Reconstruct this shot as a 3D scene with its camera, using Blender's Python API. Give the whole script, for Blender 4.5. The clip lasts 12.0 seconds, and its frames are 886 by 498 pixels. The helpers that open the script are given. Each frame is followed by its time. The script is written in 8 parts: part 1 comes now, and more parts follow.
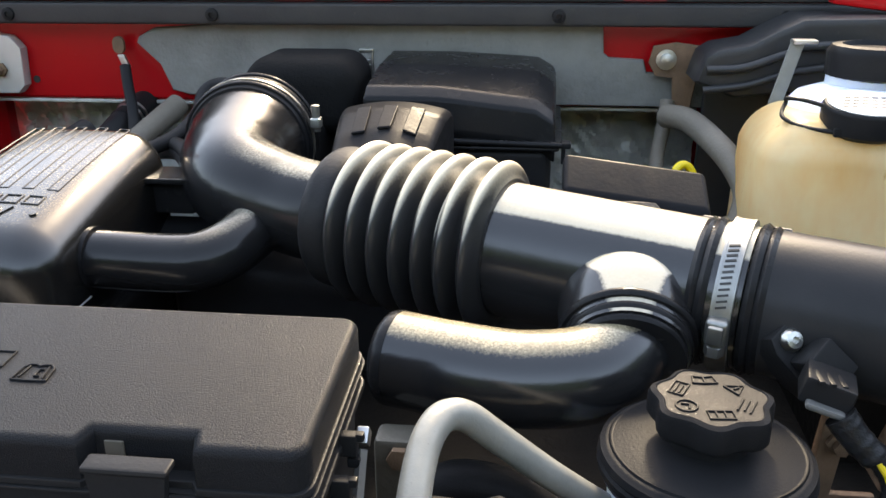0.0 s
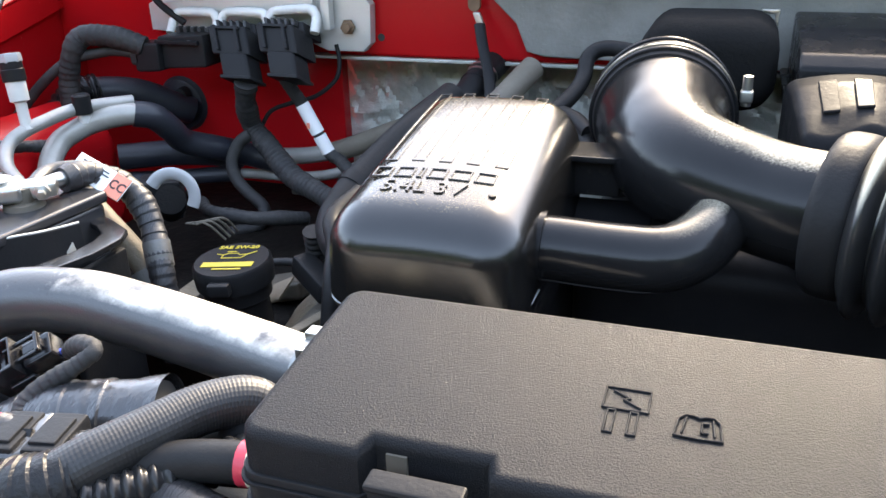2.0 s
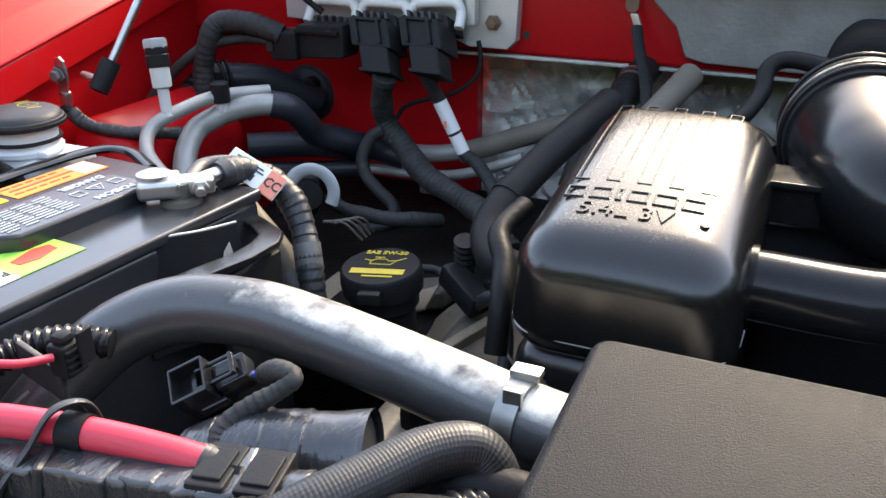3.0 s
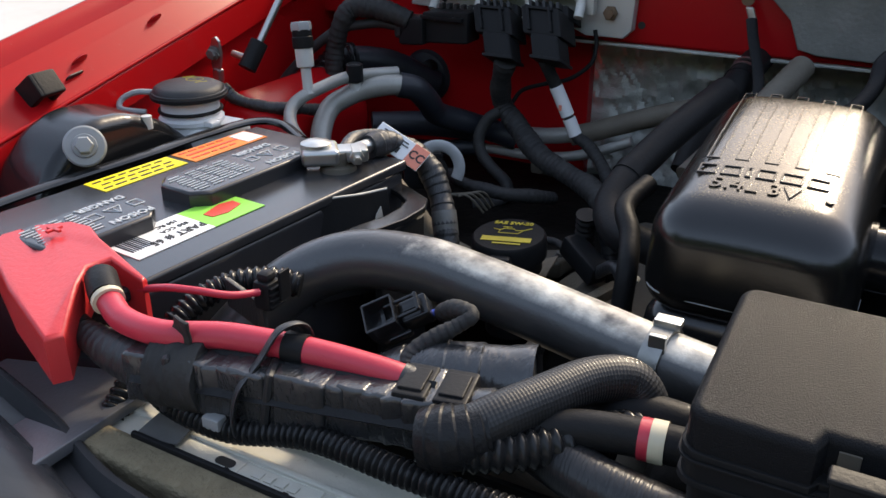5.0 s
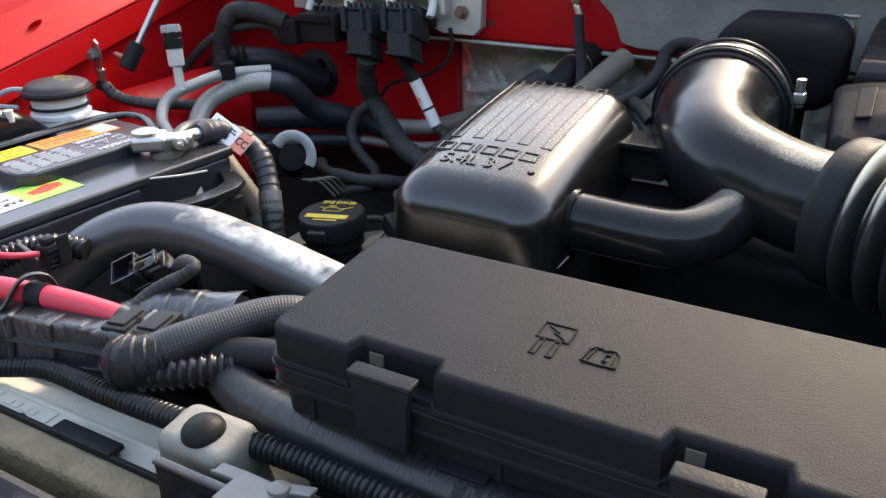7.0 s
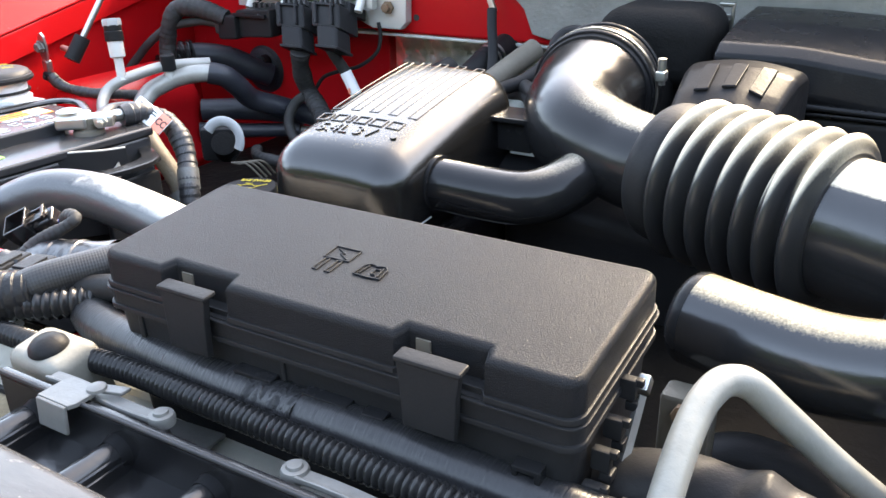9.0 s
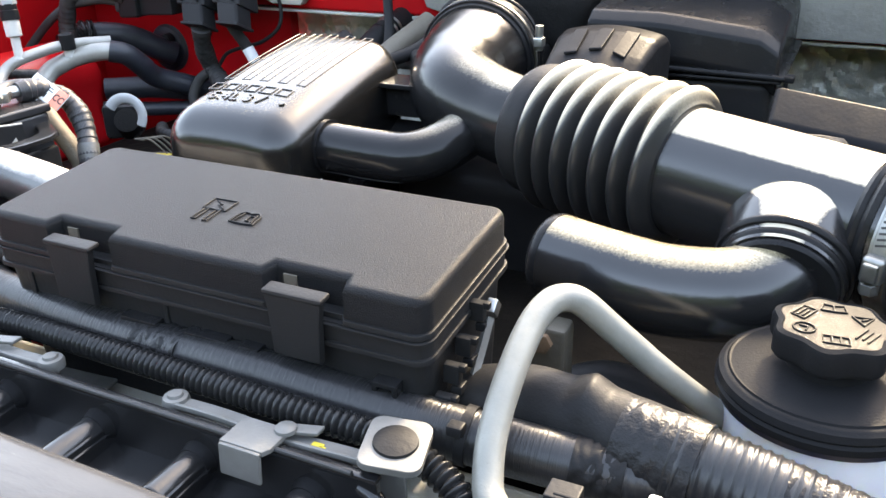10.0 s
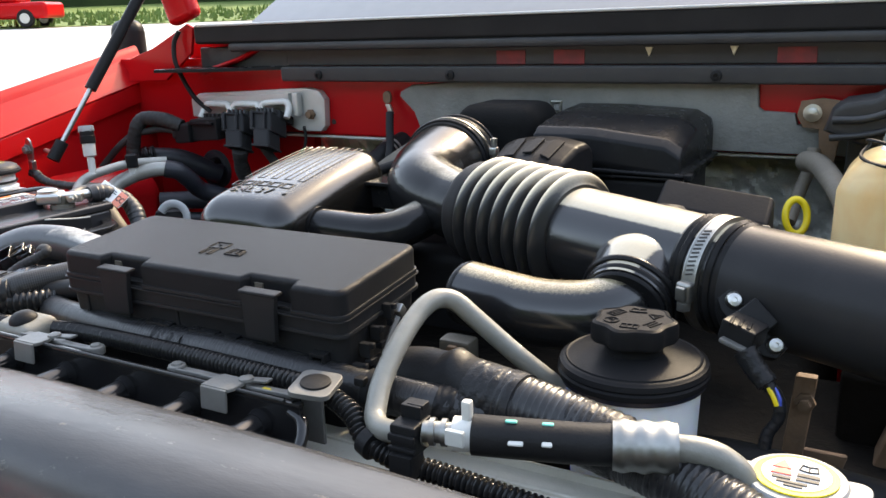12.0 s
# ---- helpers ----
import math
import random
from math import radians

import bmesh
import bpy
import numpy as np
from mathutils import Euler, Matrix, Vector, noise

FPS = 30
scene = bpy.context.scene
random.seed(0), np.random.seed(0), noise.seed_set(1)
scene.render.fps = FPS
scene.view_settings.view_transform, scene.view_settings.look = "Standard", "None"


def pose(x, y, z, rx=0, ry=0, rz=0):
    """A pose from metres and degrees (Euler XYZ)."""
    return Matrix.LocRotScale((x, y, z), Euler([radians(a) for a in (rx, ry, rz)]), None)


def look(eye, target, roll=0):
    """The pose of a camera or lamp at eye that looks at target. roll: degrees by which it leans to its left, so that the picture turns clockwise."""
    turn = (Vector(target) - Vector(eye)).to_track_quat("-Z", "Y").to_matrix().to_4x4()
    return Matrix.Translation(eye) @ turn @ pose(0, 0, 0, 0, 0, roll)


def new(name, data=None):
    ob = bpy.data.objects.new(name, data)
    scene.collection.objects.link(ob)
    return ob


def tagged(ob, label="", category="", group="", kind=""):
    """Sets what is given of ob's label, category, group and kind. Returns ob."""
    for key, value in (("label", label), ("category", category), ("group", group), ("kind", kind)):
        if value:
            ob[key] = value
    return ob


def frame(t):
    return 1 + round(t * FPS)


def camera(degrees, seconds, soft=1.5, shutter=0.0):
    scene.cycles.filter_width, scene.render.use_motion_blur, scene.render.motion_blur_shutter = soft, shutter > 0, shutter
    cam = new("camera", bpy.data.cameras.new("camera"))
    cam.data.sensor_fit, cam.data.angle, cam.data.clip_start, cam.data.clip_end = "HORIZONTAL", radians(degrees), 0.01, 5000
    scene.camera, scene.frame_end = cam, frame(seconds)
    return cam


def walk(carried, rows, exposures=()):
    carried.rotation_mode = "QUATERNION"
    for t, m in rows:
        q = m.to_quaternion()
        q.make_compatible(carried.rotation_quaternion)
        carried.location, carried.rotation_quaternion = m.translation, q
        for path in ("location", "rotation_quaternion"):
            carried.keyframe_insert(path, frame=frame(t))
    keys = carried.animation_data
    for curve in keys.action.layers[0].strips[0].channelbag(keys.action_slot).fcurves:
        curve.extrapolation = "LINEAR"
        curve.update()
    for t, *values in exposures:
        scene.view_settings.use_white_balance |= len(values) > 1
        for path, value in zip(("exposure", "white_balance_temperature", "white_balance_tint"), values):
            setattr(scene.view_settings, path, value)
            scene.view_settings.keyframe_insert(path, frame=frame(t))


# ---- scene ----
cam = camera(55.0, 12.0)
PATH = [
    (0, (0.001, 0.01, 1.44), (-0.224, 1.867, 0.732), -0.4),
    (0.5, (-0.051, 0.026, 1.44), (-0.323, 1.87, 0.714), -0.7),
    (1, (-0.098, 0.039, 1.436), (-0.465, 1.862, 0.699), -1.3),
    (1.5, (-0.153, 0.049, 1.432), (-0.627, 1.836, 0.669), -1.8),
    (2, (-0.214, 0.056, 1.434), (-0.831, 1.787, 0.643), -1.6),
    (2.5, (-0.274, 0.064, 1.441), (-0.996, 1.748, 0.639), -1.5),
    (3, (-0.304, 0.07, 1.44), (-1.056, 1.734, 0.623), -0.2),
    (3.5, (-0.329, 0.056, 1.443), (-1.145, 1.682, 0.613), 0.1),
    (3.7, (-0.333, 0.048, 1.444), (-1.167, 1.663, 0.611), 0.2),
    (5.3, (-0.31, -0.024, 1.455), (-1.199, 1.556, 0.612), 0.0),
    (5.5, (-0.297, -0.026, 1.456), (-1.173, 1.562, 0.614), -0.4),
    (6, (-0.244, -0.019, 1.46), (-1.11, 1.578, 0.623), -1.3),
    (6.5, (-0.169, -0.007, 1.463), (-1.05, 1.581, 0.625), -1.7),
    (7, (-0.111, 0.0, 1.463), (-1.033, 1.566, 0.627), -1.1),
    (7.2, (-0.085, -0.002, 1.463), (-1.041, 1.543, 0.627), -1.0),
    (8.8, (0.012, -0.002, 1.447), (-0.964, 1.542, 0.633), -1.3),
    (9, (0.021, -0.005, 1.445), (-0.928, 1.561, 0.641), -1.3),
    (9.5, (0.055, -0.013, 1.444), (-0.806, 1.596, 0.624), -1.2),
    (10, (0.075, -0.029, 1.441), (-0.728, 1.598, 0.598), -1.3),
    (10.5, (0.084, -0.034, 1.434), (-0.703, 1.593, 0.577), -1.2),
    (11, (0.1, -0.043, 1.433), (-0.698, 1.578, 0.577), -1.2),
    (11.5, (0.151, -0.079, 1.432), (-0.702, 1.542, 0.629), -2.1),
    (11.7, (0.183, -0.103, 1.431), (-0.715, 1.54, 0.733), -2.5),
    (11.8, (0.203, -0.122, 1.431), (-0.718, 1.534, 0.79), -2.8),
    (12, (0.252, -0.171, 1.436), (-0.707, 1.502, 0.906), -2.1),
]
# the clip's camera brightens and darkens by itself
EXPOSURES = [(0.0, 3.8, 10500), (0.5, 4.2, 10400), (1.0, 4.35, 10000), (1.5, 4.35, 9600), (2.0, 4.25, 9500), (2.5, 3.95, 9500), (3.5, 3.35, 9500), (5.5, 2.5, 9500), (6.5, 3.0, 9500), (7.0, 3.4, 9600), (9.0, 4.5, 10100), (10.5, 4.52, 10500), (11.5, 4.32, 10500), (12.0, 3.55, 10700)]
walk(cam, [(t, look(eye, target, roll)) for t, eye, target, roll in PATH], [(t, e, k, 10) for t, e, k in EXPOSURES])


# ---- world, sun, exposure ----
world = bpy.data.worlds.new("sky")
scene.world = world
world.use_nodes = True
SUN_TO = Vector((0.07, 0.78, 0.62)).normalized()
wn = world.node_tree.nodes
sky = wn.new("ShaderNodeTexSky")
sky.sky_type = "NISHITA"
sky.sun_disc = False
sky.air_density, sky.dust_density, sky.ozone_density = 0.6, 0.6, 0.4
sky.sun_elevation = math.asin(SUN_TO.z)
sky.sun_rotation = math.atan2(SUN_TO.x, SUN_TO.y)
wn["Background"].inputs["Strength"].default_value = 0.15
world.node_tree.links.new(sky.outputs["Color"], wn["Background"].inputs["Color"])
sun = new("sun", bpy.data.lights.new("sun", "SUN"))
sun.data.energy, sun.data.angle, sun.data.color = 0.5, radians(6), (1.0, 1.0, 1.0)
sun.matrix_world = look((0, 0, 0), -SUN_TO)

# ---- materials ----
def mat(name, base, rough=0.5, metal=0.0, second=None, vscale=18.0, vmix=0.5, bump=0.0, bscale=250.0, rvar=0.0, coat=0.0,
        dust=None, dscale=60.0, damount=0.0, spec=0.5, stretch=None, dust_and_highlight=None, sheet=0.6, level=(0.86, 0.97), film=0.0, onset=None, ragged=0.16):
    """A procedural surface: base colour with a second tone in patches, fine relief, specks of dust, and painted pale
    tops.
    """
    m = bpy.data.materials.new(name)
    m.use_nodes = True
    nt = m.node_tree
    N, L = nt.nodes, nt.links
    p = N["Principled BSDF"]
    p.inputs["Roughness"].default_value = rough
    p.inputs["Metallic"].default_value = metal
    p.inputs["Coat Weight"].default_value = coat
    p.inputs["Coat Roughness"].default_value = 0.06
    p.inputs["Specular IOR Level"].default_value = spec
    tc = N.new("ShaderNodeTexCoord")
    co = tc.outputs["Object"]
    if stretch:
        mp = N.new("ShaderNodeMapping")
        mp.inputs["Scale"].default_value = stretch
        L.new(co, mp.inputs["Vector"])
        co = mp.outputs["Vector"]
    def noise_tex(scale, detail=5.0, ro=0.6):
        n = N.new("ShaderNodeTexNoise")
        n.inputs["Scale"].default_value, n.inputs["Detail"].default_value, n.inputs["Roughness"].default_value = scale, detail, ro
        L.new(co, n.inputs["Vector"])
        return n.outputs["Fac"]
    def ramp(fac, a, b):
        r = N.new("ShaderNodeMapRange")
        r.inputs["From Min"].default_value, r.inputs["From Max"].default_value = a, b
        L.new(fac, r.inputs["Value"])
        return r.outputs["Result"]
    def mix(fac, a, b):
        x = N.new("ShaderNodeMix")
        x.data_type = "RGBA"
        for sock, v in ((x.inputs["A"], a), (x.inputs["B"], b)):
            if isinstance(v, tuple):
                sock.default_value = (*v, 1)
            else:
                L.new(v, sock)
        L.new(fac, x.inputs["Factor"])
        return x.outputs["Result"]
    sec = second or tuple(c * 0.7 for c in base)
    big = ramp(noise_tex(vscale), 0.5 - 0.25 * vmix, 0.5 + 0.5 * (1.2 - vmix))
    col = mix(big, base, sec)
    if dust:
        f = ramp(noise_tex(dscale, 8.0, 0.75), 0.62 - 0.25 * damount, 0.72 - 0.15 * damount)
        col = mix(f, col, dust)
        rr = N.new("ShaderNodeMapRange")
        rr.inputs["To Min"].default_value, rr.inputs["To Max"].default_value = rough, min(1.0, rough + 0.35)
        L.new(f, rr.inputs["Value"])
        L.new(rr.outputs["Result"], p.inputs["Roughness"])
    elif rvar:
        rr = N.new("ShaderNodeMapRange")
        rr.inputs["From Min"].default_value, rr.inputs["From Max"].default_value = 0.3, 0.7
        rr.inputs["To Min"].default_value, rr.inputs["To Max"].default_value = max(0.03, rough - rvar), rough + rvar
        L.new(noise_tex(vscale * 3), rr.inputs["Value"])
        L.new(rr.outputs["Result"], p.inputs["Roughness"])
    if dust_and_highlight:
        # dust in patches and specks on the level parts, and a film that paints the highlight
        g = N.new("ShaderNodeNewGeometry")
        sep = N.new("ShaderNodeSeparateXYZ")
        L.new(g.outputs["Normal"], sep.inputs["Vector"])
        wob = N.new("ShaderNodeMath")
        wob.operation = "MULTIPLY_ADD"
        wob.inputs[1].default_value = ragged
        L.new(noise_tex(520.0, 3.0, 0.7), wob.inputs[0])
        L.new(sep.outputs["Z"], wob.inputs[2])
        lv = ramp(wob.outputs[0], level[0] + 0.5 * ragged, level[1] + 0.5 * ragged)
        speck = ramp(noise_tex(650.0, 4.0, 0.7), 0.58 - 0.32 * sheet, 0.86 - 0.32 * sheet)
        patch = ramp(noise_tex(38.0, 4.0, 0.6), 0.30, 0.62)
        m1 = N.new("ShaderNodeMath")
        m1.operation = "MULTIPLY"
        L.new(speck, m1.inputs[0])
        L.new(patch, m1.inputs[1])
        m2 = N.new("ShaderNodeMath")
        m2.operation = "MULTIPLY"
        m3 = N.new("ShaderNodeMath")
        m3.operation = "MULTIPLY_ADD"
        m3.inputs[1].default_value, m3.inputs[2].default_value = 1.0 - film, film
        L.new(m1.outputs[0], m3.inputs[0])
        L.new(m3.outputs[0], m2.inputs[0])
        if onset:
            # the painted pale tone starts part of the way along, with a ragged edge
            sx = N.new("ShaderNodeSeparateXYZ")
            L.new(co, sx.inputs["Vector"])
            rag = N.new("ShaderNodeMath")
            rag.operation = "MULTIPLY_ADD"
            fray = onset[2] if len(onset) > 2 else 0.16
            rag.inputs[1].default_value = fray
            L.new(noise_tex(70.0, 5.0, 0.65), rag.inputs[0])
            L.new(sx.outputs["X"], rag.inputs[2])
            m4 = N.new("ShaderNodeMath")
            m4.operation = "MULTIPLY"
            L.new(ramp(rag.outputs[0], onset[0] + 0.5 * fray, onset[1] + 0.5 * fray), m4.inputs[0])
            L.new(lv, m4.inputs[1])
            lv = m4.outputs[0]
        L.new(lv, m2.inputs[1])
        col = mix(m2.outputs[0], col, dust_and_highlight)
    L.new(col, p.inputs["Base Color"])
    if bump:
        b = N.new("ShaderNodeBump")
        b.inputs["Strength"].default_value, b.inputs["Distance"].default_value = 1.0, bump
        L.new(noise_tex(bscale, 4.0), b.inputs["Height"])
        L.new(b.outputs["Normal"], p.inputs["Normal"])
    return m


M_LID = mat("grained_black_plastic", (0.0110, 0.0114, 0.0124), 0.31, bump=0.00042, bscale=1300, vscale=9, second=(0.0140, 0.0144, 0.0153), spec=0.058)
M_SHINY = mat("glossy_black_plastic", (0.0105, 0.0106, 0.0114), 0.25, spec=0.10, rvar=0.05, second=(0.0150, 0.0150, 0.0154), bump=0.0002, bscale=500)
M_COVER = mat("engine_cover_plastic", (0.0058, 0.0056, 0.0054), 0.20, spec=0.58, bump=0.00008, bscale=900, second=(0.0092, 0.0089, 0.0085),
              dust_and_highlight=(0.42, 0.33, 0.18), sheet=0.26, film=0.0)
# pale tops of tubes and bellows: dust plus painted sunlit bands
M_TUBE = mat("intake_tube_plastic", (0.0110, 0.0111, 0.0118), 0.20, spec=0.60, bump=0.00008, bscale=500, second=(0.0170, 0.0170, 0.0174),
             dust_and_highlight=(0.47, 0.41, 0.31), sheet=0.80, level=(0.775, 0.80), film=0.85, ragged=0.04)
M_STUB = mat("dusted_highlit_tube_plastic", (0.0100, 0.0101, 0.0107), 0.19, spec=0.60, bump=0.00008, bscale=500, second=(0.0150, 0.0150, 0.0150),
             dust_and_highlight=(0.50, 0.41, 0.26), sheet=0.62, level=(0.80, 0.93), film=0.34)
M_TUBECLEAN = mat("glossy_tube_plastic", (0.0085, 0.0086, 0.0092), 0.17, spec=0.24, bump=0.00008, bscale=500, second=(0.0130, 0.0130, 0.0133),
                  dust_and_highlight=(0.60, 0.54, 0.42), sheet=0.60, level=(0.82, 0.93), film=0.35, onset=(-0.250, -0.175, 0.02))
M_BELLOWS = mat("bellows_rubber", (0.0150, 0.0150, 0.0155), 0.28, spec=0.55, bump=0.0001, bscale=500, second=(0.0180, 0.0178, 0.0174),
                dust_and_highlight=(0.70, 0.60, 0.43), sheet=0.8, level=(0.34, 0.66), film=0.92, ragged=0.08)
M_RUBBER = mat("black_rubber", (0.0106, 0.0106, 0.0115), 0.50, spec=0.13, bump=0.0003, bscale=300, second=(0.0200, 0.0193, 0.0185))
# pale hose top past the onset: dust plus painted sunlight
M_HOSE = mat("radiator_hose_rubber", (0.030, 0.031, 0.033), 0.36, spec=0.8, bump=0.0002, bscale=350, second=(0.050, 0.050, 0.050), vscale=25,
             dust=(0.014, 0.0135, 0.013), dscale=60, damount=0.0, dust_and_highlight=(0.66, 0.62, 0.54), sheet=1.5, level=(0.64, 0.82), film=0.0, onset=(-0.60, -0.54), ragged=0.10)
M_TAPE = mat("black_tape", (0.0200, 0.0204, 0.0221), 0.42, bump=0.0008, bscale=130, second=(0.0298, 0.0304, 0.0319), spec=0.5, stretch=(5, 1, 1), vscale=8)
M_TAPE2 = mat("crumpled_black_tape", (0.0115, 0.0116, 0.0125), 0.30, bump=0.0011, bscale=200, second=(0.0170, 0.0170, 0.0178), spec=0.17)
M_TAPE3 = mat("wrinkled_black_tape", (0.0230, 0.0235, 0.0250), 0.26, bump=0.0018, bscale=52, second=(0.0330, 0.0335, 0.0350), spec=0.75, stretch=(2.2, 1, 1), vscale=6)
M_CONDUIT = mat("corrugated_conduit_plastic", (0.0115, 0.0116, 0.0122), 0.26, second=(0.0180, 0.0180, 0.0182), spec=0.27)
M_BRAID = mat("braided_sleeve", (0.0160, 0.0160, 0.0166), 0.46, spec=0.4, bump=0.0001, bscale=900, second=(0.0250, 0.0250, 0.0256), vscale=60)
M_PLASTIC = mat("matte_black_plastic", (0.0130, 0.0132, 0.0140), 0.40, bump=0.0002, bscale=400, second=(0.0195, 0.0195, 0.0198), spec=0.09)
M_DARKGREY = mat("dark_grey_plastic", (0.0240, 0.0246, 0.0260), 0.5, bump=0.0003, bscale=300, second=(0.0400, 0.0390, 0.0370), dust=(0.075, 0.068, 0.056), dscale=50, damount=0.0, spec=0.30)
M_RED = mat("red_body_paint", (0.42, 0.0070, 0.0095), 0.22, coat=0.0, spec=0.14, second=(0.37, 0.0080, 0.0115), vscale=6, dust=(0.34, 0.035, 0.032), dscale=90, damount=-0.1)
M_REDCABLE = mat("red_cable_sheath", (0.55, 0.030, 0.055), 0.4, second=(0.48, 0.03, 0.05), bump=0.0002)
M_REDCAP = mat("red_terminal_boot", (0.60, 0.030, 0.035), 0.38, second=(0.5, 0.03, 0.03), bump=0.0003)
M_GLOSS = mat("polished_black_plastic", (0.0095, 0.0096, 0.0104), 0.20, spec=0.45, rvar=0.05, second=(0.0140, 0.0140, 0.0144), bump=0.0001, bscale=300)
M_BAREPIPE = mat("bare_aluminium_pipe", (0.33, 0.32, 0.295), 0.42, metal=0.25, second=(0.26, 0.25, 0.225), bump=0.0002, vscale=50, dust=(0.17, 0.15, 0.12), dscale=200, damount=-0.08)
# copy of the tube plastic with low specular standing in for shade
M_INLET = mat("shade_dulled_tube_plastic", (0.0170, 0.0172, 0.0182), 0.32, spec=0.12, bump=0.0001, bscale=400, second=(0.0250, 0.0250, 0.0257))
M_DUSTYTAPE = mat("dusty_cloth_tape", (0.022, 0.022, 0.0225), 0.62, spec=0.25, bump=0.0007, bscale=260, second=(0.042, 0.040, 0.037), vscale=30, dust=(0.085, 0.08, 0.068), dscale=70, damount=-0.02)
M_SLEEVE = mat("dusty_blue_black_rubber", (0.016, 0.0185, 0.026), 0.42, spec=0.4, second=(0.032, 0.033, 0.037), vscale=22, bump=0.0003, dust=(0.075, 0.073, 0.068), dscale=45, damount=-0.03)
M_ALU = mat("dull_aluminium", (0.50, 0.50, 0.47), 0.40, metal=0.35, second=(0.42, 0.42, 0.39), bump=0.0003, bscale=400, dust=(0.33, 0.30, 0.23), dscale=120, damount=-0.05)
M_PALEPIPE = mat("pale_coated_pipe", (0.200, 0.197, 0.175), 0.42, metal=0.1, second=(0.155, 0.150, 0.130), bump=0.0003, bscale=200, vscale=60, dust=(0.085, 0.077, 0.06), dscale=420, damount=-0.06)
M_STEEL = mat("zinc_plated_steel", (0.50, 0.50, 0.48), 0.36, metal=1.0, second=(0.38, 0.38, 0.36), rvar=0.1)
M_CORE = mat("painted_grey_metal", (0.135, 0.134, 0.127), 0.48, metal=0.2, second=(0.090, 0.088, 0.080), bump=0.0003, vscale=45, dust=(0.19, 0.165, 0.125), dscale=60, damount=0.03)
M_BEIGE = mat("dusty_beige_tank", (0.60, 0.575, 0.50), 0.5, second=(0.50, 0.475, 0.40), bump=0.0004, vscale=22, dust=(0.30, 0.26, 0.19), dscale=70, damount=0.03)
M_MOUNT = mat("dusty_cream_metal", (0.190, 0.180, 0.152), 0.55, second=(0.130, 0.120, 0.098), bump=0.0004, vscale=40, dust=(0.085, 0.074, 0.056), dscale=160, damount=0.0)
M_RUST = mat("rusty_steel", (0.16, 0.09, 0.05), 0.75, second=(0.08, 0.05, 0.03), bump=0.0008, vscale=60)
M_FOAM = mat("grey_insulation_felt", (0.195, 0.196, 0.178), 0.85, second=(0.118, 0.118, 0.106), bump=0.0014, bscale=200, vscale=22)
M_SEALFOAM = mat("dusty_foam_seal", (0.200, 0.160, 0.100), 0.95, second=(0.120, 0.095, 0.058), bump=0.0030, bscale=260, vscale=60, dust=(0.07, 0.055, 0.035), dscale=380, damount=0.02)
M_FOIL = mat("dirty_foil_blanket", (0.50, 0.51, 0.47), 0.45, metal=0.25, second=(0.33, 0.33, 0.30), bump=0.004, bscale=40, vscale=30, dust=(0.24, 0.22, 0.18), dscale=40, damount=0.03)
M_CAST = mat("dirty_cast_metal", (0.105, 0.092, 0.072), 0.6, metal=0.3, second=(0.06, 0.05, 0.04), bump=0.001, bscale=120, dust=(0.16, 0.135, 0.10), dscale=60, damount=0.0)
# near-black base puts the deep shade of the bay into the colour
M_DARK = mat("bay_shade_metal", (0.0045, 0.0040, 0.0036), 0.6, second=(0.0110, 0.0090, 0.0070), bump=0.002, bscale=60, spec=0.08)
M_BROWN = mat("brown_rubber_hose", (0.165, 0.140, 0.110), 0.65, second=(0.095, 0.08, 0.062), bump=0.0006)
M_WHITEPL = mat("white_plastic", (0.55, 0.55, 0.52), 0.42, second=(0.44, 0.44, 0.41))
M_GREYLEVER = mat("pale_grey_plastic", (0.42, 0.42, 0.40), 0.45, second=(0.34, 0.34, 0.32))
M_LABELW = mat("white_label", (0.75, 0.75, 0.74), 0.45, second=(0.66, 0.66, 0.65))
M_YELLOW = mat("yellow_plastic", (0.75, 0.55, 0.02), 0.45, second=(0.65, 0.46, 0.02))
M_LABELY = mat("yellow_label", (0.85, 0.66, 0.02), 0.5, second=(0.8, 0.6, 0.02))
M_LABELO = mat("orange_label", (0.80, 0.22, 0.03), 0.5, second=(0.7, 0.18, 0.03))
M_LABELG = mat("green_label", (0.22, 0.62, 0.08), 0.5, second=(0.2, 0.55, 0.07))
M_LABELR = mat("red_print", (0.70, 0.06, 0.04), 0.5)
M_PINK = mat("salmon_label", (0.85, 0.25, 0.16), 0.5)
M_INK = mat("black_print", (0.02, 0.02, 0.02), 0.6)
M_PALEINK = mat("pale_embossed_print", (0.46, 0.49, 0.51), 0.5)
M_GREYCAP = mat("grey_cap_plastic", (0.30, 0.31, 0.31), 0.5, second=(0.25, 0.25, 0.25))
M_BLUE = mat("blue_wire", (0.03, 0.08, 0.45), 0.4)
M_TEAL = mat("teal_seal", (0.05, 0.45, 0.35), 0.4)
M_CREAM = mat("cream_plastic", (0.66, 0.58, 0.42), 0.5)
M_CONCRETE = mat("pale_concrete", (0.52, 0.50, 0.47), 0.85, second=(0.45, 0.43, 0.40), vscale=2.0, bump=0.002, bscale=30)
M_GRASS = mat("grass", (0.09, 0.16, 0.03), 0.8, second=(0.12, 0.14, 0.04), vscale=6, bump=0.01, bscale=30)
M_WOODS = mat("sky_blocking_foliage", (0.035, 0.055, 0.020), 0.9, second=(0.015, 0.026, 0.010), vscale=0.35, vmix=0.9, spec=0.1)
M_BATT = mat("battery_case_plastic", (0.0200, 0.0210, 0.0238), 0.26, spec=0.42, second=(0.0340, 0.0342, 0.0360), bump=0.0001, vscale=10)


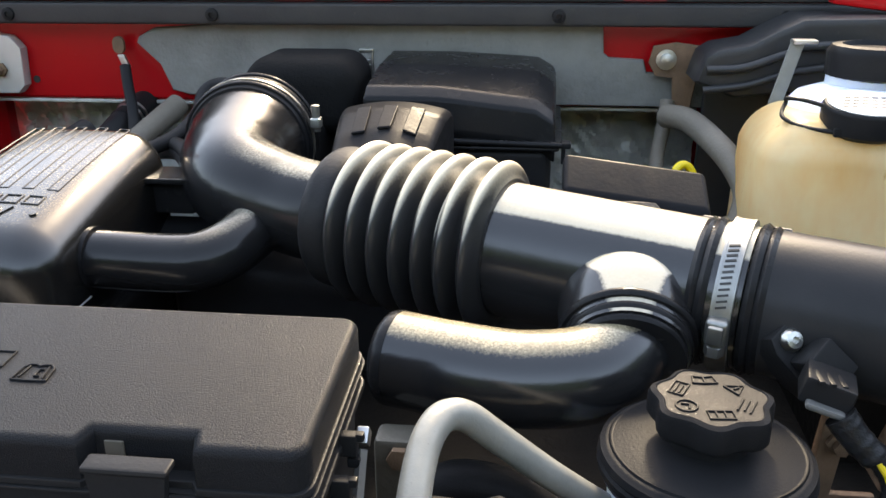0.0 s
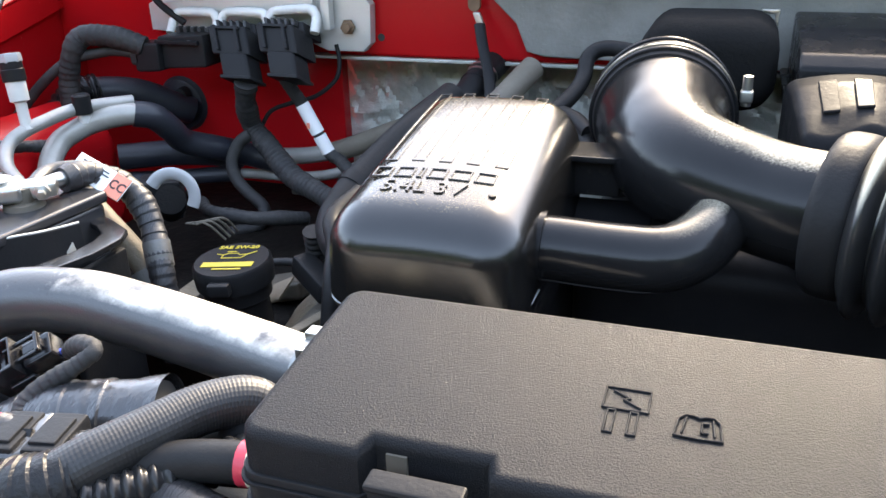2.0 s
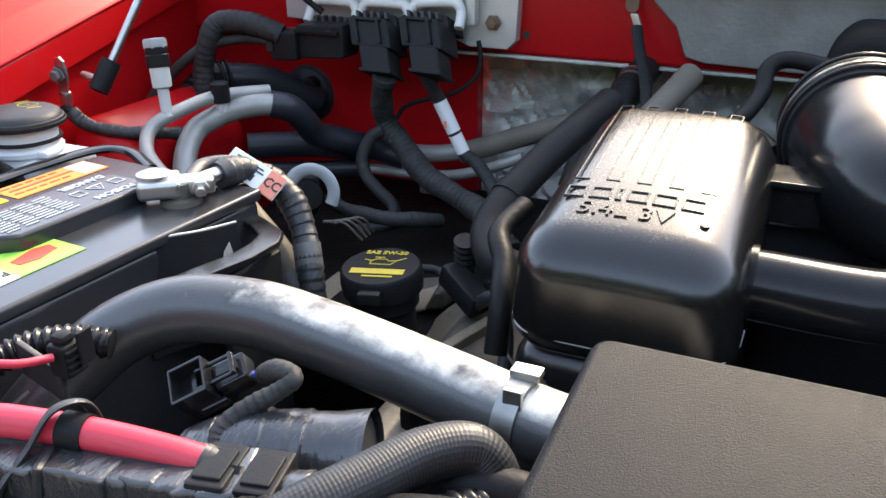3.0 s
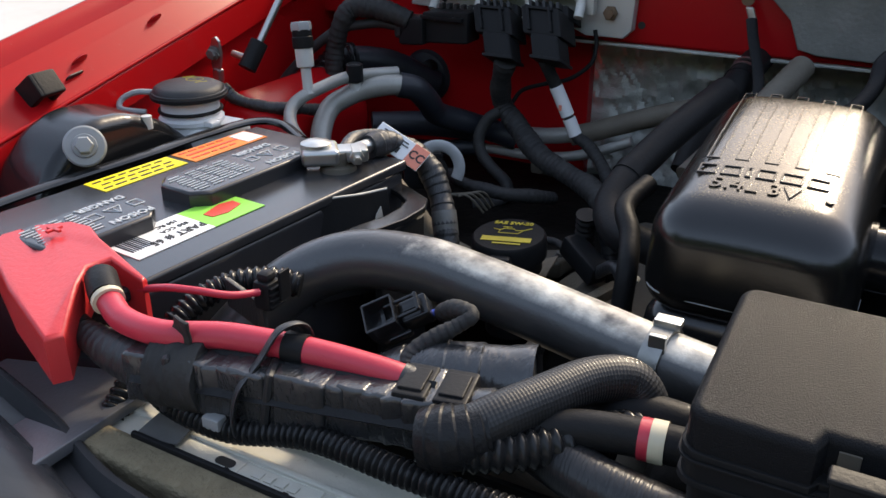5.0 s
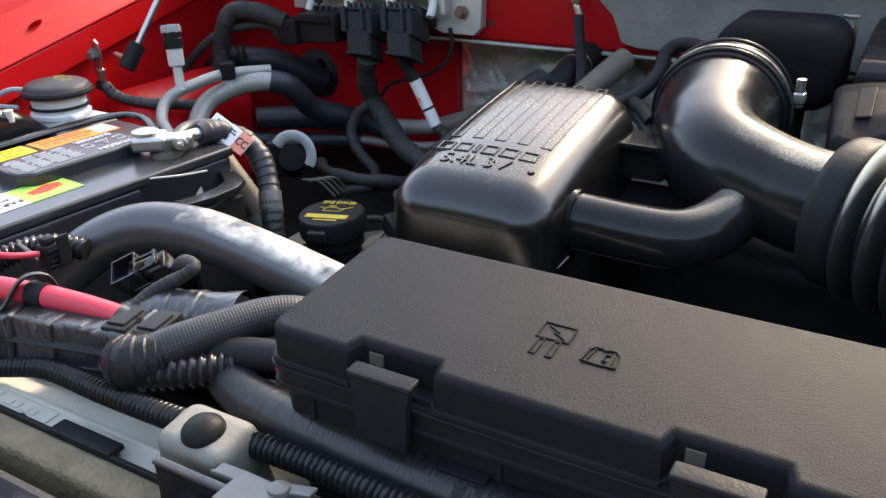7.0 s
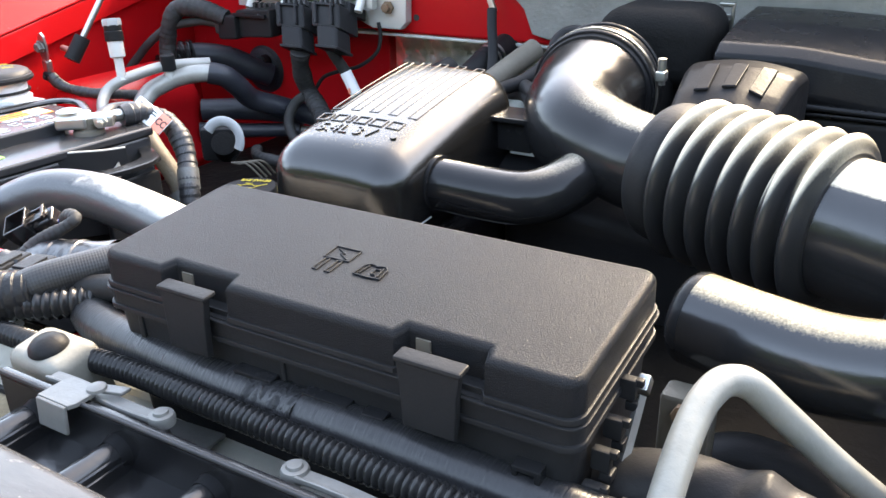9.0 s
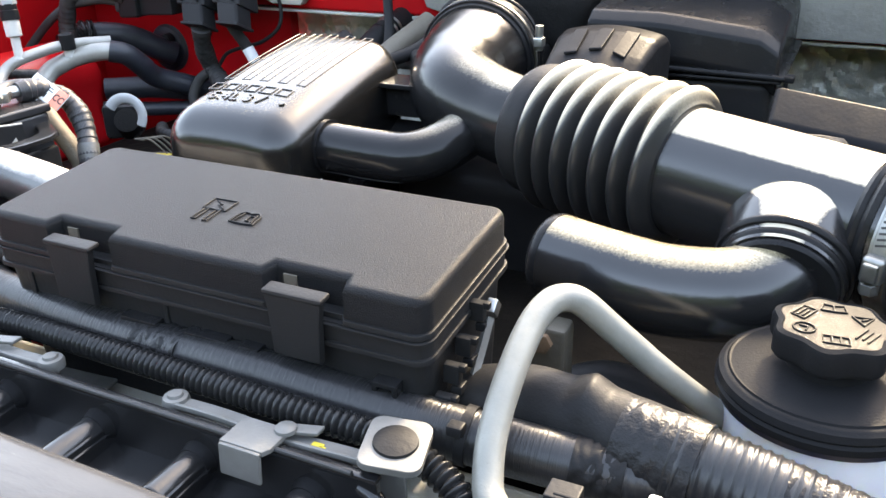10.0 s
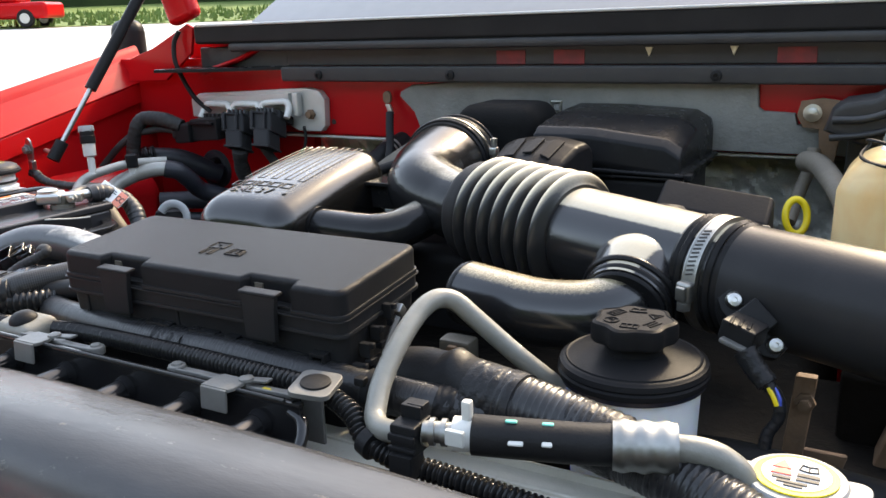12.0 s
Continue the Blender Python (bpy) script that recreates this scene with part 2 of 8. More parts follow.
def milky(name, base, rough, weight):
    m = mat(name, base, rough, second=tuple(c * 0.85 for c in base), vscale=20)
    p = m.node_tree.nodes["Principled BSDF"]
    p.inputs["Subsurface Weight"].default_value = weight
    p.inputs["Subsurface Radius"].default_value = (0.03, 0.022, 0.012)
    p.inputs["Subsurface Scale"].default_value = 1.0
    return m


def glowing_through(name, base, stain):
    """Cloudy plastic that lets light through, with brownish stains."""
    m = mat(name, base, 0.38, second=stain, vscale=9, vmix=0.6, stretch=(1, 1, 0.5), dust=tuple(0.75 * c for c in stain), dscale=24, damount=-0.02)
    nt = m.node_tree
    p, out = nt.nodes["Principled BSDF"], nt.nodes["Material Output"]
    col = p.inputs["Base Color"].links[0].from_socket
    t = nt.nodes.new("ShaderNodeBsdfTranslucent")
    x = nt.nodes.new("ShaderNodeMixShader")
    x.inputs["Fac"].default_value = 0.62
    nt.links.new(col, t.inputs["Color"])
    nt.links.new(p.outputs["BSDF"], x.inputs[1])
    nt.links.new(t.outputs["BSDF"], x.inputs[2])
    nt.links.new(x.outputs["Shader"], out.inputs["Surface"])
    return m


M_MILK = milky("milky_reservoir_plastic", (0.70, 0.74, 0.78), 0.35, 0.6)
M_AMBER = glowing_through("yellowed_reservoir_plastic", (0.97, 0.87, 0.60), (0.86, 0.42, 0.06))
M_COWLBLACK = mat("weathered_black_cowl_plastic", (0.0175, 0.0178, 0.0188), 0.45, bump=0.0003, bscale=300, second=(0.028, 0.028, 0.028), dust=(0.06, 0.056, 0.05), dscale=70, damount=-0.04, spec=0.4)
M_PALETAN = mat("tan_residue", (0.085, 0.072, 0.055), 0.6)
# specular cut low to stand in for shade on the steering cap
M_LIDCAP = mat("satin_black_cap_plastic", (0.0105, 0.0107, 0.0115), 0.38, bump=0.0002, bscale=700, second=(0.0145, 0.0145, 0.0151), spec=0.03)
M_BLUEBLACK = mat("blue_black_rubber", (0.008, 0.010, 0.022), 0.4)
M_GLOSSGREY = mat("scuffed_dark_grey_plastic", (0.080, 0.082, 0.088), 0.28, second=(0.115, 0.115, 0.120), vscale=16, bump=0.0002, dust=(0.16, 0.15, 0.135), dscale=120, damount=-0.1, spec=0.5)
M_CLAMP = mat("dull_clamp_steel", (0.30, 0.30, 0.285), 0.45, metal=1.0, second=(0.20, 0.20, 0.19), rvar=0.1, vscale=60)
M_WRAP = mat("satin_black_wrap", (0.0072, 0.0072, 0.0078), 0.5, bump=0.0005, bscale=180, second=(0.0120, 0.0120, 0.0120), spec=0.16)
M_DULLYELLOW = mat("faded_yellow_print", (0.50, 0.38, 0.03), 0.55, second=(0.36, 0.27, 0.03), vscale=120)
M_TANMETAL = mat("dusty_tan_metal", (0.185, 0.150, 0.105), 0.6, second=(0.095, 0.076, 0.052), bump=0.0008, vscale=40, metal=0.1)
# low specular stands in for shade on coil cover and relay lid
M_COILCOVER = mat("satin_black_cover_plastic", (0.012, 0.012, 0.0130), 0.34, spec=0.025, second=(0.017, 0.017, 0.0178), bump=0.0002, bscale=300, rvar=0.06)
M_HOSEWRAP = mat("ribbed_hose_rubber", (0.0140, 0.0142, 0.0152), 0.28, bump=0.0007, bscale=75, second=(0.0240, 0.0240, 0.0252), spec=0.34, stretch=(8, 0.6, 0.6), vscale=6)
M_GLASSDARK = mat("grey_windscreen_glass", (0.12, 0.13, 0.135), 0.10, spec=0.5, second=(0.14, 0.15, 0.155))
M_SPONGE = mat("black_sponge", (0.0090, 0.0090, 0.0090), 0.8, second=(0.0120, 0.0120, 0.0120), bump=0.0008, bscale=300, spec=0.06)

# ---- mesh tools ----
def join(*bms):
    out = bms[0]
    for b in bms[1:]:
        me = bpy.data.meshes.new("t")
        b.to_mesh(me)
        out.from_mesh(me)
        bpy.data.meshes.remove(me)
        b.free()
    return out


def moved(bm, m):
    bm.transform(m)
    return bm


def bend(bm, fn):
    for v in bm.verts:
        v.co = Vector(fn(*v.co))
    return bm


def box(c, s, bev=0.002, seg=2, m=None):
    bm = bmesh.new()
    bmesh.ops.create_cube(bm, size=1.0)
    bm.transform(Matrix.Diagonal((*s, 1)))
    if bev > 0:
        bmesh.ops.bevel(bm, geom=bm.edges[:], offset=min(bev, 0.49 * min(s)), segments=seg, profile=0.5, affect="EDGES", clamp_overlap=True)
    bm.transform(Matrix.Translation(c) @ (m or Matrix()))
    return bm


def slab(poly, z0, z1, bev=0.0015, seg=2, m=None):
    """A plate from a plan outline between two heights, with rounded edges."""
    bm = bmesh.new()
    lo = [bm.verts.new((x, y, z0)) for x, y in poly]
    hi = [bm.verts.new((x, y, z1)) for x, y in poly]
    n = len(poly)
    bm.faces.new(list(reversed(lo)))
    top = bm.faces.new(hi)
    for i in range(n):
        bm.faces.new((lo[i], lo[(i + 1) % n], hi[(i + 1) % n], hi[i]))
    bmesh.ops.recalc_face_normals(bm, faces=bm.faces[:])
    if bev:
        bmesh.ops.bevel(bm, geom=list(top.edges), offset=bev, segments=seg, profile=0.5, affect="EDGES", clamp_overlap=True)
    if m:
        bm.transform(m)
    return bm


def along_x(prof, x0, x1, bev=0.004, seg=3):
    """A body with one outline of (y, z) all along x, its edges rounded."""
    bm = slab(prof, 0.0, x1 - x0, 0.0)
    bm.transform(Matrix(((0, 0, 1, x0), (1, 0, 0, 0), (0, 1, 0, 0), (0, 0, 0, 1))))
    bmesh.ops.recalc_face_normals(bm, faces=bm.faces[:])
    bmesh.ops.bevel(bm, geom=bm.edges[:], offset=bev, segments=seg, profile=0.5, affect="EDGES", clamp_overlap=True)
    return bm


def upright(poly, y0, y1, bev=0.001):
    """A plate from an outline of (x, z), between two depths y0 (towards the front) and y1."""
    bm = slab(poly, 0.0, y1 - y0, bev)
    bm.transform(Matrix(((1, 0, 0, 0), (0, 0, -1, y1), (0, 1, 0, 0), (0, 0, 0, 1))))
    return bm


def rounded(w, h, r, n=5, cx=0.0, cy=0.0):
    pts = []
    for qx, qy, a0 in ((1, 1, 0), (-1, 1, 90), (-1, -1, 180), (1, -1, 270)):
        for k in range(n + 1):
            a = radians(a0 + 90 * k / n)
            pts.append((cx + qx * (w / 2 - r) + r * math.cos(a), cy + qy * (h / 2 - r) + r * math.sin(a)))
    return pts


def spline(pts, res=8):
    """Points along a smooth curve through pts."""
    P = [Vector(p) for p in pts]
    P = [2 * P[0] - P[1]] + P + [2 * P[-1] - P[-2]]
    out = []
    for i in range(1, len(P) - 2):
        a, b, c, d = P[i - 1:i + 3]
        for k in range(res):
            t = k / res
            out.append(0.5 * (2 * b + (c - a) * t + (2 * a - 5 * b + 4 * c - d) * t * t + (3 * b - a - 3 * c + d) * t ** 3))
    out.append(P[-2])
    return out


def tube(pts, r, n=16, res=8, step=None, cap=True, smooth=True, squash=1.0):
    """A pipe along pts. r: a radius, or a function of the length along the pipe and its share of the whole."""
    line = spline(pts, res) if smooth else [Vector(p) for p in pts]
    acc = [0.0]
    for a, b in zip(line, line[1:]):
        acc.append(acc[-1] + (b - a).length)
    total = acc[-1]
    if step:
        cnt = max(2, int(total / step))
        even, j = [], 0
        for i in range(cnt + 1):
            s = total * i / cnt
            while j < len(acc) - 2 and acc[j + 1] < s:
                j += 1
            f = (s - acc[j]) / max(1e-9, acc[j + 1] - acc[j])
            even.append(line[j].lerp(line[j + 1], f))
        line, acc = even, [total * i / cnt for i in range(cnt + 1)]
    bm = bmesh.new()
    rings, up = [], Vector((0, 0, 1))
    for i, p in enumerate(line):
        t = (line[min(i + 1, len(line) - 1)] - line[max(i - 1, 0)]).normalized()
        if i == 0:
            up = Vector((0, 0, 1)) if abs(t.z) < 0.9 else Vector((0, 1, 0))
        side = t.cross(up).normalized()
        up = side.cross(t).normalized()
        rad = r(acc[i], acc[i] / total) if callable(r) else r
        rings.append([bm.verts.new(p + rad * (math.cos(2 * math.pi * k / n) * side + squash * math.sin(2 * math.pi * k / n) * up)) for k in range(n)])
    for a, b in zip(rings, rings[1:]):
        for k in range(n):
            bm.faces.new((a[k], a[(k + 1) % n], b[(k + 1) % n], b[k]))
    if cap:
        bm.faces.new(list(reversed(rings[0])))
        bm.faces.new(rings[-1])
    bmesh.ops.recalc_face_normals(bm, faces=bm.faces[:])
    return bm


def lathe(profile, n=40, m=None, wob=None):
    """A turned body from (radius, height) pairs. wob: radius factor by angle and height."""
    bm = bmesh.new()
    rings = []
    for r, z in profile:
        if r <= 0:
            rings.append([bm.verts.new((0, 0, z))])
        else:
            rings.append([bm.verts.new(((r * (wob(a, z) if wob else 1)) * math.cos(a), (r * (wob(a, z) if wob else 1)) * math.sin(a), z))
                          for a in (2 * math.pi * k / n for k in range(n))])
    for a, b in zip(rings, rings[1:]):
        for k in range(n):
            q = [a[k % len(a)], a[(k + 1) % len(a)], b[(k + 1) % len(b)], b[k % len(b)]]
            q = list(dict.fromkeys(q))
            if len(q) > 2:
                bm.faces.new(q)
    for r in (rings[0], rings[-1]):
        if len(r) > 2:
            bm.faces.new(r)
    bmesh.ops.recalc_face_normals(bm, faces=bm.faces[:])
    if m:
        bm.transform(m)
    return bm


def along(a, b):
    """A pose at a whose z axis points to b."""
    a, b = Vector(a), Vector(b)
    return Matrix.Translation(a) @ (b - a).to_track_quat("Z", "Y").to_matrix().to_4x4()


def ribbed(r0, amp, pitch, sharp=1.0):
    """Radius of a corrugated hose."""
    def f(s, u):
        w = 0.5 + 0.5 * math.cos(2 * math.pi * s / pitch)
        return r0 + amp * (w ** sharp)
    return f


def wrapped(r0, amp, pitch, seed=0.0):
    """Radius of a tape-wrapped bundle: small steps with uneven lumps."""
    def f(s, u):
        saw = (s / pitch + 0.7 * noise.noise(Vector((s * 38, seed, 2)))) % 1.0
        return r0 + amp * saw + 2.0 * amp * (noise.noise(Vector((s * 45, seed, 0))))
    return f


def mesh_of(name, bm, material, angle=38):
    me = bpy.data.meshes.new(name)
    bm.to_mesh(me)
    bm.free()
    me.materials.append(material)
    me.polygons.foreach_set("use_smooth", [True] * len(me.polygons))
    me.set_sharp_from_angle(angle=radians(angle))
    return me


def even(ob):
    """Keep broad faces flat beside their rounded edges."""
    w = ob.modifiers.new("even", "WEIGHTED_NORMAL")
    w.keep_sharp = True
    return ob


def thing(name, at, label, category, group="", kind=""):
    ob = new(name)
    ob.empty_display_size = 0.02
    ob.location = at
    return tagged(ob, label, category, group, kind)


def part(name, bm, material, parent, label="", angle=38):
    ob = even(new(name, mesh_of(name, bm, material, angle)))
    ob.parent = parent
    if parent.type == "EMPTY":
        ob.matrix_parent_inverse = Matrix.Translation(parent.location).inverted()
    return tagged(ob, label)


def single(name, bm, material, label, category, group="", kind="", angle=38):
    return tagged(even(new(name, mesh_of(name, bm, material, angle))), label, category, group, kind)


def letters(text, size, depth, m, bold=0.0):
    """A mesh of raised writing in the built-in font, laid by the pose m."""
    cu = bpy.data.curves.new("t", "FONT")
    cu.body, cu.size, cu.extrude, cu.resolution_u, cu.offset = text, size, depth / 2, 2, bold
    cu.align_x, cu.align_y = "CENTER", "CENTER"
    ob = bpy.data.objects.new("t", cu)
    scene.collection.objects.link(ob)
    bpy.context.view_layer.update()
    me = bpy.data.meshes.new_from_object(ob.evaluated_get(bpy.context.evaluated_depsgraph_get()))
    bm = bmesh.new()
    bm.from_mesh(me)
    bpy.data.objects.remove(ob)
    bpy.data.meshes.remove(me)
    bm.transform(m)
    return bm


def bars(rows, m, depth=0.0006):
    """Raised plain bars: (x, y, width, height) each, laid by the pose m."""
    out = bmesh.new()
    for x, y, w, h in rows:
        join(out, box((x, y, 0), (w, h, depth), 0))
    out.transform(m)
    return out



# ---- the truck's body round the engine bay ----
def structure(name, bm, material, label, category, angle=38):
    return single(name, bm, material, label, category, kind="structure", angle=angle)


ground = bmesh.new()
bmesh.ops.create_grid(ground, x_segments=150, y_segments=150, size=300)
def lie(x, y):
    """The lot is raised away from the truck to fit the camera's horizon, then levels out."""
    return 0.048 * min(70.0, max(0.0, math.hypot(x, y) - 6.0))
bend(ground, lambda x, y, z: (x, y, lie(x, y)))
structure("ground", ground, M_CONCRETE, "pale sunlit concrete ground round the truck", "ground")

# firewall: upper shelf, deep lower panel
structure("wall_north", join(box((-0.15, 1.002, 1.312), (1.94, 0.02, 0.128), 0.003), box((0.04, 1.05, 1.250), (1.46, 0.11, 0.008), 0.002),
          box((0.04, 1.098, 0.97), (1.50, 0.02, 0.58), 0.003), box((-0.90, 1.040, 0.98), (0.42, 0.02, 0.56), 0.003),
          bend(box((-0.90, 1.024, 1.252), (0.42, 0.036, 0.008), 0.002), lambda x, y, z: (x, y, z - 0.2 * (y - 1.0)))), M_RED, "red painted steel firewall behind the engine", "firewall")
def xi(y):
    return -1.002 - 0.134 * (y - 0.43)
def fz(y):
    return 1.229 + 0.18 * (y - 0.43)
apron = box((0, 0.43, 0.97), (0.03, 1.26, 0.62), 0.003)
bmesh.ops.subdivide_edges(apron, edges=[e for e in apron.edges if abs(e.verts[0].co.y - e.verts[1].co.y) > 0.3], cuts=10)
bend(apron, lambda x, y, z: (xi(y) - 0.018 + x, y, fz(y) - 0.004 if z > 1.2 else z))
structure("wall_west", apron, M_RED, "red painted inner fender wall of the engine bay", "inner fender")
# far wall takes the shade colour instead of the body red
structure("wall_east", box((0.83, 0.43, 0.99), (0.03, 1.40, 0.62), 0.003), M_DARK, "inner fender wall, far side, coloured near-black for shade", "inner fender")
structure("floor", box((-0.12, 0.45, 0.70), (1.95, 1.34, 0.03), 0.003), M_DARK, "underside of the engine bay, coloured near-black for shade", "bay floor")

fender = thing("fender", (-1.13, 0.45, 1.2), "glossy red front fender with a folded inner flange", "fender")
def fender_strip(prof, y0=-0.6, y1=1.05, n=24):
    bm = bmesh.new()
    rows = []
    for i in range(n + 1):
        y = y0 + (y1 - y0) * i / n
        rows.append([bm.verts.new((xi(y) + x, y, fz(y) + dz)) for x, dz in prof])
    for a, b in zip(rows, rows[1:]):
        for k in range(len(prof) - 1):
            bm.faces.new((a[k], a[k + 1], b[k + 1], b[k]))
    bmesh.ops.recalc_face_normals(bm, faces=bm.faces[:])
    bmesh.ops.solidify(bm, geom=bm.faces[:], thickness=0.0015)
    return bm
part("flange", fender_strip([(0.005, -0.035), (0.003, -0.004), (0.0, 0.0), (-0.012, 0.010), (-0.028, 0.027), (-0.0295, 0.029), (-0.031, 0.0295), (-0.043, 0.041)]), M_RED, fender)
part("crown", fender_strip([(-0.043, 0.041), (-0.046, 0.047), (-0.050, 0.055), (-0.056, 0.059), (-0.064, 0.057), (-0.09, 0.035), (-0.12, -0.03), (-0.13, -0.30), (-0.13, -0.6)]), M_RED, fender)
part("edge_bead", tube([(xi(y) + 0.001, y, fz(y) + 0.001) for y in (-0.5, -0.1, 0.3, 0.7, 1.0)], 0.0022, 10), M_RED, fender)
def on_flange(y, d=0.5):
    return pose(xi(y) - 0.028 * d, y, fz(y) + 0.0265 * d + 0.001, 10, -44, 0)
for y in (0.535, 0.650):
    part("dimple", lathe([(0.010, 0), (0.0085, 0.0018), (0.005, 0.0016), (0.0045, 0.003), (0, 0.0032)], 24, on_flange(y, 0.75)), M_RED, fender)
part("slot", slab(rounded(0.022, 0.008, 0.0038), 0.0010, 0.0022, 0, m=on_flange(0.520, 0.45) @ pose(0, 0, 0, 0, 0, 95)), M_INK, fender, "dark slotted hole")
hp = [(-1.075, 1.335), (-1.062, 1.378), (-1.00, 1.396), (-0.95, 1.418), (-0.909, 1.437), (-0.894, 1.430), (-0.905, 1.385), (-0.975, 1.338)]
part("hinge_panel", upright(hp, 0.968, 0.974, 0.002), M_RED, fender, "raised red panel below the hood hinge")
part("hood_hinge", bend(box((-0.897, 0.955, 1.478), (0.064, 0.030, 0.075), 0.012, 3), lambda x, y, z: (x - 0.35 * (z - 1.45), y, z + 0.3 * (x + 0.897))), M_RED, fender, "red hood hinge corner")

# cowl, with its seal strip, vent openings and the windscreen foot
structure("trim", box((-0.05, 0.974, 1.350), (1.30, 0.022, 0.024), 0.004), M_DARKGREY, "dark grey plastic cowl seal strip with push pins", "cowl trim")
structure("trim_upper", join(box((-0.06, 0.992, 1.376), (1.36, 0.012, 0.028), 0.002), box((-0.06, 0.985, 1.395), (1.50, 0.05, 0.014), 0.005)), M_DARKGREY, "dark grey cowl panel under the windscreen", "cowl")
structure("trim_corner", box((-0.875, 1.022, 1.390), (0.17, 0.010, 0.070), 0.003), M_RED, "red body panel behind the end of the cowl", "cowl corner")
structure("trim_lip", box((-0.06, 0.985, 1.418), (1.66, 0.045, 0.034), 0.006, 3), M_PLASTIC, "black rubber cowl lip", "cowl seal")
# pale tube modelled to stand in for the glint on the lip's edge
structure("trim_glint", tube([(-0.88, 0.9615, 1.4325), (-0.45, 0.9610, 1.4345), (0.0, 0.9610, 1.4350), (0.45, 0.9615, 1.4345), (0.76, 0.962, 1.432)], 0.0022, 10, 6), M_GREYLEVER, "thin pale line painting a glint on the cowl lip", "cowl trim")
structure("cowl_top", box((-0.06, 1.06, 1.418), (1.66, 0.13, 0.012), 0.003), M_PLASTIC, "black cowl grille below the windscreen", "cowl")
structure("windscreen", bend(box((-0.06, 1.52, 1.68), (1.62, 0.86, 0.006), 0.001), lambda x, y, z: (x * (1 - 0.10 * (y - 1.09)), y, z + (y - 1.52) * 0.58)), M_GLASSDARK, "dark windscreen glass sloping up from the cowl", "windscreen")
# darker copy of the body red, with the shade mixed into its colour
M_VENT = mat("shaded_red_metal", (0.20, 0.01, 0.012), 0.6, second=(0.06, 0.01, 0.01), vscale=60)
for x in (-0.285, -0.195, 0.105):
    structure("vent_opening", box((x, 0.9855, 1.373), (0.046, 0.002, 0.020), 0.0005), M_VENT, "red metal in a cowl vent opening, coloured dark for shade", "vent opening")
for x in (-0.62, -0.375, 0.013, 0.25):
    single("push_pin", lathe([(0.0075, 0), (0.007, 0.003), (0.003, 0.004), (0.0025, 0.002), (0, 0.002)], 18, pose(x, 0.963, 1.349, 90, 0, 0)), M_PLASTIC,
           "black plastic push pin in the cowl strip", "push pin", group="cowl push pins")
for x in (-0.08, 0.03):
    single("clip_tooth", slab([(-0.005, 0), (0.005, 0), (0, -0.012)], 0, 0.004, 0.0005, m=Matrix.Translation((x, 0.984, 1.385)) @ pose(0, 0, 0, 90, 0, 0)), M_CREAM,
           "pale pointed clip under the cowl", "clip", group="cowl clips")

# insulation felt on the firewall
felt = [(-0.475, 1.322), (-0.455, 1.332), (-0.36, 1.338), (0.062, 1.338), (0.064, 1.308), (0.070, 1.303), (0.108, 1.301), (0.112, 1.287), (0.21, 1.282), (0.55, 1.28),
        (0.55, 1.247), (0.10, 1.249), (-0.24, 1.250), (-0.42, 1.255), (-0.440, 1.260), (-0.452, 1.29), (-0.478, 1.315)]
structure("insulation", upright(felt, 0.981, 0.9905, 0.003), M_FOAM, "grey felt insulation pad on the firewall", "insulation pad")
foil = bmesh.new()
bmesh.ops.create_grid(foil, x_segments=220, y_segments=70, size=1.0)
def crumple(x, y, z):
    X, Z = -0.27 + 0.455 * x, 1.125 + 0.125 * y
    v = Vector((X * 9, Z * 12, 0.3))
    return (X, 1.055 + 0.022 * noise.noise(v) + 0.014 * abs(noise.noise(v * 2.7)) + 0.009 * abs(noise.noise(Vector((X * 70 + Z * 40, Z * 30, 1)))) + 0.003 * abs(noise.noise(v * 14)), Z)
single("foil_blanket", bend(foil, crumple), M_FOIL, "crinkled dirty foil heat blanket on the firewall", "heat shield", angle=30)
structure("trim_ledge", box((-0.30, 1.022, 1.2435), (0.86, 0.06, 0.004), 0.001), M_FOIL, "dull metal ledge above the foil", "ledge")

# engine mass and rear clutter, coloured near-black in place of bay shade
eng = thing("engine_block", (-0.12, 0.65, 0.75), "engine block under the intake, coloured near-black for shade", "engine")
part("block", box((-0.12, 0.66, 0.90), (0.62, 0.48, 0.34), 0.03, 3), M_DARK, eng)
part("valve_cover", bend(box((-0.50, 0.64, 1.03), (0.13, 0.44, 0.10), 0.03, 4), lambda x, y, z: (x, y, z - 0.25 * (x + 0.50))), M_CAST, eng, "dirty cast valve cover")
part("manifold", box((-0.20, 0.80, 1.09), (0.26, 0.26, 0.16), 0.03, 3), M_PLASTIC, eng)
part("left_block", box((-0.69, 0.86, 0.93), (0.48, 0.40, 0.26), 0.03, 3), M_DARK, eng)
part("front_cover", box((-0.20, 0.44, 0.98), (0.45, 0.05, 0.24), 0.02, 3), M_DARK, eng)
# added masses that block light and fill the dark of the bay
part("accessory", join(box((0.20, 0.60, 0.98), (0.26, 0.26, 0.18), 0.04, 4), box((0.34, 0.50, 0.90), (0.20, 0.30, 0.20), 0.04, 4), box((0.05, 0.50, 0.98), (0.14, 0.14, 0.16), 0.03, 3)), M_DARK, eng, "added near-black masses that keep the bay dark")
part("side_bracket", bend(box((0.245, 0.56, 1.05), (0.018, 0.05, 0.15), 0.004), lambda x, y, z: (x + 0.3 * (z - 1.05), y, z)), M_RUST, eng, "rusty bracket")

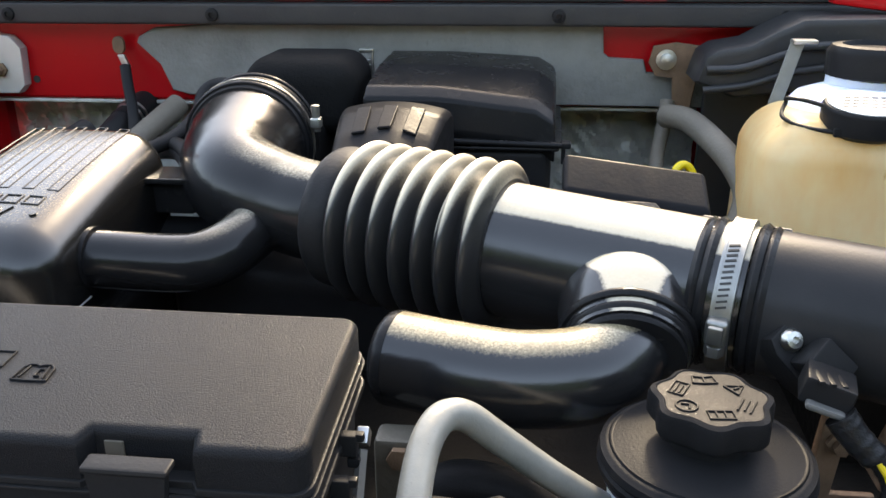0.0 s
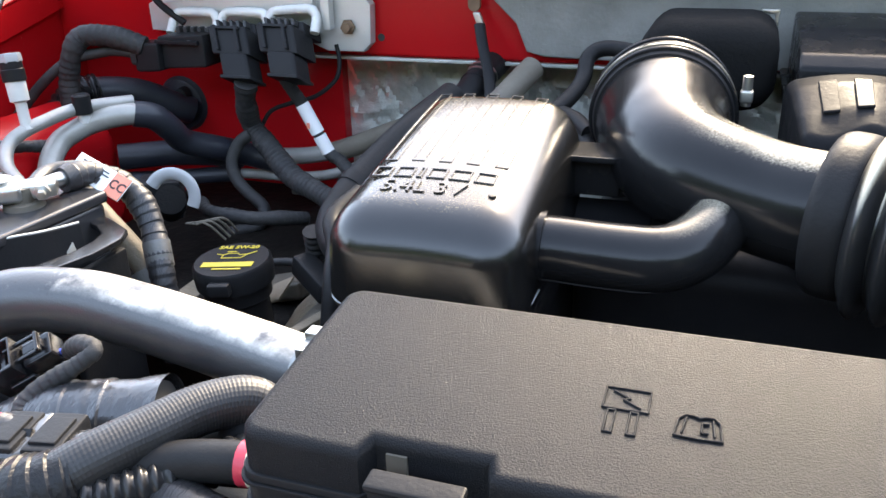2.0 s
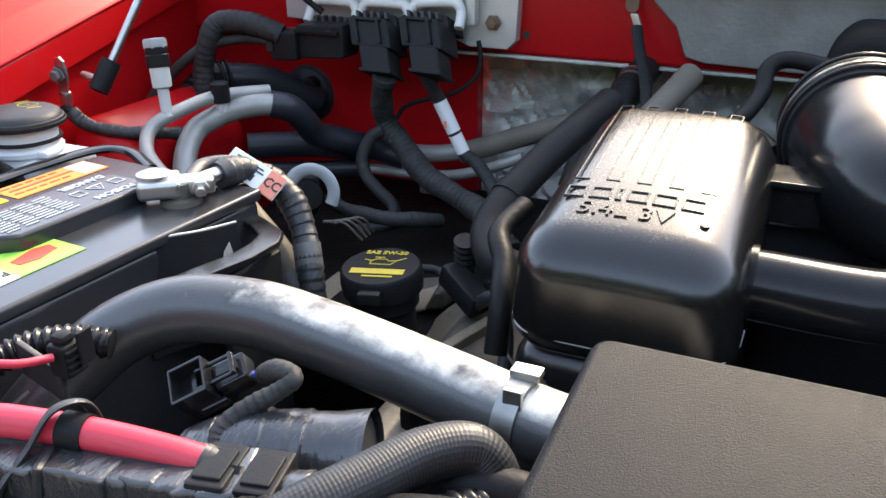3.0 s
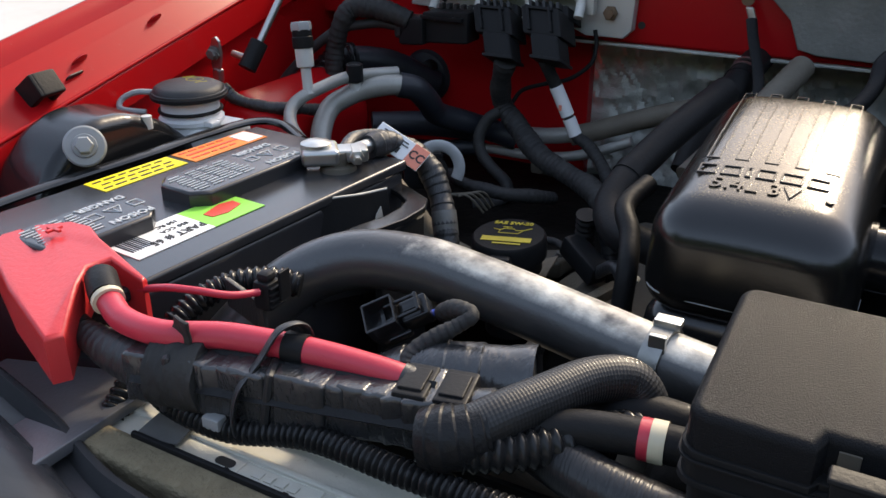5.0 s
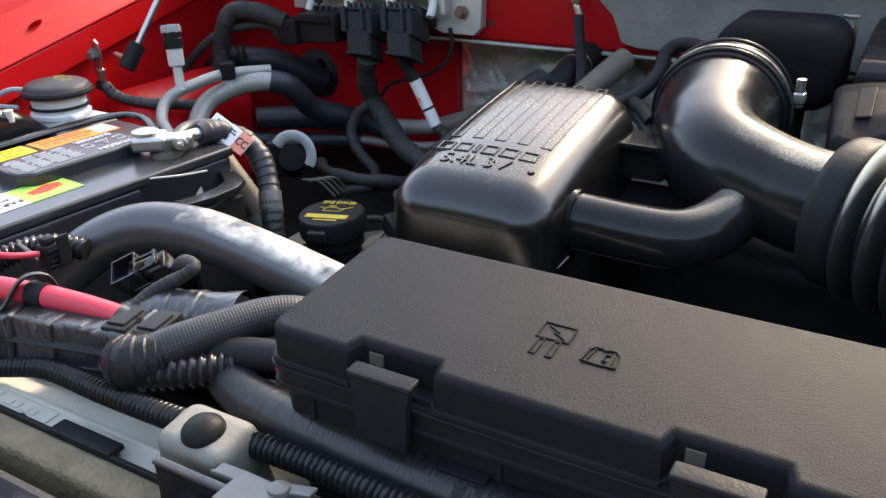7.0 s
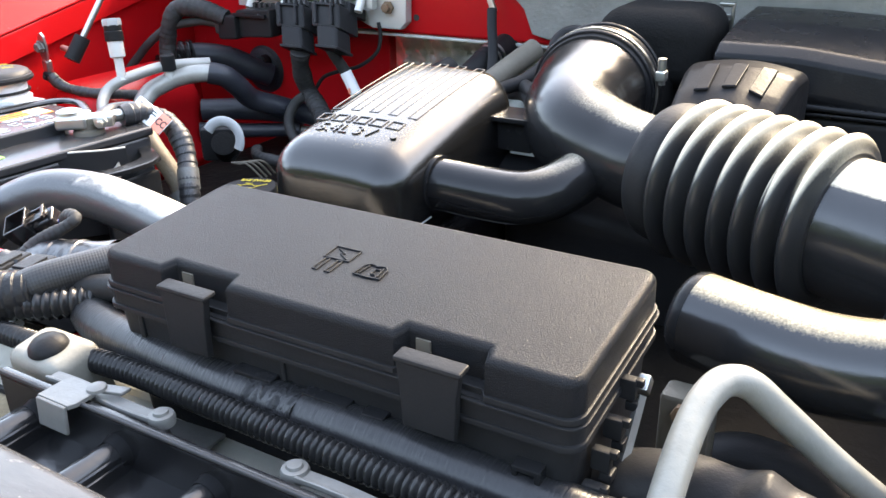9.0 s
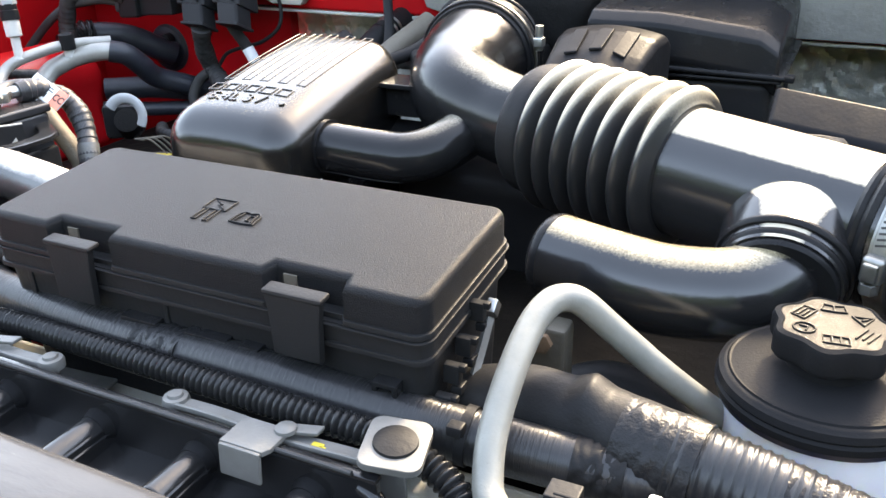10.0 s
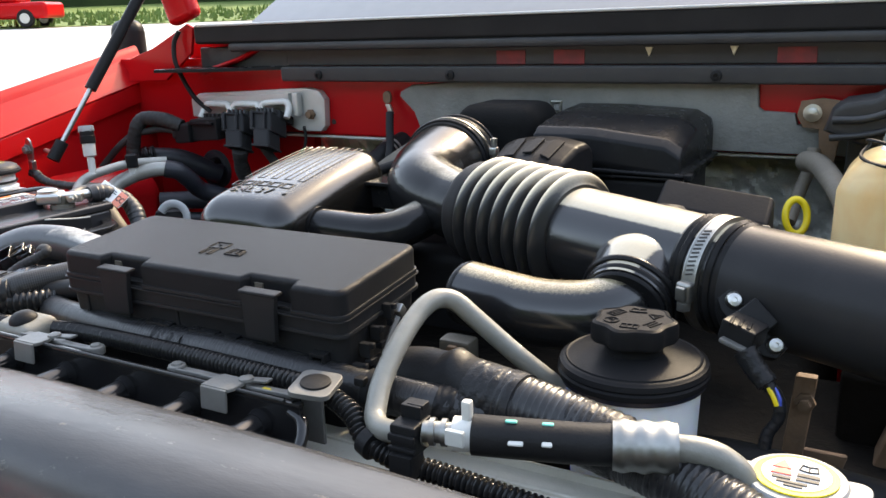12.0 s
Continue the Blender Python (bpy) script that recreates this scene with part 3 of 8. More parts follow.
# ---- fuse box ----
def tilt_fb(x, y, z):
    return (x, y, z + (y - 0.275) * 0.09)
fb = thing("fuse_box", (-0.228, 0.32, 0.72), "black grained plastic fuse box with a closed latched lid", "fuse box")
X0, X1, Y0, Y1 = -0.3725, -0.083, 0.271, 0.374
NOTCH = ((-0.322, -0.279), (-0.172, -0.129))
def fb_outline(grow, notch, r=0.009):
    x0, x1, y0, y1 = X0 - grow, X1 + grow, Y0 - grow, Y1 + grow
    pts = [(x, y) for x, y in rounded(x1 - x0, y1 - y0, r, 5, (x0 + x1) / 2, (y0 + y1) / 2)]
    front = []
    for a, b in NOTCH:
        front += [(a - 0.002, y0), (a + 0.001, y0 + notch), (b - 0.001, y0 + notch), (b + 0.002, y0)]
    # the rounded outline runs right-back, left-back, left-front, right-front
    return pts[:18] + front + pts[18:] if notch else pts
lid = part("lid", bend(slab(fb_outline(0, 0.009), 1.2385, 1.2565, 0.0042, 4), tilt_fb), M_LID, fb, "grained black lid with two notches")
part("flange", bend(slab(fb_outline(0.0013, 0.004), 1.2358, 1.2388, 0.0010), tilt_fb), M_PLASTIC, fb)
part("seal_line", bend(slab(fb_outline(0.0022, 0.0), 1.2340, 1.2352, 0.0005), tilt_fb), M_PLASTIC, fb)
part("skirt", bend(slab(fb_outline(0.0004, 0.0), 1.2250, 1.2358, 0.0), tilt_fb), M_PLASTIC, fb)
part("lower_flange", bend(slab(fb_outline(0.0016, 0.0), 1.2222, 1.2252, 0.0012), tilt_fb), M_PLASTIC, fb)
part("body", bend(slab(fb_outline(-0.0022, 0.0), 1.13, 1.2222, 0.0), lambda x, y, z: tilt_fb(x + 0.06 * (z - 1.22) * (x + 0.228) / 0.14, y + 0.06 * max(0.0, 1.2222 - z) * (y < 0.3), z)), M_PLASTIC, fb)
for a, b in NOTCH:
    c = (a + b) / 2 - 0.001
    tab = slab([(-0.0165, 0.000), (0.0165, 0.000), (0.0150, -0.012), (0.0140, -0.034), (-0.0140, -0.034), (-0.0150, -0.012)], 0, 0.004, 0.0012)
    tab.transform(Matrix.Translation((c, 0.2668, 1.2490)) @ pose(0, 0, 0, 90, 0, 0))
    lt = part("latch", bend(tab, tilt_fb), M_PLASTIC, fb, "smooth black latch tab")
    part("latch_lip", bend(box((c, 0.2668, 1.2500), (0.035, 0.0095, 0.0032), 0.0014), tilt_fb), M_PLASTIC, lt)
    part("latch_slot", bend(box((c - 0.0115, 0.2796, 1.2450), (0.0080, 0.0012, 0.012), 0.0003), tilt_fb), M_PALETAN, lt, "worn tan patch in the notch")
for x, w in ((-0.262, 0.026), (-0.215, 0.028), (-0.186, 0.013), (-0.105, 0.014)):
    part("clip_loop", bend(join(box((x, 0.271, 1.2085), (w, 0.008, 0.0030), 0.0008), box((x - w / 2 + 0.0015, 0.271, 1.2035), (0.003, 0.008, 0.0095), 0.0008),
                           box((x + w / 2 - 0.0015, 0.271, 1.2035), (0.003, 0.008, 0.0095), 0.0008), box((x, 0.271, 1.1985), (w * 0.66, 0.006, 0.0025), 0.0008)), tilt_fb), M_SHINY, fb)
for x, w in ((-0.35, 0.004), (-0.30, 0.003), (-0.151, 0.004), (-0.245, 0.003)):
    part("rib", bend(box((x, 0.2745, 1.200), (w, 0.004, 0.040), 0.0008), tilt_fb), M_PLASTIC, fb)
for y, z in ((0.282, 1.196), (0.292, 1.208), (0.306, 1.216), (0.322, 1.228)):
    part("side_lug", join(box((-0.0795, y, z), (0.009, 0.0055, 0.011), 0.001), box((-0.0770, y + 0.002, z - 0.009), (0.006, 0.008, 0.005), 0.001), box((-0.0740, y, z + 0.004), (0.004, 0.004, 0.004), 0.0008)), M_PLASTIC, fb)
hbk = part("hinge_bracket", tube([(-0.0745, 0.327, 1.222), (-0.0740, 0.315, 1.210), (-0.0735, 0.300, 1.196), (-0.0735, 0.290, 1.186)], 0.0026, 4, 4), M_CORE, fb, "slim metal side strap")
part("strap_end", box((-0.0745, 0.331, 1.226), (0.006, 0.008, 0.008), 0.001, 2, Matrix.Rotation(radians(40), 4, "X")), M_STEEL, hbk, "bright strap end")
# raised symbols on the lid: a relay block and an open book
def lid_mark(rows, m):
    out = bmesh.new()
    for (ax, ay), (bx, by) in rows:
        d = Vector((bx - ax, by - ay))
        join(out, box(((ax + bx) / 2, (ay + by) / 2, 0), (d.length + 0.0009, 0.0009, 0.0009), 0.0003, 1,
                      Matrix.Rotation(math.atan2(d.y, d.x), 4, "Z")))
    out.transform(m)
    return out
def closed(pts):
    return list(zip(pts, pts[1:] + pts[:1]))
relay = closed([(-0.008, 0.002), (0.008, 0.002), (0.008, 0.014), (-0.008, 0.014)]) + [((-0.005, 0.012), (0.001, 0.0085)), ((0.001, 0.0085), (-0.001, 0.0075)), ((-0.001, 0.0075), (0.005, 0.004))]
ZL = 1.2568 + 0.09 * (0.3145 - 0.275)
part("relay_symbol", lid_mark(relay, pose(-0.240, 0.3145, ZL, 5.2, 0, 0)), M_LID, lid, "raised relay symbol")
for x in (-0.0045, 0.0035):
    part("relay_pin", lid_mark(closed([(x - 0.0014, 0.001), (x + 0.0014, 0.001), (x + 0.0014, -0.011), (x - 0.0014, -0.011)]), pose(-0.240, 0.3145, ZL, 5.2, 0, 0)), M_LID, lid)
book = closed([(-0.008, -0.005), (-0.007, 0.004), (-0.005, 0.0065), (-0.002, 0.0065), (0, 0.0055), (0.002, 0.0065), (0.005, 0.0065), (0.007, 0.004), (0.008, -0.005), (0, -0.0055)]) + [((-0.0055, -0.003), (-0.0045, 0.005)), ((0.0055, -0.003), (0.0045, 0.005)), ((0.001, -0.002), (0.003, -0.002)), ((0.001, -0.002), (0.001, 0.003)), ((0.001, 0.003), (0.003, 0.003))]
part("book_symbol", lid_mark(book, pose(-0.2145, 0.3125, ZL, 5.2, 0, 0)), M_LID, lid, "raised open book symbol")

# ---- resonator cover with raised lettering ----
ec = thing("engine_cover", (-0.40, 0.60, 1.10), "black plastic engine cover box with raised stripes and lettering", "engine cover")
CX, CY, CW, CD = -0.3910, 0.605, 0.1315, 0.215
def cover_z(x, y):
    u, v = (x - CX) / (CW / 2), (y - CY) / (CD / 2)
    return 1.268 + 0.018 * v - 0.004 * u * u - 0.004 * v * v
def shape_cover(x, y, z):
    u, v = (x - CX) / (CW / 2), (y - CY) / (CD / 2)
    top = max(0.0, (z - 1.17) / 0.09)
    return (CX + (x - CX) * (1.0 + 0.05 * (1 - top)), y - 0.004 * (1 - top) * (v < 0), z + top * (cover_z(x, y) - 1.26))
cov_b = box((CX, CY, 1.2125), (CW, CD, 0.095), 0.029, 8)
bmesh.ops.subdivide_edges(cov_b, edges=[e for e in cov_b.edges if e.calc_length() > 0.05], cuts=10, use_grid_fill=True)
part("cover_top", bend(cov_b, shape_cover), M_COVER, ec)
part("cover_base", box((CX, CY + 0.003, 1.122), (CW * 1.0, CD * 0.99, 0.104), 0.022, 5), M_GLOSS, ec)
part("seam", tube([(-0.4590, 0.545, 1.188), (-0.4575, 0.520, 1.187), (-0.4490, 0.5025, 1.1855), (-0.430, 0.4962, 1.1850), (-0.391, 0.4958, 1.1850), (-0.352, 0.4962, 1.1855), (-0.3330, 0.5025, 1.1865), (-0.3245, 0.520, 1.188), (-0.3230, 0.545, 1.189)], 0.0008, 8, 6), M_GREYCAP, ec, "thin pale moulding seam")
def on_cover(x, y, lift=0.0):
    e = 0.004
    dx = (cover_z(x + e, y) - cover_z(x - e, y)) / (2 * e)
    dy = (cover_z(x, y + e) - cover_z(x, y - e)) / (2 * e)
    n = Vector((-dx, -dy, 1)).normalized()
    ax = Vector((1, 0, dx)).normalized()
    ay = n.cross(ax)
    m = Matrix((ax, ay, n)).transposed().to_4x4()
    m.translation = Vector((x, y, cover_z(x, y) + lift))
    return m
def drape(bm, lift):
    return bend(bm, lambda x, y, z: (x, y, cover_z(x, y) + z + lift))
def stripe(x, y0, y1, w=0.0082, h=0.0013):
    out = bmesh.new()
    for xa in (x - w / 2, x + w / 2):
        b = box((xa, (y0 + y1) / 2, 0), (0.0011, y1 - y0, h), 0.0003, 1)
        bmesh.ops.subdivide_edges(b, edges=[e for e in b.edges if e.calc_length() > 0.03], cuts=8, use_grid_fill=True)
        join(out, b)
    for y in (y0, y1):
        join(out, box((x, y, 0), (w + 0.001, 0.0011, h), 0.0003, 1))
    return drape(out, 0.0)
for k in range(5):
    part("stripe", stripe(-0.4335 + 0.0195 * k, 0.572, 0.692), M_COVER, ec)
def outline_word(widths, x0, y, h, th=0.0014):
    """Plain raised outlines in place of a trade name."""
    x = x0
    for w in widths:
        out = bmesh.new()
        for c, s in (((x + w / 2, y + h / 2), (w, th)), ((x + w / 2, y - h / 2), (w, th)), ((x + th / 2, y), (th, h)), ((x + w - th / 2, y), (th, h))):
            join(out, box((*c, 0), (*s, 0.0022), 0.0004, 1))
        x += w + 0.003
        part("raised_mark", drape(out, 0.0), M_COVER, ec)
outline_word((0.0125, 0.013, 0.004, 0.0125, 0.014, 0.0135), -0.4390, 0.5555, 0.0110)
part("lettering", bend(letters("5.4L 3V", 0.0185, 0.0024, pose(-0.3985, 0.5375, 0)), lambda x, y, z: (x, y, cover_z(x, y) + z)), M_COVER, ec, "raised letters")
part("dot", lathe([(0.0028, -0.001), (0.0028, 0.0012), (0, 0.0014)], 14, on_cover(-0.352, 0.538)), M_COVER, ec)

# ---- intake duct ----
duct = thing("intake_duct", (0.0, 0.57, 1.15), "black plastic engine air intake duct with ribbed bellows and elbow", "air intake")
P_CL = (0.120, 0.510, 1.226)
AX = Vector((-0.935, 0.352, 0.030)).normalized()
def at(s):
    return Vector(P_CL) + AX * s
part("inlet_pipe", tube([at(-0.42), at(-0.3), at(-0.15), at(-0.012)], 0.0445, 48), M_INLET, duct)
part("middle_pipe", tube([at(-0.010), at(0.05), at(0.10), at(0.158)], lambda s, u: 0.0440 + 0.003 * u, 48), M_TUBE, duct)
for s, r in ((-0.020, 0.0465), (-0.014, 0.0475), (0.012, 0.0475), (0.018, 0.0465)):
    part("collar", tube([at(s - 0.003), at(s), at(s + 0.003)], lambda a, u, r=r: r - 0.002 * abs(2 * u - 1), 48, 4), M_SHINY, duct)
clamp = part("hose_clamp", join(tube([at(-0.0065), at(-0.001), at(0.0045)], 0.0478, 56), tube([at(-0.0070), at(-0.0056)], 0.0483, 56, smooth=False), tube([at(0.0036), at(0.0050)], 0.0483, 56, smooth=False)), M_CLAMP, duct, "steel worm-drive hose clamp")
CLN = (Vector((0, -1, 0)) - AX * Vector((0, -1, 0)).dot(AX)).normalized()
CLU = AX.cross(CLN) if AX.cross(CLN).z > 0 else CLN.cross(AX)
def on_clamp(deg, lift=0.0):
    """A pose on the band: x along the duct, y round it, z outwards. 0 faces forward, 90 up."""
    n_ = CLN * math.cos(radians(deg)) + CLU * math.sin(radians(deg))
    m_ = Matrix((AX, n_.cross(AX), n_)).transposed().to_4x4()
    m_.translation = at(-0.001) + n_ * (0.0480 + lift)
    return m_
part("clamp_screw", join(moved(box((0, 0, 0.003), (0.013, 0.017, 0.009), 0.003, 3), on_clamp(-4)), moved(lathe([(0.0042, 0.007), (0.0058, 0.008), (0.0058, 0.014), (0.0045, 0.015), (0.0040, 0.0135), (0, 0.0135)], 6), on_clamp(-4, 0.004) @ pose(0, 0, 0, 90 if on_clamp(-4).to_3x3().col[1].z > 0 else -90, 0, 0)),
                         moved(box((0, 0, 0.0085), (0.009, 0.012, 0.004), 0.0018, 2), on_clamp(-4))), M_CLAMP, clamp, "worm housing with its screw")
part("clamp_slots", join(*[moved(box((0.0004, 0, 0), (0.0062, 0.0013, 0.0008), 0, 1, Matrix.Rotation(radians(16), 4, "Z")), on_clamp(12 + 4.2 * k)) for k in range(12)]), M_INK, clamp, "row of thread slots")
def bellow_r(s, u):
    k = s / 0.0172
    w = 0.5 - 0.5 * math.cos(2 * math.pi * k)
    return 0.0480 + 0.0130 * (w ** 0.62)
B0, B1 = at(0.150), at(0.272)
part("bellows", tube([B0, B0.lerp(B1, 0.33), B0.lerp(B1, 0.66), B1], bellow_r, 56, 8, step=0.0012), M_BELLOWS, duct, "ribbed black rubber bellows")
part("bellows_collar", tube([at(0.268), at(0.276), at(0.284), at(0.292)], lambda s, u: 0.0535 - 0.003 * abs(2 * u - 1) ** 4, 48), M_RUBBER, duct)
E0 = at(0.286)
ELB = [E0, at(0.325), (-0.238, 0.652, 1.243), (-0.260, 0.692, 1.247), (-0.268, 0.735, 1.250), (-0.271, 0.770, 1.252)]
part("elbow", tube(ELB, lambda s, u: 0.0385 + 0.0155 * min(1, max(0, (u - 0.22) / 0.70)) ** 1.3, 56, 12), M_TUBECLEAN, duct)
for k, (p, q) in enumerate(((0.300, 0.0), (0.318, 0.0))):
    part("seam_tick", box(at(p) + Vector((0.0, -0.0360, -0.0130)), (0.012, 0.0012, 0.0012), 0.0004, 1, Matrix.Rotation(radians(-20), 4, "Z")), M_SHINY, duct)
R0, R1 = Vector((-0.270, 0.752, 1.2515)), Vector((-0.274, 0.795, 1.2535))
part("cuff", tube([R0, R0.lerp(R1, 0.3), R0.lerp(R1, 0.7), R1], lambda s, u: 0.0580 - 0.003 * abs(2 * u - 1) ** 4, 56), M_RUBBER, duct)
for u in (0.15, 0.55, 0.95):
    p = R0.lerp(R1, u)
    d = (R1 - R0).normalized()
    part("cuff_ring", tube([p - d * 0.003, p, p + d * 0.003], lambda s, u: 0.0598 - 0.0012 * (2 * u - 1) ** 2, 56, 4), M_SHINY, duct)
c2 = part("throttle_clamp", tube([R0.lerp(R1, 0.3), R0.lerp(R1, 0.42)], 0.0600, 56, smooth=False), M_STEEL, duct, "steel hose clamp at the throttle")
part("clamp_screw", moved(join(lathe([(0.004, -0.012), (0.004, 0.012), (0, 0.013)], 12), box((0, 0, -0.004), (0.010, 0.012, 0.010), 0.002)), pose(-0.2075, 0.766, 1.276)), M_STEEL, c2)
side = [(-0.338, 0.560, 1.213), (-0.315, 0.560, 1.213), (-0.280, 0.560, 1.212), (-0.250, 0.563, 1.212), (-0.232, 0.577, 1.215), (-0.220, 0.600, 1.221), (-0.214, 0.622, 1.227)]
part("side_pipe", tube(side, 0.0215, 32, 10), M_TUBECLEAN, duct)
part("side_seam", tube([(x, y - 0.0125, z - 0.0172) for x, y, z in side[:-1]], 0.0011, 8, 8), M_SHINY, duct)
part("elbow_seam", tube([at(0.292) + Vector((0, -0.0290, -0.0265)), at(0.315) + Vector((0, -0.0290, -0.0255)), at(0.335) + Vector((0, -0.0300, -0.0240))], 0.0011, 8, 6), M_SHINY, duct)
part("side_collar", tube([(-0.338, 0.560, 1.213), (-0.330, 0.560, 1.213), (-0.322, 0.560, 1.213)], 0.0240, 32), M_SHINY, duct)
stub = [(0.058, 0.520, 1.222), (0.055, 0.480, 1.208), (0.035, 0.452, 1.199), (-0.005, 0.444, 1.196), (-0.045, 0.447, 1.198), (-0.082, 0.455, 1.200)]
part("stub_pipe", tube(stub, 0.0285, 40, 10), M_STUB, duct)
part("stub_cap", tube([(-0.080, 0.4545, 1.200), (-0.086, 0.456, 1.200), (-0.090, 0.457, 1.200)], lambda s, u: 0.0288 - 0.006 * u ** 3, 40), M_SHINY, duct)
sd = (Vector(stub[1]) - Vector(stub[0])).normalized()
SB = Vector((0.058, 0.515, 1.2205))
part("saddle", tube([SB - sd * 0.014, SB + sd * 0.008, SB + sd * 0.030, SB + sd * 0.052], lambda s, u: (0.0455 - 0.009 * u * u) * (1 - 0.5 * max(0, 1 - u / 0.55) ** 2.2), 44, 8, 0.003), M_TUBE, duct)
for d, r in ((0.040, 0.0420), (0.047, 0.0385), (0.053, 0.0350)):
    p = SB + sd * d
    part("stub_ring", tube([p - sd * 0.0030, p, p + sd * 0.0030], lambda s, u, r=r: r - 0.0015 * (2 * u - 1) ** 2, 44, 4), M_SHINY, duct)
# sensor on the inlet pipe
SX = Vector((0.031, -0.004, -0.029)).normalized()
SN = (Vector((0.25, -0.85, 0.45)) - SX * Vector((0.25, -0.85, 0.45)).dot(SX)).normalized()
SM = Matrix((SX, SN.cross(SX), SN)).transposed().to_4x4()
SM.translation = Vector((0.1560, 0.4540, 1.2085))
ms = part("airflow_sensor", join(slab([(-0.030, -0.008), (-0.022, -0.012), (0.004, -0.014), (0.022, -0.012), (0.030, -0.006), (0.029, 0.008), (0.012, 0.024), (-0.006, 0.020), (-0.022, 0.010), (-0.030, 0.006)], -0.020, 0.003, 0.0015, 2, SM),
                                 moved(box((-0.002, 0.000, 0.010), (0.024, 0.020, 0.022), 0.002), SM)), M_PLASTIC, duct, "black air flow sensor plate with a connector")
for sx in (-0.0215, 0.0215):
    part("screw", lathe([(0.0066, 0), (0.0066, 0.002), (0.0048, 0.0045), (0.0020, 0.005), (0.0020, 0.003), (0, 0.003)], 18, SM @ pose(sx, 0, 0.003)), M_STEEL, ms, "bright screw")
for s in (0.012, -0.030):
    part("slot_mark", box(at(s) + Vector((0.0, 0.022, 0.0405)), (0.012, 0.004, 0.002), 0.001, 1, Matrix.Rotation(radians(-20), 4, "Z")), M_INK, duct)
part("vent_cap", lathe([(0.017, -0.01), (0.017, 0.004), (0.014, 0.007), (0, 0.008)], 28, pose(0.062, 0.556, 1.262, -18, 0, 0)), M_RUBBER, duct)

# ---- boxes at the back ----
hb = thing("blower_housing", (-0.08, 0.86, 1.10), "black plastic heater blower housing by the firewall", "housing")
def hb_drop(x, y, z):
    """The lid stands level on one half, then falls away to its rounded end."""
    f = max(0.0, x + 0.098) / 0.11
    front = 1.0 if y < 0.86 else 0.45
    return (x, y + 0.006 * f * f * (y < 0.83), z - 0.013 * f * front - 0.010 * max(0.0, (x + 0.012) / 0.022) ** 2)
hbt = along_x([(0.797, 1.252), (0.792, 1.262), (0.797, 1.290), (0.812, 1.299), (0.880, 1.309), (0.962, 1.312), (0.970, 1.300), (0.970, 1.252)], -0.170, 0.012, 0.0035, 3)
bmesh.ops.subdivide_edges(hbt, edges=[e for e in hbt.edges if abs(e.verts[0].co.x - e.verts[1].co.x) > 0.08], cuts=10)
part("top", bend(hbt, hb_drop), M_SHINY, hb, angle=24)
rim = box((-0.079, 0.880, 1.2530), (0.196, 0.182, 0.0055), 0.0024, 3)
part("seam", bend(rim, lambda x, y, z: (x, y, z - 0.004 * max(0.0, x + 0.098) / 0.11)), M_SHINY, hb)
part("seam_lower", box((-0.079, 0.880, 1.2445), (0.190, 0.176, 0.0040), 0.0018, 2), M_SHINY, hb)
part("body", box((-0.079, 0.878, 1.15), (0.176, 0.160, 0.19), 0.012, 3), M_PLASTIC, hb)
part("end_lug", join(box((0.022, 0.800, 1.248), (0.010, 0.014, 0.006), 0.0015), box((0.020, 0.800, 1.238), (0.004, 0.010, 0.016), 0.001)), M_PLASTIC, hb)
tb = thing("throttle_body", (-0.24, 0.88, 1.10), "black throttle housing behind the intake elbow", "throttle body")
part("housing", bend(box((-0.248, 0.880, 1.280), (0.128, 0.110, 0.080), 0.026, 5), lambda x, y, z: (x + 0.25 * max(0.0, -0.25 - x) * max(0.0, (z - 1.26) / 0.06), y, z)), M_SPONGE, tb)
part("bore", box((-0.265, 0.84, 1.20), (0.10, 0.10, 0.12), 0.01), M_SPONGE, tb)
cl = thing("spring_clip", (-0.192, 0.92, 1.28), "bright spring clip on the blower housing", "clip")
part("loop", join(box((-0.199, 0.934, 1.295), (0.0035, 0.006, 0.042), 0.001), box((-0.187, 0.934, 1.298), (0.0035, 0.006, 0.036), 0.001),
                  box((-0.193, 0.934, 1.3150), (0.016, 0.006, 0.0045), 0.001), box((-0.193, 0.936, 1.298), (0.014, 0.003, 0.005), 0.001), box((-0.193, 0.938, 1.290), (0.009, 0.003, 0.030), 0.001)), M_STEEL, cl)
part("mount", box((-0.203, 0.930, 1.275), (0.012, 0.018, 0.030), 0.003), M_PLASTIC, cl, "black clip mount")
mc = thing("coil_cover", (-0.13, 0.73, 1.15), "small black plastic cover with raised stripes beside the bellows", "engine cover")
def mc_shape(x, y, z):
    """Drooping wavy front lip, crowned across."""
    f = max(0.0, (0.705 - y) / 0.04)
    return (x + 0.10 * (y - 0.70) * (x + 0.13) / 0.04, y + 0.004 * f * math.cos((x + 0.130) * 105), z - 4.0 * (x + 0.130) ** 2 + 0.0040 * f * math.cos((x + 0.124) * 120))
mcb = along_x([(0.668, 1.225), (0.664, 1.262), (0.668, 1.2735), (0.692, 1.2840), (0.728, 1.2945), (0.756, 1.2955), (0.766, 1.286), (0.766, 1.225)], -0.174, -0.086, 0.0055, 3)
bmesh.ops.subdivide_edges(mcb, edges=[e for e in mcb.edges if abs(e.verts[0].co.x - e.verts[1].co.x) > 0.05], cuts=14)
part("cover_top", bend(mcb, mc_shape), M_COILCOVER, mc)
part("lip", bend(along_x([(0.664, 1.2585), (0.6605, 1.2595), (0.6605, 1.2635), (0.665, 1.2645)], -0.173, -0.087, 0.001, 2), mc_shape), M_COILCOVER, mc)
part("cover_base", box((-0.130, 0.722, 1.19), (0.078, 0.080, 0.10), 0.008), M_SHINY, mc)
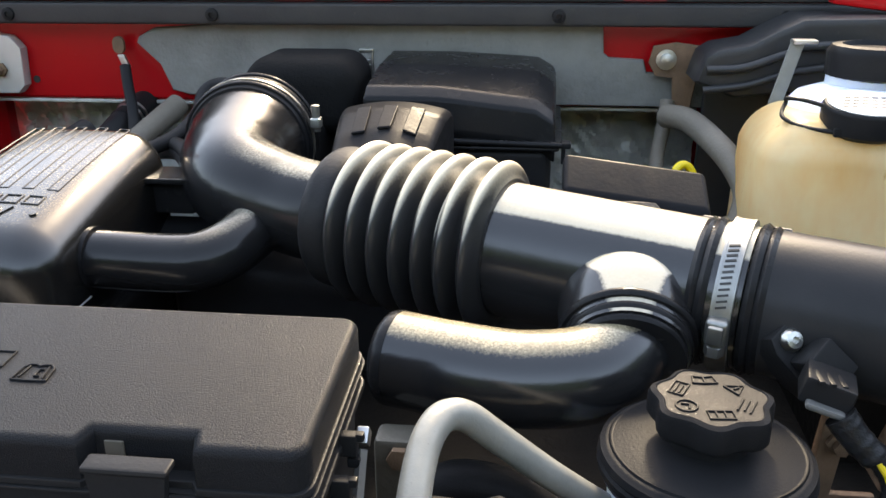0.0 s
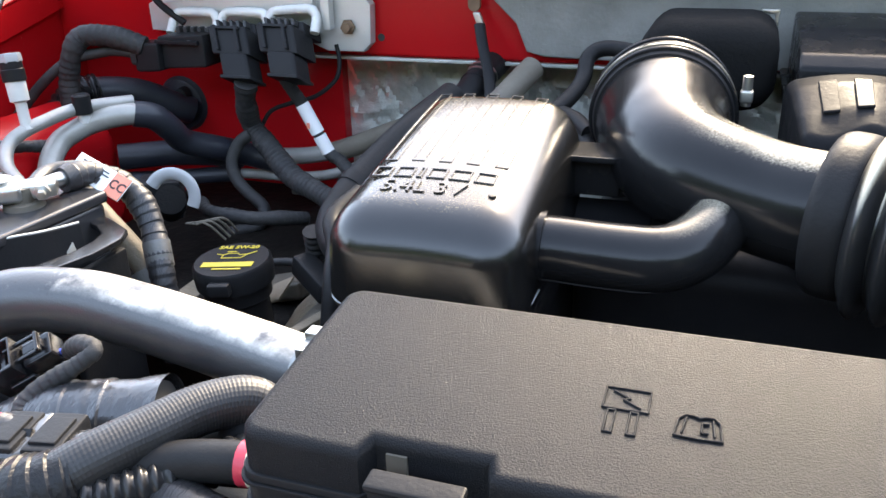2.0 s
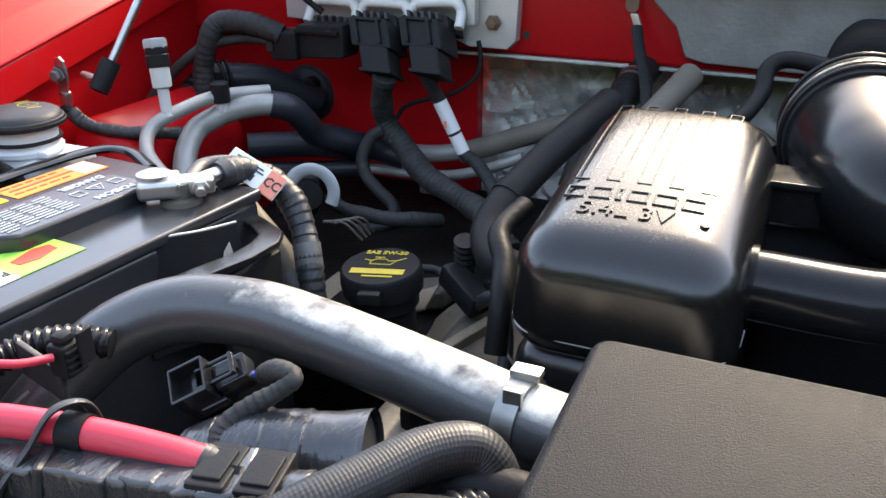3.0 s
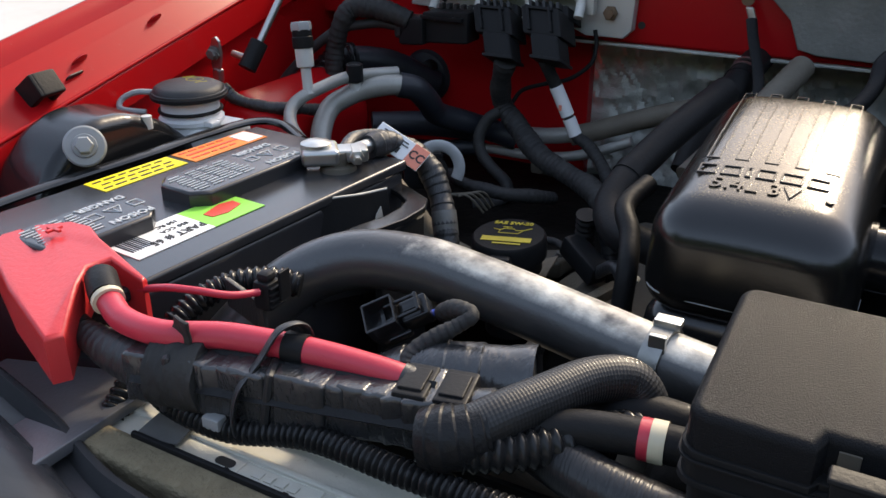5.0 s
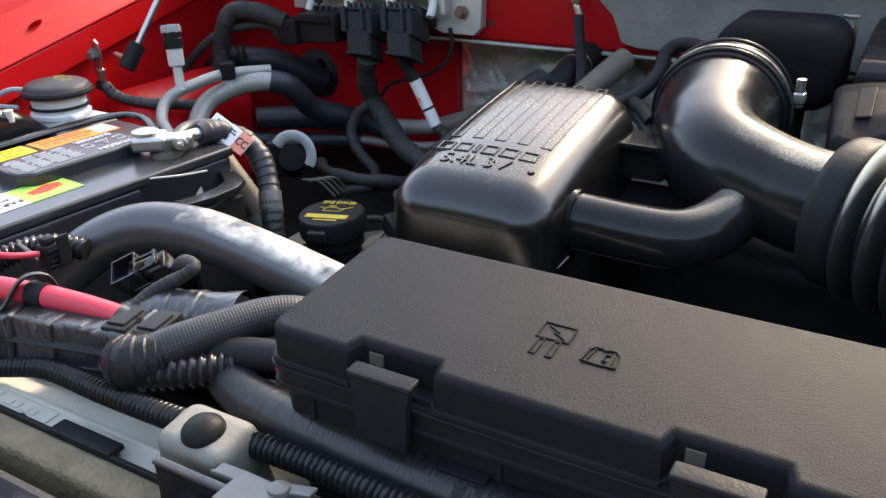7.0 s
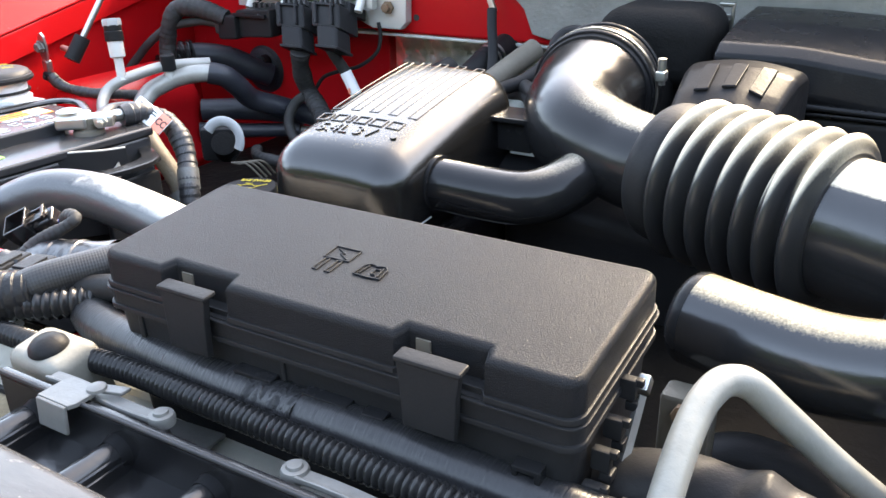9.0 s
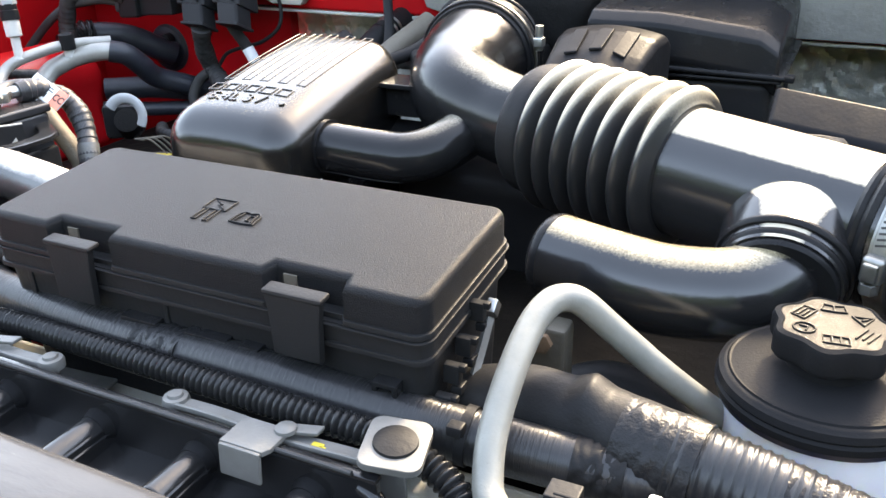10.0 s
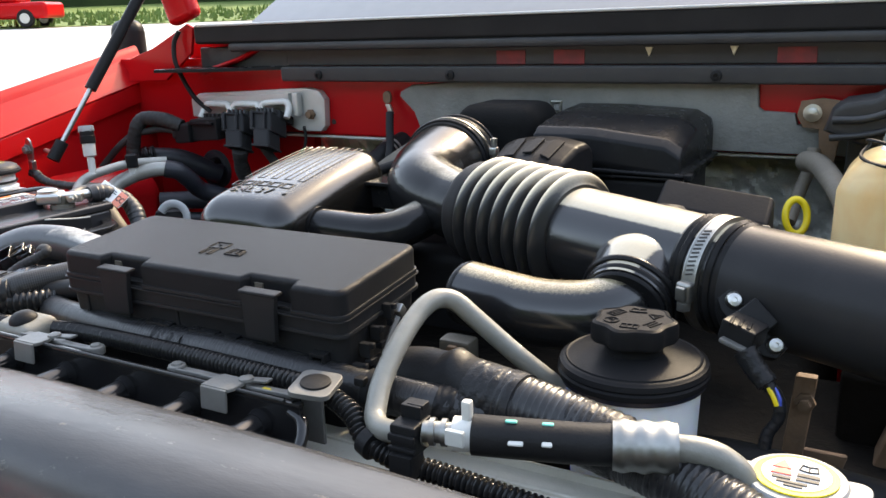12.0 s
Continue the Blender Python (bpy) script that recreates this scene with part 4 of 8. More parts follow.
for x in (-0.152, -0.130, -0.108):
    part("stripe", bend(join(box((x, 0.709, 1.2905), (0.0115, 0.040, 0.0022), 0.0008), box((x, 0.6915, 1.2850), (0.0115, 0.005, 0.0045), 0.001)), lambda x, y, z: mc_shape(x, y, z + 0.285 * (y - 0.709))), M_COILCOVER, mc)
rb = thing("relay_box", (0.078, 0.67, 1.15), "black rectangular relay box with a glossy lid", "relay box")
def rb_lean(x, y, z):
    return (x, y - 0.20 * (x - 0.075), z + 0.50 * (y - 0.685) * (z > 1.236) - 0.07 * (x - 0.075))
part("lid", bend(box((0.075, 0.685, 1.236), (0.114, 0.042, 0.024), 0.005, 3), rb_lean), M_COILCOVER, rb)
part("body", bend(box((0.075, 0.688, 1.185), (0.106, 0.040, 0.085), 0.004), rb_lean), M_PLASTIC, rb)
# ---- reservoirs ----
ps = thing("steering_reservoir", (0.088, 0.382, 1.06), "milky power steering reservoir with a black lobed cap", "fluid reservoir")
PX, PY = 0.087, 0.384
part("tank", lathe([(0.030, 1.06), (0.042, 1.07), (0.0450, 1.12), (0.0475, 1.178), (0.050, 1.187)], 48, pose(PX, PY, 0)), M_MILK, ps, "milky white tank")
pl_ = part("lid", lathe([(0.050, 1.184), (0.0530, 1.185), (0.0535, 1.189), (0.0522, 1.1905), (0.0530, 1.192), (0.0520, 1.1955), (0.0500, 1.1965), (0.0490, 1.1975), (0.030, 1.2005), (0.0205, 1.202), (0.0190, 1.213), (0, 1.213)], 56, pose(PX, PY, 0)), M_LIDCAP, ps, "black lid")
part("seal_ring", lathe([(0.0495, 1.180), (0.0512, 1.181), (0.0512, 1.184), (0.049, 1.185)], 56, pose(PX, PY, 0)), M_BLUEBLACK, pl_, "blue-black seal ring")
cap = part("cap", lathe([(0.022, 1.209), (0.0275, 1.2105), (0.0290, 1.213), (0.0290, 1.222), (0.0280, 1.2248), (0.0255, 1.226), (0.0248, 1.2254), (0, 1.2250)], 84, pose(PX, PY, 0, 0, 0, 8),
                        wob=lambda a, z: 1.0 + 0.065 * math.cos(7 * a)), M_LIDCAP, ps, "black lobed screw cap with raised symbols")
def mark_outlines():
    """Closed outlines and inner strokes of the cap's raised signs, each sign in its own small field."""
    ring_ = [(0.0052 * math.cos(math.pi * k / 6), 0.0052 * math.sin(math.pi * k / 6)) for k in range(13)]
    panel = [(-0.006, -0.0035), (0.006, -0.0035), (0.006, 0.0035), (-0.006, 0.0035), (-0.006, -0.0035)]
    return [[[(-0.005, -0.004), (0.005, -0.004), (0, 0.0045), (-0.005, -0.004)], [(0, -0.002), (0, 0.0015)]],
            [[(-0.006, -0.003), (-0.005, 0.0035), (0, 0.0025), (0.005, 0.0035), (0.006, -0.003), (0, -0.0035), (-0.006, -0.003)], [(0, -0.0035), (0, 0.0025)]],
            [panel, [(-0.0045, 0.0012), (0.0045, 0.0012)], [(-0.0045, -0.0012), (0.003, -0.0012)]],
            [ring_, [(-0.003, 0.001), (0, -0.002), (0.003, 0.001)]],
            [panel, [(-0.002, -0.0035), (-0.002, 0.0035)], [(0.002, -0.0035), (0.002, 0.0035)]],
            [[(-0.006, 0.003), (0.006, 0.003)], [(-0.005, 0.0), (0.005, 0.0)], [(-0.006, -0.003), (0.006, -0.003)]]]
for k, strokes in enumerate(mark_outlines()):
    a = 35 + 60 * k
    fld = pose(PX + 0.0165 * math.cos(radians(a)), PY + 0.0165 * math.sin(radians(a)), 1.2256, 0, 0, a - 90)
    for stroke in strokes:
        part("symbol", moved(tube([(x, y, 0) for x, y in stroke], 0.0006, 6, smooth=False), fld), M_LIDCAP, cap, "raised symbol")
part("lid_bead", lathe([(0.0482, 1.1972), (0.0474, 1.1988), (0.0462, 1.1980)], 56, pose(PX, PY, 0)), M_LIDCAP, pl_)

cb = thing("coolant_reservoir", (0.30, 0.70, 1.14), "yellowed translucent coolant bottle with a black cap", "coolant bottle")
def cb_shape(x, y, z):
    """Shoulders rounded off and leaning in, belly a little fuller low down."""
    t = max(0.0, (z - 1.245) / 0.055)
    return (0.31 + (x - 0.31) * (1 - 0.07 * t), 0.775 + (y - 0.775) * (1 - 0.10 * t), z - 0.05 * max(0.0, 0.21 - x) * (z > 1.26) - 0.10 * max(0.0, 0.735 - y) * (z > 1.27))
cbb = box((0.310, 0.775, 1.215), (0.260, 0.150, 0.150), 0.034, 8)
part("tank", bend(cbb, cb_shape), M_AMBER, cb, "yellowed milky tank with brown stains")
part("shoulder", lathe([(0.062, 1.272), (0.058, 1.286), (0.046, 1.300), (0.030, 1.306), (0, 1.307)], 36, pose(0.270, 0.800, 0)), M_MILK, cb, "cloudy grey upper shoulder")
part("neck", lathe([(0.034, 1.296), (0.033, 1.318), (0, 1.319)], 32, pose(0.285, 0.815, 0)), M_MILK, cb)
part("cap", lathe([(0.034, 1.312), (0.039, 1.314), (0.040, 1.334), (0.036, 1.340), (0.028, 1.341), (0.026, 1.337), (0, 1.337)], 60, pose(0.290, 0.815, 0), wob=lambda a, z: 1 + 0.014 * math.cos(30 * a)), M_PLASTIC, cb, "black ribbed cap")
FC = pose(0.262, 0.735, 1.2905, 8, 0, 0)
fcap = part("filler_cap", lathe([(0.030, -0.010), (0.0345, -0.006), (0.0350, 0.010), (0.033, 0.013), (0, 0.0135)], 44, FC), M_PLASTIC, cb, "black cap with a white label")
part("label_disc", lathe([(0.0315, 0.0134), (0.0315, 0.0144), (0, 0.0145)], 40, FC), M_LABELW, fcap, "white printed label")
part("label_print", bars([(-0.021 + 0.0072 * k + 0.0025 * r, -0.012 + 0.0075 * r, 0.0050, 0.0026) for r in range(4) for k in range(6)], FC @ Matrix.Translation((0, 0, 0.0147)), 0.0004), M_INK, fcap, "rows of dark print")
part("bracket", bend(box((0, 0, 0), (0.013, 0.003, 0.060), 0.001), lambda x, y, z: (0.226 + x + 0.28 * z, 0.850 + y + 0.15 * z, 1.310 + z)), M_PALEPIPE, cb, "bright metal bracket")
part("bracket_tab", box((0.239, 0.853, 1.338), (0.022, 0.014, 0.004), 0.001), M_STEEL, cb, "bright folded tab")
part("tether", tube([(0.236, 0.733, 1.2990), (0.214, 0.742, 1.3040), (0.204, 0.755, 1.3030), (0.206, 0.765, 1.298), (0.200, 0.748, 1.2890), (0.212, 0.727, 1.2850), (0.236, 0.715, 1.2830)], 0.0018, 8), M_PLASTIC, cb, "black cap tether")
part("tether_end", box((0.238, 0.714, 1.2835), (0.012, 0.005, 0.007), 0.0012), M_PLASTIC, cb)
single("fuse_box_stand", join(box((-0.228, 0.335, 1.02), (0.20, 0.05, 0.22), 0.006), box((-0.228, 0.345, 0.82), (0.12, 0.03, 0.22), 0.004)), M_PLASTIC, "black bracket under the fuse box", "bracket")

tb3 = part("intake_bracket", join(box((-0.312, 0.682, 1.228), (0.044, 0.034, 0.030), 0.003), box((-0.312, 0.675, 1.2445), (0.050, 0.040, 0.005), 0.0015)), M_SHINY, eng)
part("intake_web", bend(box((-0.300, 0.655, 1.178), (0.070, 0.060, 0.006), 0.002), lambda x, y, z: (x, y, z + 0.45 * (y - 0.63))), M_LIDCAP, eng)

# ---- front of the bay: radiator support, grille cover ----
rt = structure("radiator_top", box((-0.22, 0.261, 1.143), (0.96, 0.046, 0.014), 0.003), M_BEIGE, "dusty beige radiator top tank", "radiator")
part("ridge", box((-0.22, 0.262, 1.1505), (0.94, 0.004, 0.003), 0.0012), M_BEIGE, rt)
part("back_lip", box((-0.22, 0.283, 1.1505), (0.95, 0.003, 0.010), 0.001), M_BEIGE, rt)
part("slot", slab(rounded(0.013, 0.006, 0.0028), 1.1500, 1.1506, 0, m=Matrix.Translation((-0.608, 0.2525, 0))), M_INK, rt, "dark slot hole")
part("embossed_frame", lid_mark(closed([(-0.026, -0.006), (0.026, -0.006), (0.026, 0.006), (-0.026, 0.006)]), pose(-0.571, 0.2525, 1.1505)), M_BEIGE, rt)
part("embossed_bars", bars([(-0.014, 0, 0.006, 0.005), (-0.006, 0, 0.005, 0.005), (0.002, 0, 0.006, 0.005), (0.010, 0, 0.005, 0.005)], pose(-0.571, 0.2525, 1.1504), 0.0010), M_BEIGE, rt)
part("bent_ear", bend(box((-0.652, 0.252, 1.1545), (0.026, 0.022, 0.002), 0.0008), lambda x, y, z: (x, y + 0.3 * (x + 0.66), z + 0.25 * max(0, -0.66 - x) + 0.15 * (y - 0.25))), M_CORE, rt, "bent metal ear")
structure("radiator_core", box((-0.16, 0.264, 0.92), (1.06, 0.040, 0.43), 0.004), M_DARK, "dark radiator core below its top tank", "radiator core")
structure("foam_strip", bend(box((-0.36, 0.2265, 1.142), (0.70, 0.023, 0.026), 0.005, 3), lambda x, y, z: (x, y + 0.06 * max(0, -0.62 - x), z)), M_SEALFOAM, "dusty brown foam strip along the radiator", "foam seal")
structure("radiator_side", bend(box((-0.770, 0.235, 1.136), (0.170, 0.110, 0.008), 0.002), lambda x, y, z: (x, y, z + 0.02 * math.sin((x + 0.76) * 20))), M_GLOSSGREY, "dark sheet panel beside the radiator", "panel")
single("panel_hole", slab(rounded(0.018, 0.011, 0.005), 1.1385, 1.1395, 0, m=pose(-0.772, 0.274, 0.0022, 0, 0, 0)), M_INK, "dark oval hole in the side panel", "hole")
CREST = spline([(-0.90, 0.262, 1.166), (-0.775, 0.241, 1.160), (-0.705, 0.226, 1.158), (-0.667, 0.214, 1.158), (-0.637, 0.208, 1.157), (-0.568, 0.200, 1.161), (-0.45, 0.188, 1.178), (-0.33, 0.175, 1.196), (-0.15, 0.166, 1.204), (0.0, 0.158, 1.208), (0.25, 0.152, 1.206), (0.60, 0.150, 1.200)], 8)
def cover_section(p):
    """Back face, crest, groove towards the battery side, rounded top and front."""
    g = min(1.0, max(0.0, (-0.40 - p.x) / 0.12))
    prof = [(0.004, -0.070), (0.004, -0.020), (0.0035, -0.004), (0.001, -0.0008), (-0.003, 0.0), (-0.006 - 0.001 * g, 0.0006 - 0.013 * g), (-0.016, 0.0016 - 0.014 * g), (-0.021, 0.0022 - 0.004 * g),
            (-0.030, 0.003), (-0.045, 0.0035), (-0.058, 0.001), (-0.070, -0.006), (-0.079, -0.017), (-0.084, -0.032), (-0.085, -0.055), (-0.080, -0.085)]
    return [(p.x, p.y + dy, p.z + dz) for dy, dz in prof]
gc_ = bmesh.new()
rows_g = [[gc_.verts.new(q) for q in cover_section(p)] for p in CREST]
for a, b in zip(rows_g, rows_g[1:]):
    for k in range(len(a) - 1):
        gc_.faces.new((a[k], a[k + 1], b[k + 1], b[k]))
bmesh.ops.recalc_face_normals(gc_, faces=gc_.faces[:])
bmesh.ops.solidify(gc_, geom=gc_.faces[:], thickness=0.003)
structure("grille_cover", gc_, mat("worn_grille_cover_plastic", (0.036, 0.037, 0.0395), 0.27, second=(0.060, 0.060, 0.0625), vscale=9, stretch=(1, 3, 1), bump=0.0004, bscale=35, spec=0.16,
          dust=(0.16, 0.14, 0.11), dscale=26, damount=-0.06), "worn glossy black grille cover along the front", "grille cover", angle=60)
structure("bumper_front", box((-0.14, 0.10, 0.97), (1.60, 0.10, 0.24), 0.03, 3), M_PLASTIC, "black plastic behind the grille", "bumper")

shroud = thing("radiator_shroud", (-0.24, 0.22, 1.14), "black plastic radiator shroud with cross ribs", "shroud")
part("rail", join(box((-0.242, 0.2175, 1.173), (0.324, 0.004, 0.048), 0.001), box((-0.242, 0.218, 1.1965), (0.324, 0.006, 0.004), 0.0015)), M_GLOSS, shroud)
part("trough", bend(box((-0.242, 0.192, 1.168), (0.324, 0.050, 0.005), 0.001), lambda x, y, z: (x, y, z - 0.06 * (0.218 - y))), M_GLOSS, shroud)
part("end_wall", tube([(-0.090, 0.218, 1.190), (-0.080, 0.216, 1.186), (-0.075, 0.209, 1.178), (-0.074, 0.200, 1.170), (-0.070, 0.190, 1.160)], 0.0042, 12, 8), M_GLOSS, shroud)
part("ledge", bend(box((0.06, 0.205, 1.150), (0.27, 0.034, 0.005), 0.001), lambda x, y, z: (x, y, z - 0.03 * (x + 0.07))), M_PLASTIC, shroud)
for x in (-0.374, -0.309, -0.244, -0.179, -0.115):
    rib_ = join(box((x, 0.2000, 1.1720), (0.0160, 0.036, 0.0200), 0.0008, 1), box((x, 0.2000, 1.1772), (0.0178, 0.034, 0.0016), 0.0006, 1), lathe([(0.0068, -0.018), (0.0080, -0.0168), (0.0080, 0.017), (0.0074, 0.018)], 28, pose(x, 0.2000, 1.1785, 90, 0, 0)))
    part("rib", rib_, M_GLOSS, shroud)
    part("pocket_web", box((x + 0.032, 0.1990, 1.1655), (0.046, 0.0020, 0.0060), 0.0007), M_GLOSS, shroud)
    part("rib_root", lathe([(0.0108, -0.004), (0.0095, 0.0), (0.0084, 0.004)], 28, pose(x, 0.2140, 1.1785, 90, 0, 0)), M_LIDCAP, shroud)
part("rim_bead", tube([(-0.403, 0.2152, 1.1990), (-0.24, 0.2152, 1.1990), (-0.092, 0.2152, 1.1990)], 0.0013, 8, 2), M_DARKGREY, shroud, "grey bead along the rail rim")
part("left_rail", join(box((-0.548, 0.2405, 1.1545), (0.235, 0.0035, 0.007), 0.001), *[box((xx, 0.2435, 1.1525), (0.004, 0.005, 0.004), 0.0008) for xx in (-0.64, -0.60, -0.56, -0.52, -0.48)]), M_PLASTIC, shroud)
part("left_pad", box((-0.500, 0.2445, 1.1575), (0.052, 0.012, 0.004), 0.001), M_PLASTIC, shroud)

def rail_clip(x):
    c = thing("rail_clip", (x, 0.218, 1.19), "dull grey metal clip folded over the shroud rail", "clip", group="rail clips")
    part("saddle", slab([(-0.013, -0.010), (0.011, -0.010), (0.013, -0.006), (0.013, 0.006), (0.008, 0.010), (-0.010, 0.010), (-0.013, 0.006)], 1.1992, 1.2016, 0.0009, 2, Matrix.Translation((x, 0.2180, 0))), M_CORE, c)
    fl2 = box((x - 0.001, 0.2072, 1.1930), (0.023, 0.0022, 0.016), 0.001)
    part("flap", bend(fl2, lambda a, b, d: (a + 0.02 * (1.20 - d), b - 0.10 * (1.20 - d), d)), M_CORE, c, "folded front flap")
    part("rivet", lathe([(0.0055, 0), (0.0050, 0.0018), (0.0030, 0.0026), (0, 0.0027)], 18, pose(x + 0.011, 0.2265, 1.2012)), M_CORE, c)
    part("ear", bend(box((x + 0.018, 0.2290, 1.2005), (0.016, 0.007, 0.0022), 0.0008), lambda a, b, d: (a, b + 0.3 * (a - x - 0.012), d)), M_CORE, c)
    return c
rail_clip(-0.145)
rail_clip(-0.345)
def stay(x0, x1, dab):
    """A pressed strip with a rolled edge and a round knob at one end."""
    w = thing("stay_bracket", ((x0 + x1) / 2, 0.226, 1.17), "wavy dull grey pressed metal stay behind the shroud", "bracket", group="stays")
    xm, xl = (x0 + x1) / 2, abs(x1 - x0)
    def wave(x, y, z):
        return (x, y + 0.0009 * math.sin((x - x0) * 70), z)
    def strip(yy, zz, dy, dz, bev):
        b_ = box((xm, yy, zz), (xl, dy, dz), bev)
        bmesh.ops.subdivide_edges(b_, edges=[e for e in b_.edges if e.calc_length() > 0.03], cuts=10, use_grid_fill=True)
        return bend(b_, wave)
    part("strip", strip(0.2285, 1.1960, 0.0085, 0.0022, 0.0008), M_CORE, w)
    part("rolled_edge", strip(0.2247, 1.1968, 0.0022, 0.0034, 0.0010), M_CORE, w)
    part("skirt", strip(0.2325, 1.1915, 0.0020, 0.0090, 0.0008), M_CORE, w)
    part("knob", lathe([(0.0068, -0.004), (0.0070, 0.000), (0.0062, 0.0018), (0.0042, 0.0022), (0.0036, 0.0036), (0.0018, 0.0038), (0, 0.0034)], 22, pose(x0, 0.2295, 1.1970)), M_CORE, w)
    part("web", bend(box((xm + 0.01, 0.240, 1.172), (xl * 0.6, 0.003, 0.036), 0.001), lambda x, y, z: (x, y - 0.3 * (z - 1.172), z)), M_DARKGREY, w)
    if dab:
        part("yellow_dab", join(box((dab, 0.2275, 1.1974), (0.0060, 0.0030, 0.0006), 0.0002, 1), box((dab + 0.003, 0.2262, 1.1974), (0.0035, 0.0022, 0.0006), 0.0002, 1)), M_DULLYELLOW, w, "dab of yellow paint")
stay(-0.203, -0.095, -0.1175)
stay(-0.290, -0.375, 0)
bp = thing("bracket_plate", (-0.080, 0.233, 1.20), "grey metal mounting plate with a black rubber plug", "bracket")
bpm = pose(-0.0800, 0.2335, 1.2050, 4, 4, 14)
part("plate", slab(rounded(0.029, 0.033, 0.006), -0.002, 0.0015, 0.0008, m=bpm), M_CORE, bp)
part("plug", lathe([(0.0105, 0.001), (0.0100, 0.0028), (0.006, 0.0036), (0, 0.0038)], 28, bpm), M_RUBBER, bp)
part("leg", box((-0.086, 0.236, 1.182), (0.018, 0.003, 0.042), 0.001), M_CORE, bp)
db = thing("radiator_bracket", (-0.397, 0.246, 1.15), "cream grey metal radiator mount with a dark rubber dome", "bracket")
part("block", bend(box((-0.400, 0.246, 1.174), (0.048, 0.034, 0.054), 0.009, 4), lambda x, y, z: (x - 0.35 * max(0, 1.19 - z) * (x < -0.4), y - 0.22 * (z - 1.2), z - 0.15 * (0.25 - y))), M_MOUNT, db)
part("dome", lathe([(0.0118, 0.0), (0.0110, 0.003), (0.0080, 0.006), (0.004, 0.0075), (0, 0.0078)], 28, pose(-0.398, 0.244, 1.1995, 9, 0, 0)), M_RUBBER, db)
part("channel", bend(box((-0.345, 0.252, 1.160), (0.11, 0.026, 0.003), 0.001), lambda x, y, z: (x, y + 0.08 * (x + 0.345), z)), M_CORE, db)

# ---- hoses and conduits along the front ----
def hose(name, pts, r, material, label, category, n=18, res=8, step=None, group=""):
    return single(name, tube(pts, r, n, res, step), material, label, category, group)

cd = thing("conduit", (-0.3, 0.243, 1.18), "black corrugated wiring conduit along the radiator", "conduit")
part("ribbed_tube", tube([(-0.70, 0.285, 1.165), (-0.66, 0.262, 1.168), (-0.61, 0.258, 1.168), (-0.56, 0.266, 1.176), (-0.50, 0.262, 1.180), (-0.444, 0.259, 1.184), (-0.385, 0.258, 1.189),
                 (-0.340, 0.256, 1.193), (-0.28, 0.250, 1.197), (-0.21, 0.2465, 1.1985), (-0.15, 0.2445, 1.1985), (-0.105, 0.246, 1.1965), (-0.079, 0.247, 1.191), (-0.056, 0.240, 1.185),
                 (-0.040, 0.231, 1.176), (-0.014, 0.226, 1.170), (0.025, 0.228, 1.166), (0.075, 0.226, 1.163), (0.16, 0.222, 1.16)],
     ribbed(0.0054, 0.0022, 0.0040, 0.6), 16, 10, 0.00048), M_CONDUIT, cd)
part("tie_band", tube([(-0.040, 0.231, 1.176), (-0.032, 0.2285, 1.174)], 0.0102, 18, smooth=False), M_PLASTIC, cd)
def taped(name, pts, r, parent, mat_=None, pitch=0.0075, amp=0.00045):
    return part(name, tube(pts, wrapped(r, amp, pitch, len(pts)), 22, 10, 0.0011), mat_ or M_TAPE, parent)
thh = thing("taped_hose", (-0.15, 0.27, 1.17), "black tape-wrapped hose in front of the fuse box", "hose")
TH = [(-0.468, 0.340, 1.160), (-0.459, 0.324, 1.176), (-0.439, 0.303, 1.186), (-0.400, 0.286, 1.190), (-0.340, 0.276, 1.1925), (-0.26, 0.270, 1.194), (-0.178, 0.268, 1.195),
      (-0.115, 0.270, 1.191), (-0.06, 0.274, 1.187), (0.00, 0.279, 1.184), (0.05, 0.286, 1.180), (0.10, 0.284, 1.175), (0.15, 0.272, 1.170), (0.20, 0.245, 1.160), (0.24, 0.235, 1.150)]
taped("wrapped_hose", TH[:10], 0.0136, thh, M_HOSEWRAP, 0.0030, 0.00014)
taped("bare_hose", TH[9:], 0.0140, thh, M_HOSEWRAP, 0.0040, 0.00020)
def wad(a, b, r, seed, parent, mat_=None, label="crumpled wad of black tape", lump=0.0012):
    """Loose tape round a hose, creased and uneven."""
    a, b = Vector(a), Vector(b)
    bm = tube([a, a.lerp(b, 0.5), b], r, 40, 10, 0.0009)
    ax = (b - a).normalized()
    for v in bm.verts:
        rel = v.co - a
        d = rel - ax * rel.dot(ax)
        w = Vector((v.co.x * 210 + seed, v.co.y * 130, v.co.z * 130))
        v.co += d.normalized() * lump * (abs(noise.noise(w)) * 1.8 - 0.5 + 0.5 * noise.noise(w * 2.9))
    return part("tape_wad", bm, mat_ or M_TAPE2, parent, label, angle=50)
wad((-0.262, 0.2703, 1.1940), (-0.228, 0.2692, 1.1945), 0.0141, 3, thh)
wad((-0.300, 0.2730, 1.1932), (-0.282, 0.2715, 1.1935), 0.0138, 5, thh, lump=0.0006)
wad((-0.012, 0.2785, 1.1845), (0.012, 0.2805, 1.183), 0.0146, 8, thh, M_WRAP, "black tape end")
part("cable_tie", tube([(-0.066, 0.2735, 1.1875), (-0.061, 0.274, 1.187)], 0.0150, 24, smooth=False), M_PLASTIC, thh, "black cable tie")
part("tie_head", box((-0.064, 0.262, 1.199), (0.008, 0.007, 0.006), 0.0012), M_PLASTIC, thh)
slv = thing("tapered_hose", (0.0, 0.302, 1.17), "smooth black rubber hose with crumpled tape and spiral wrap", "hose")
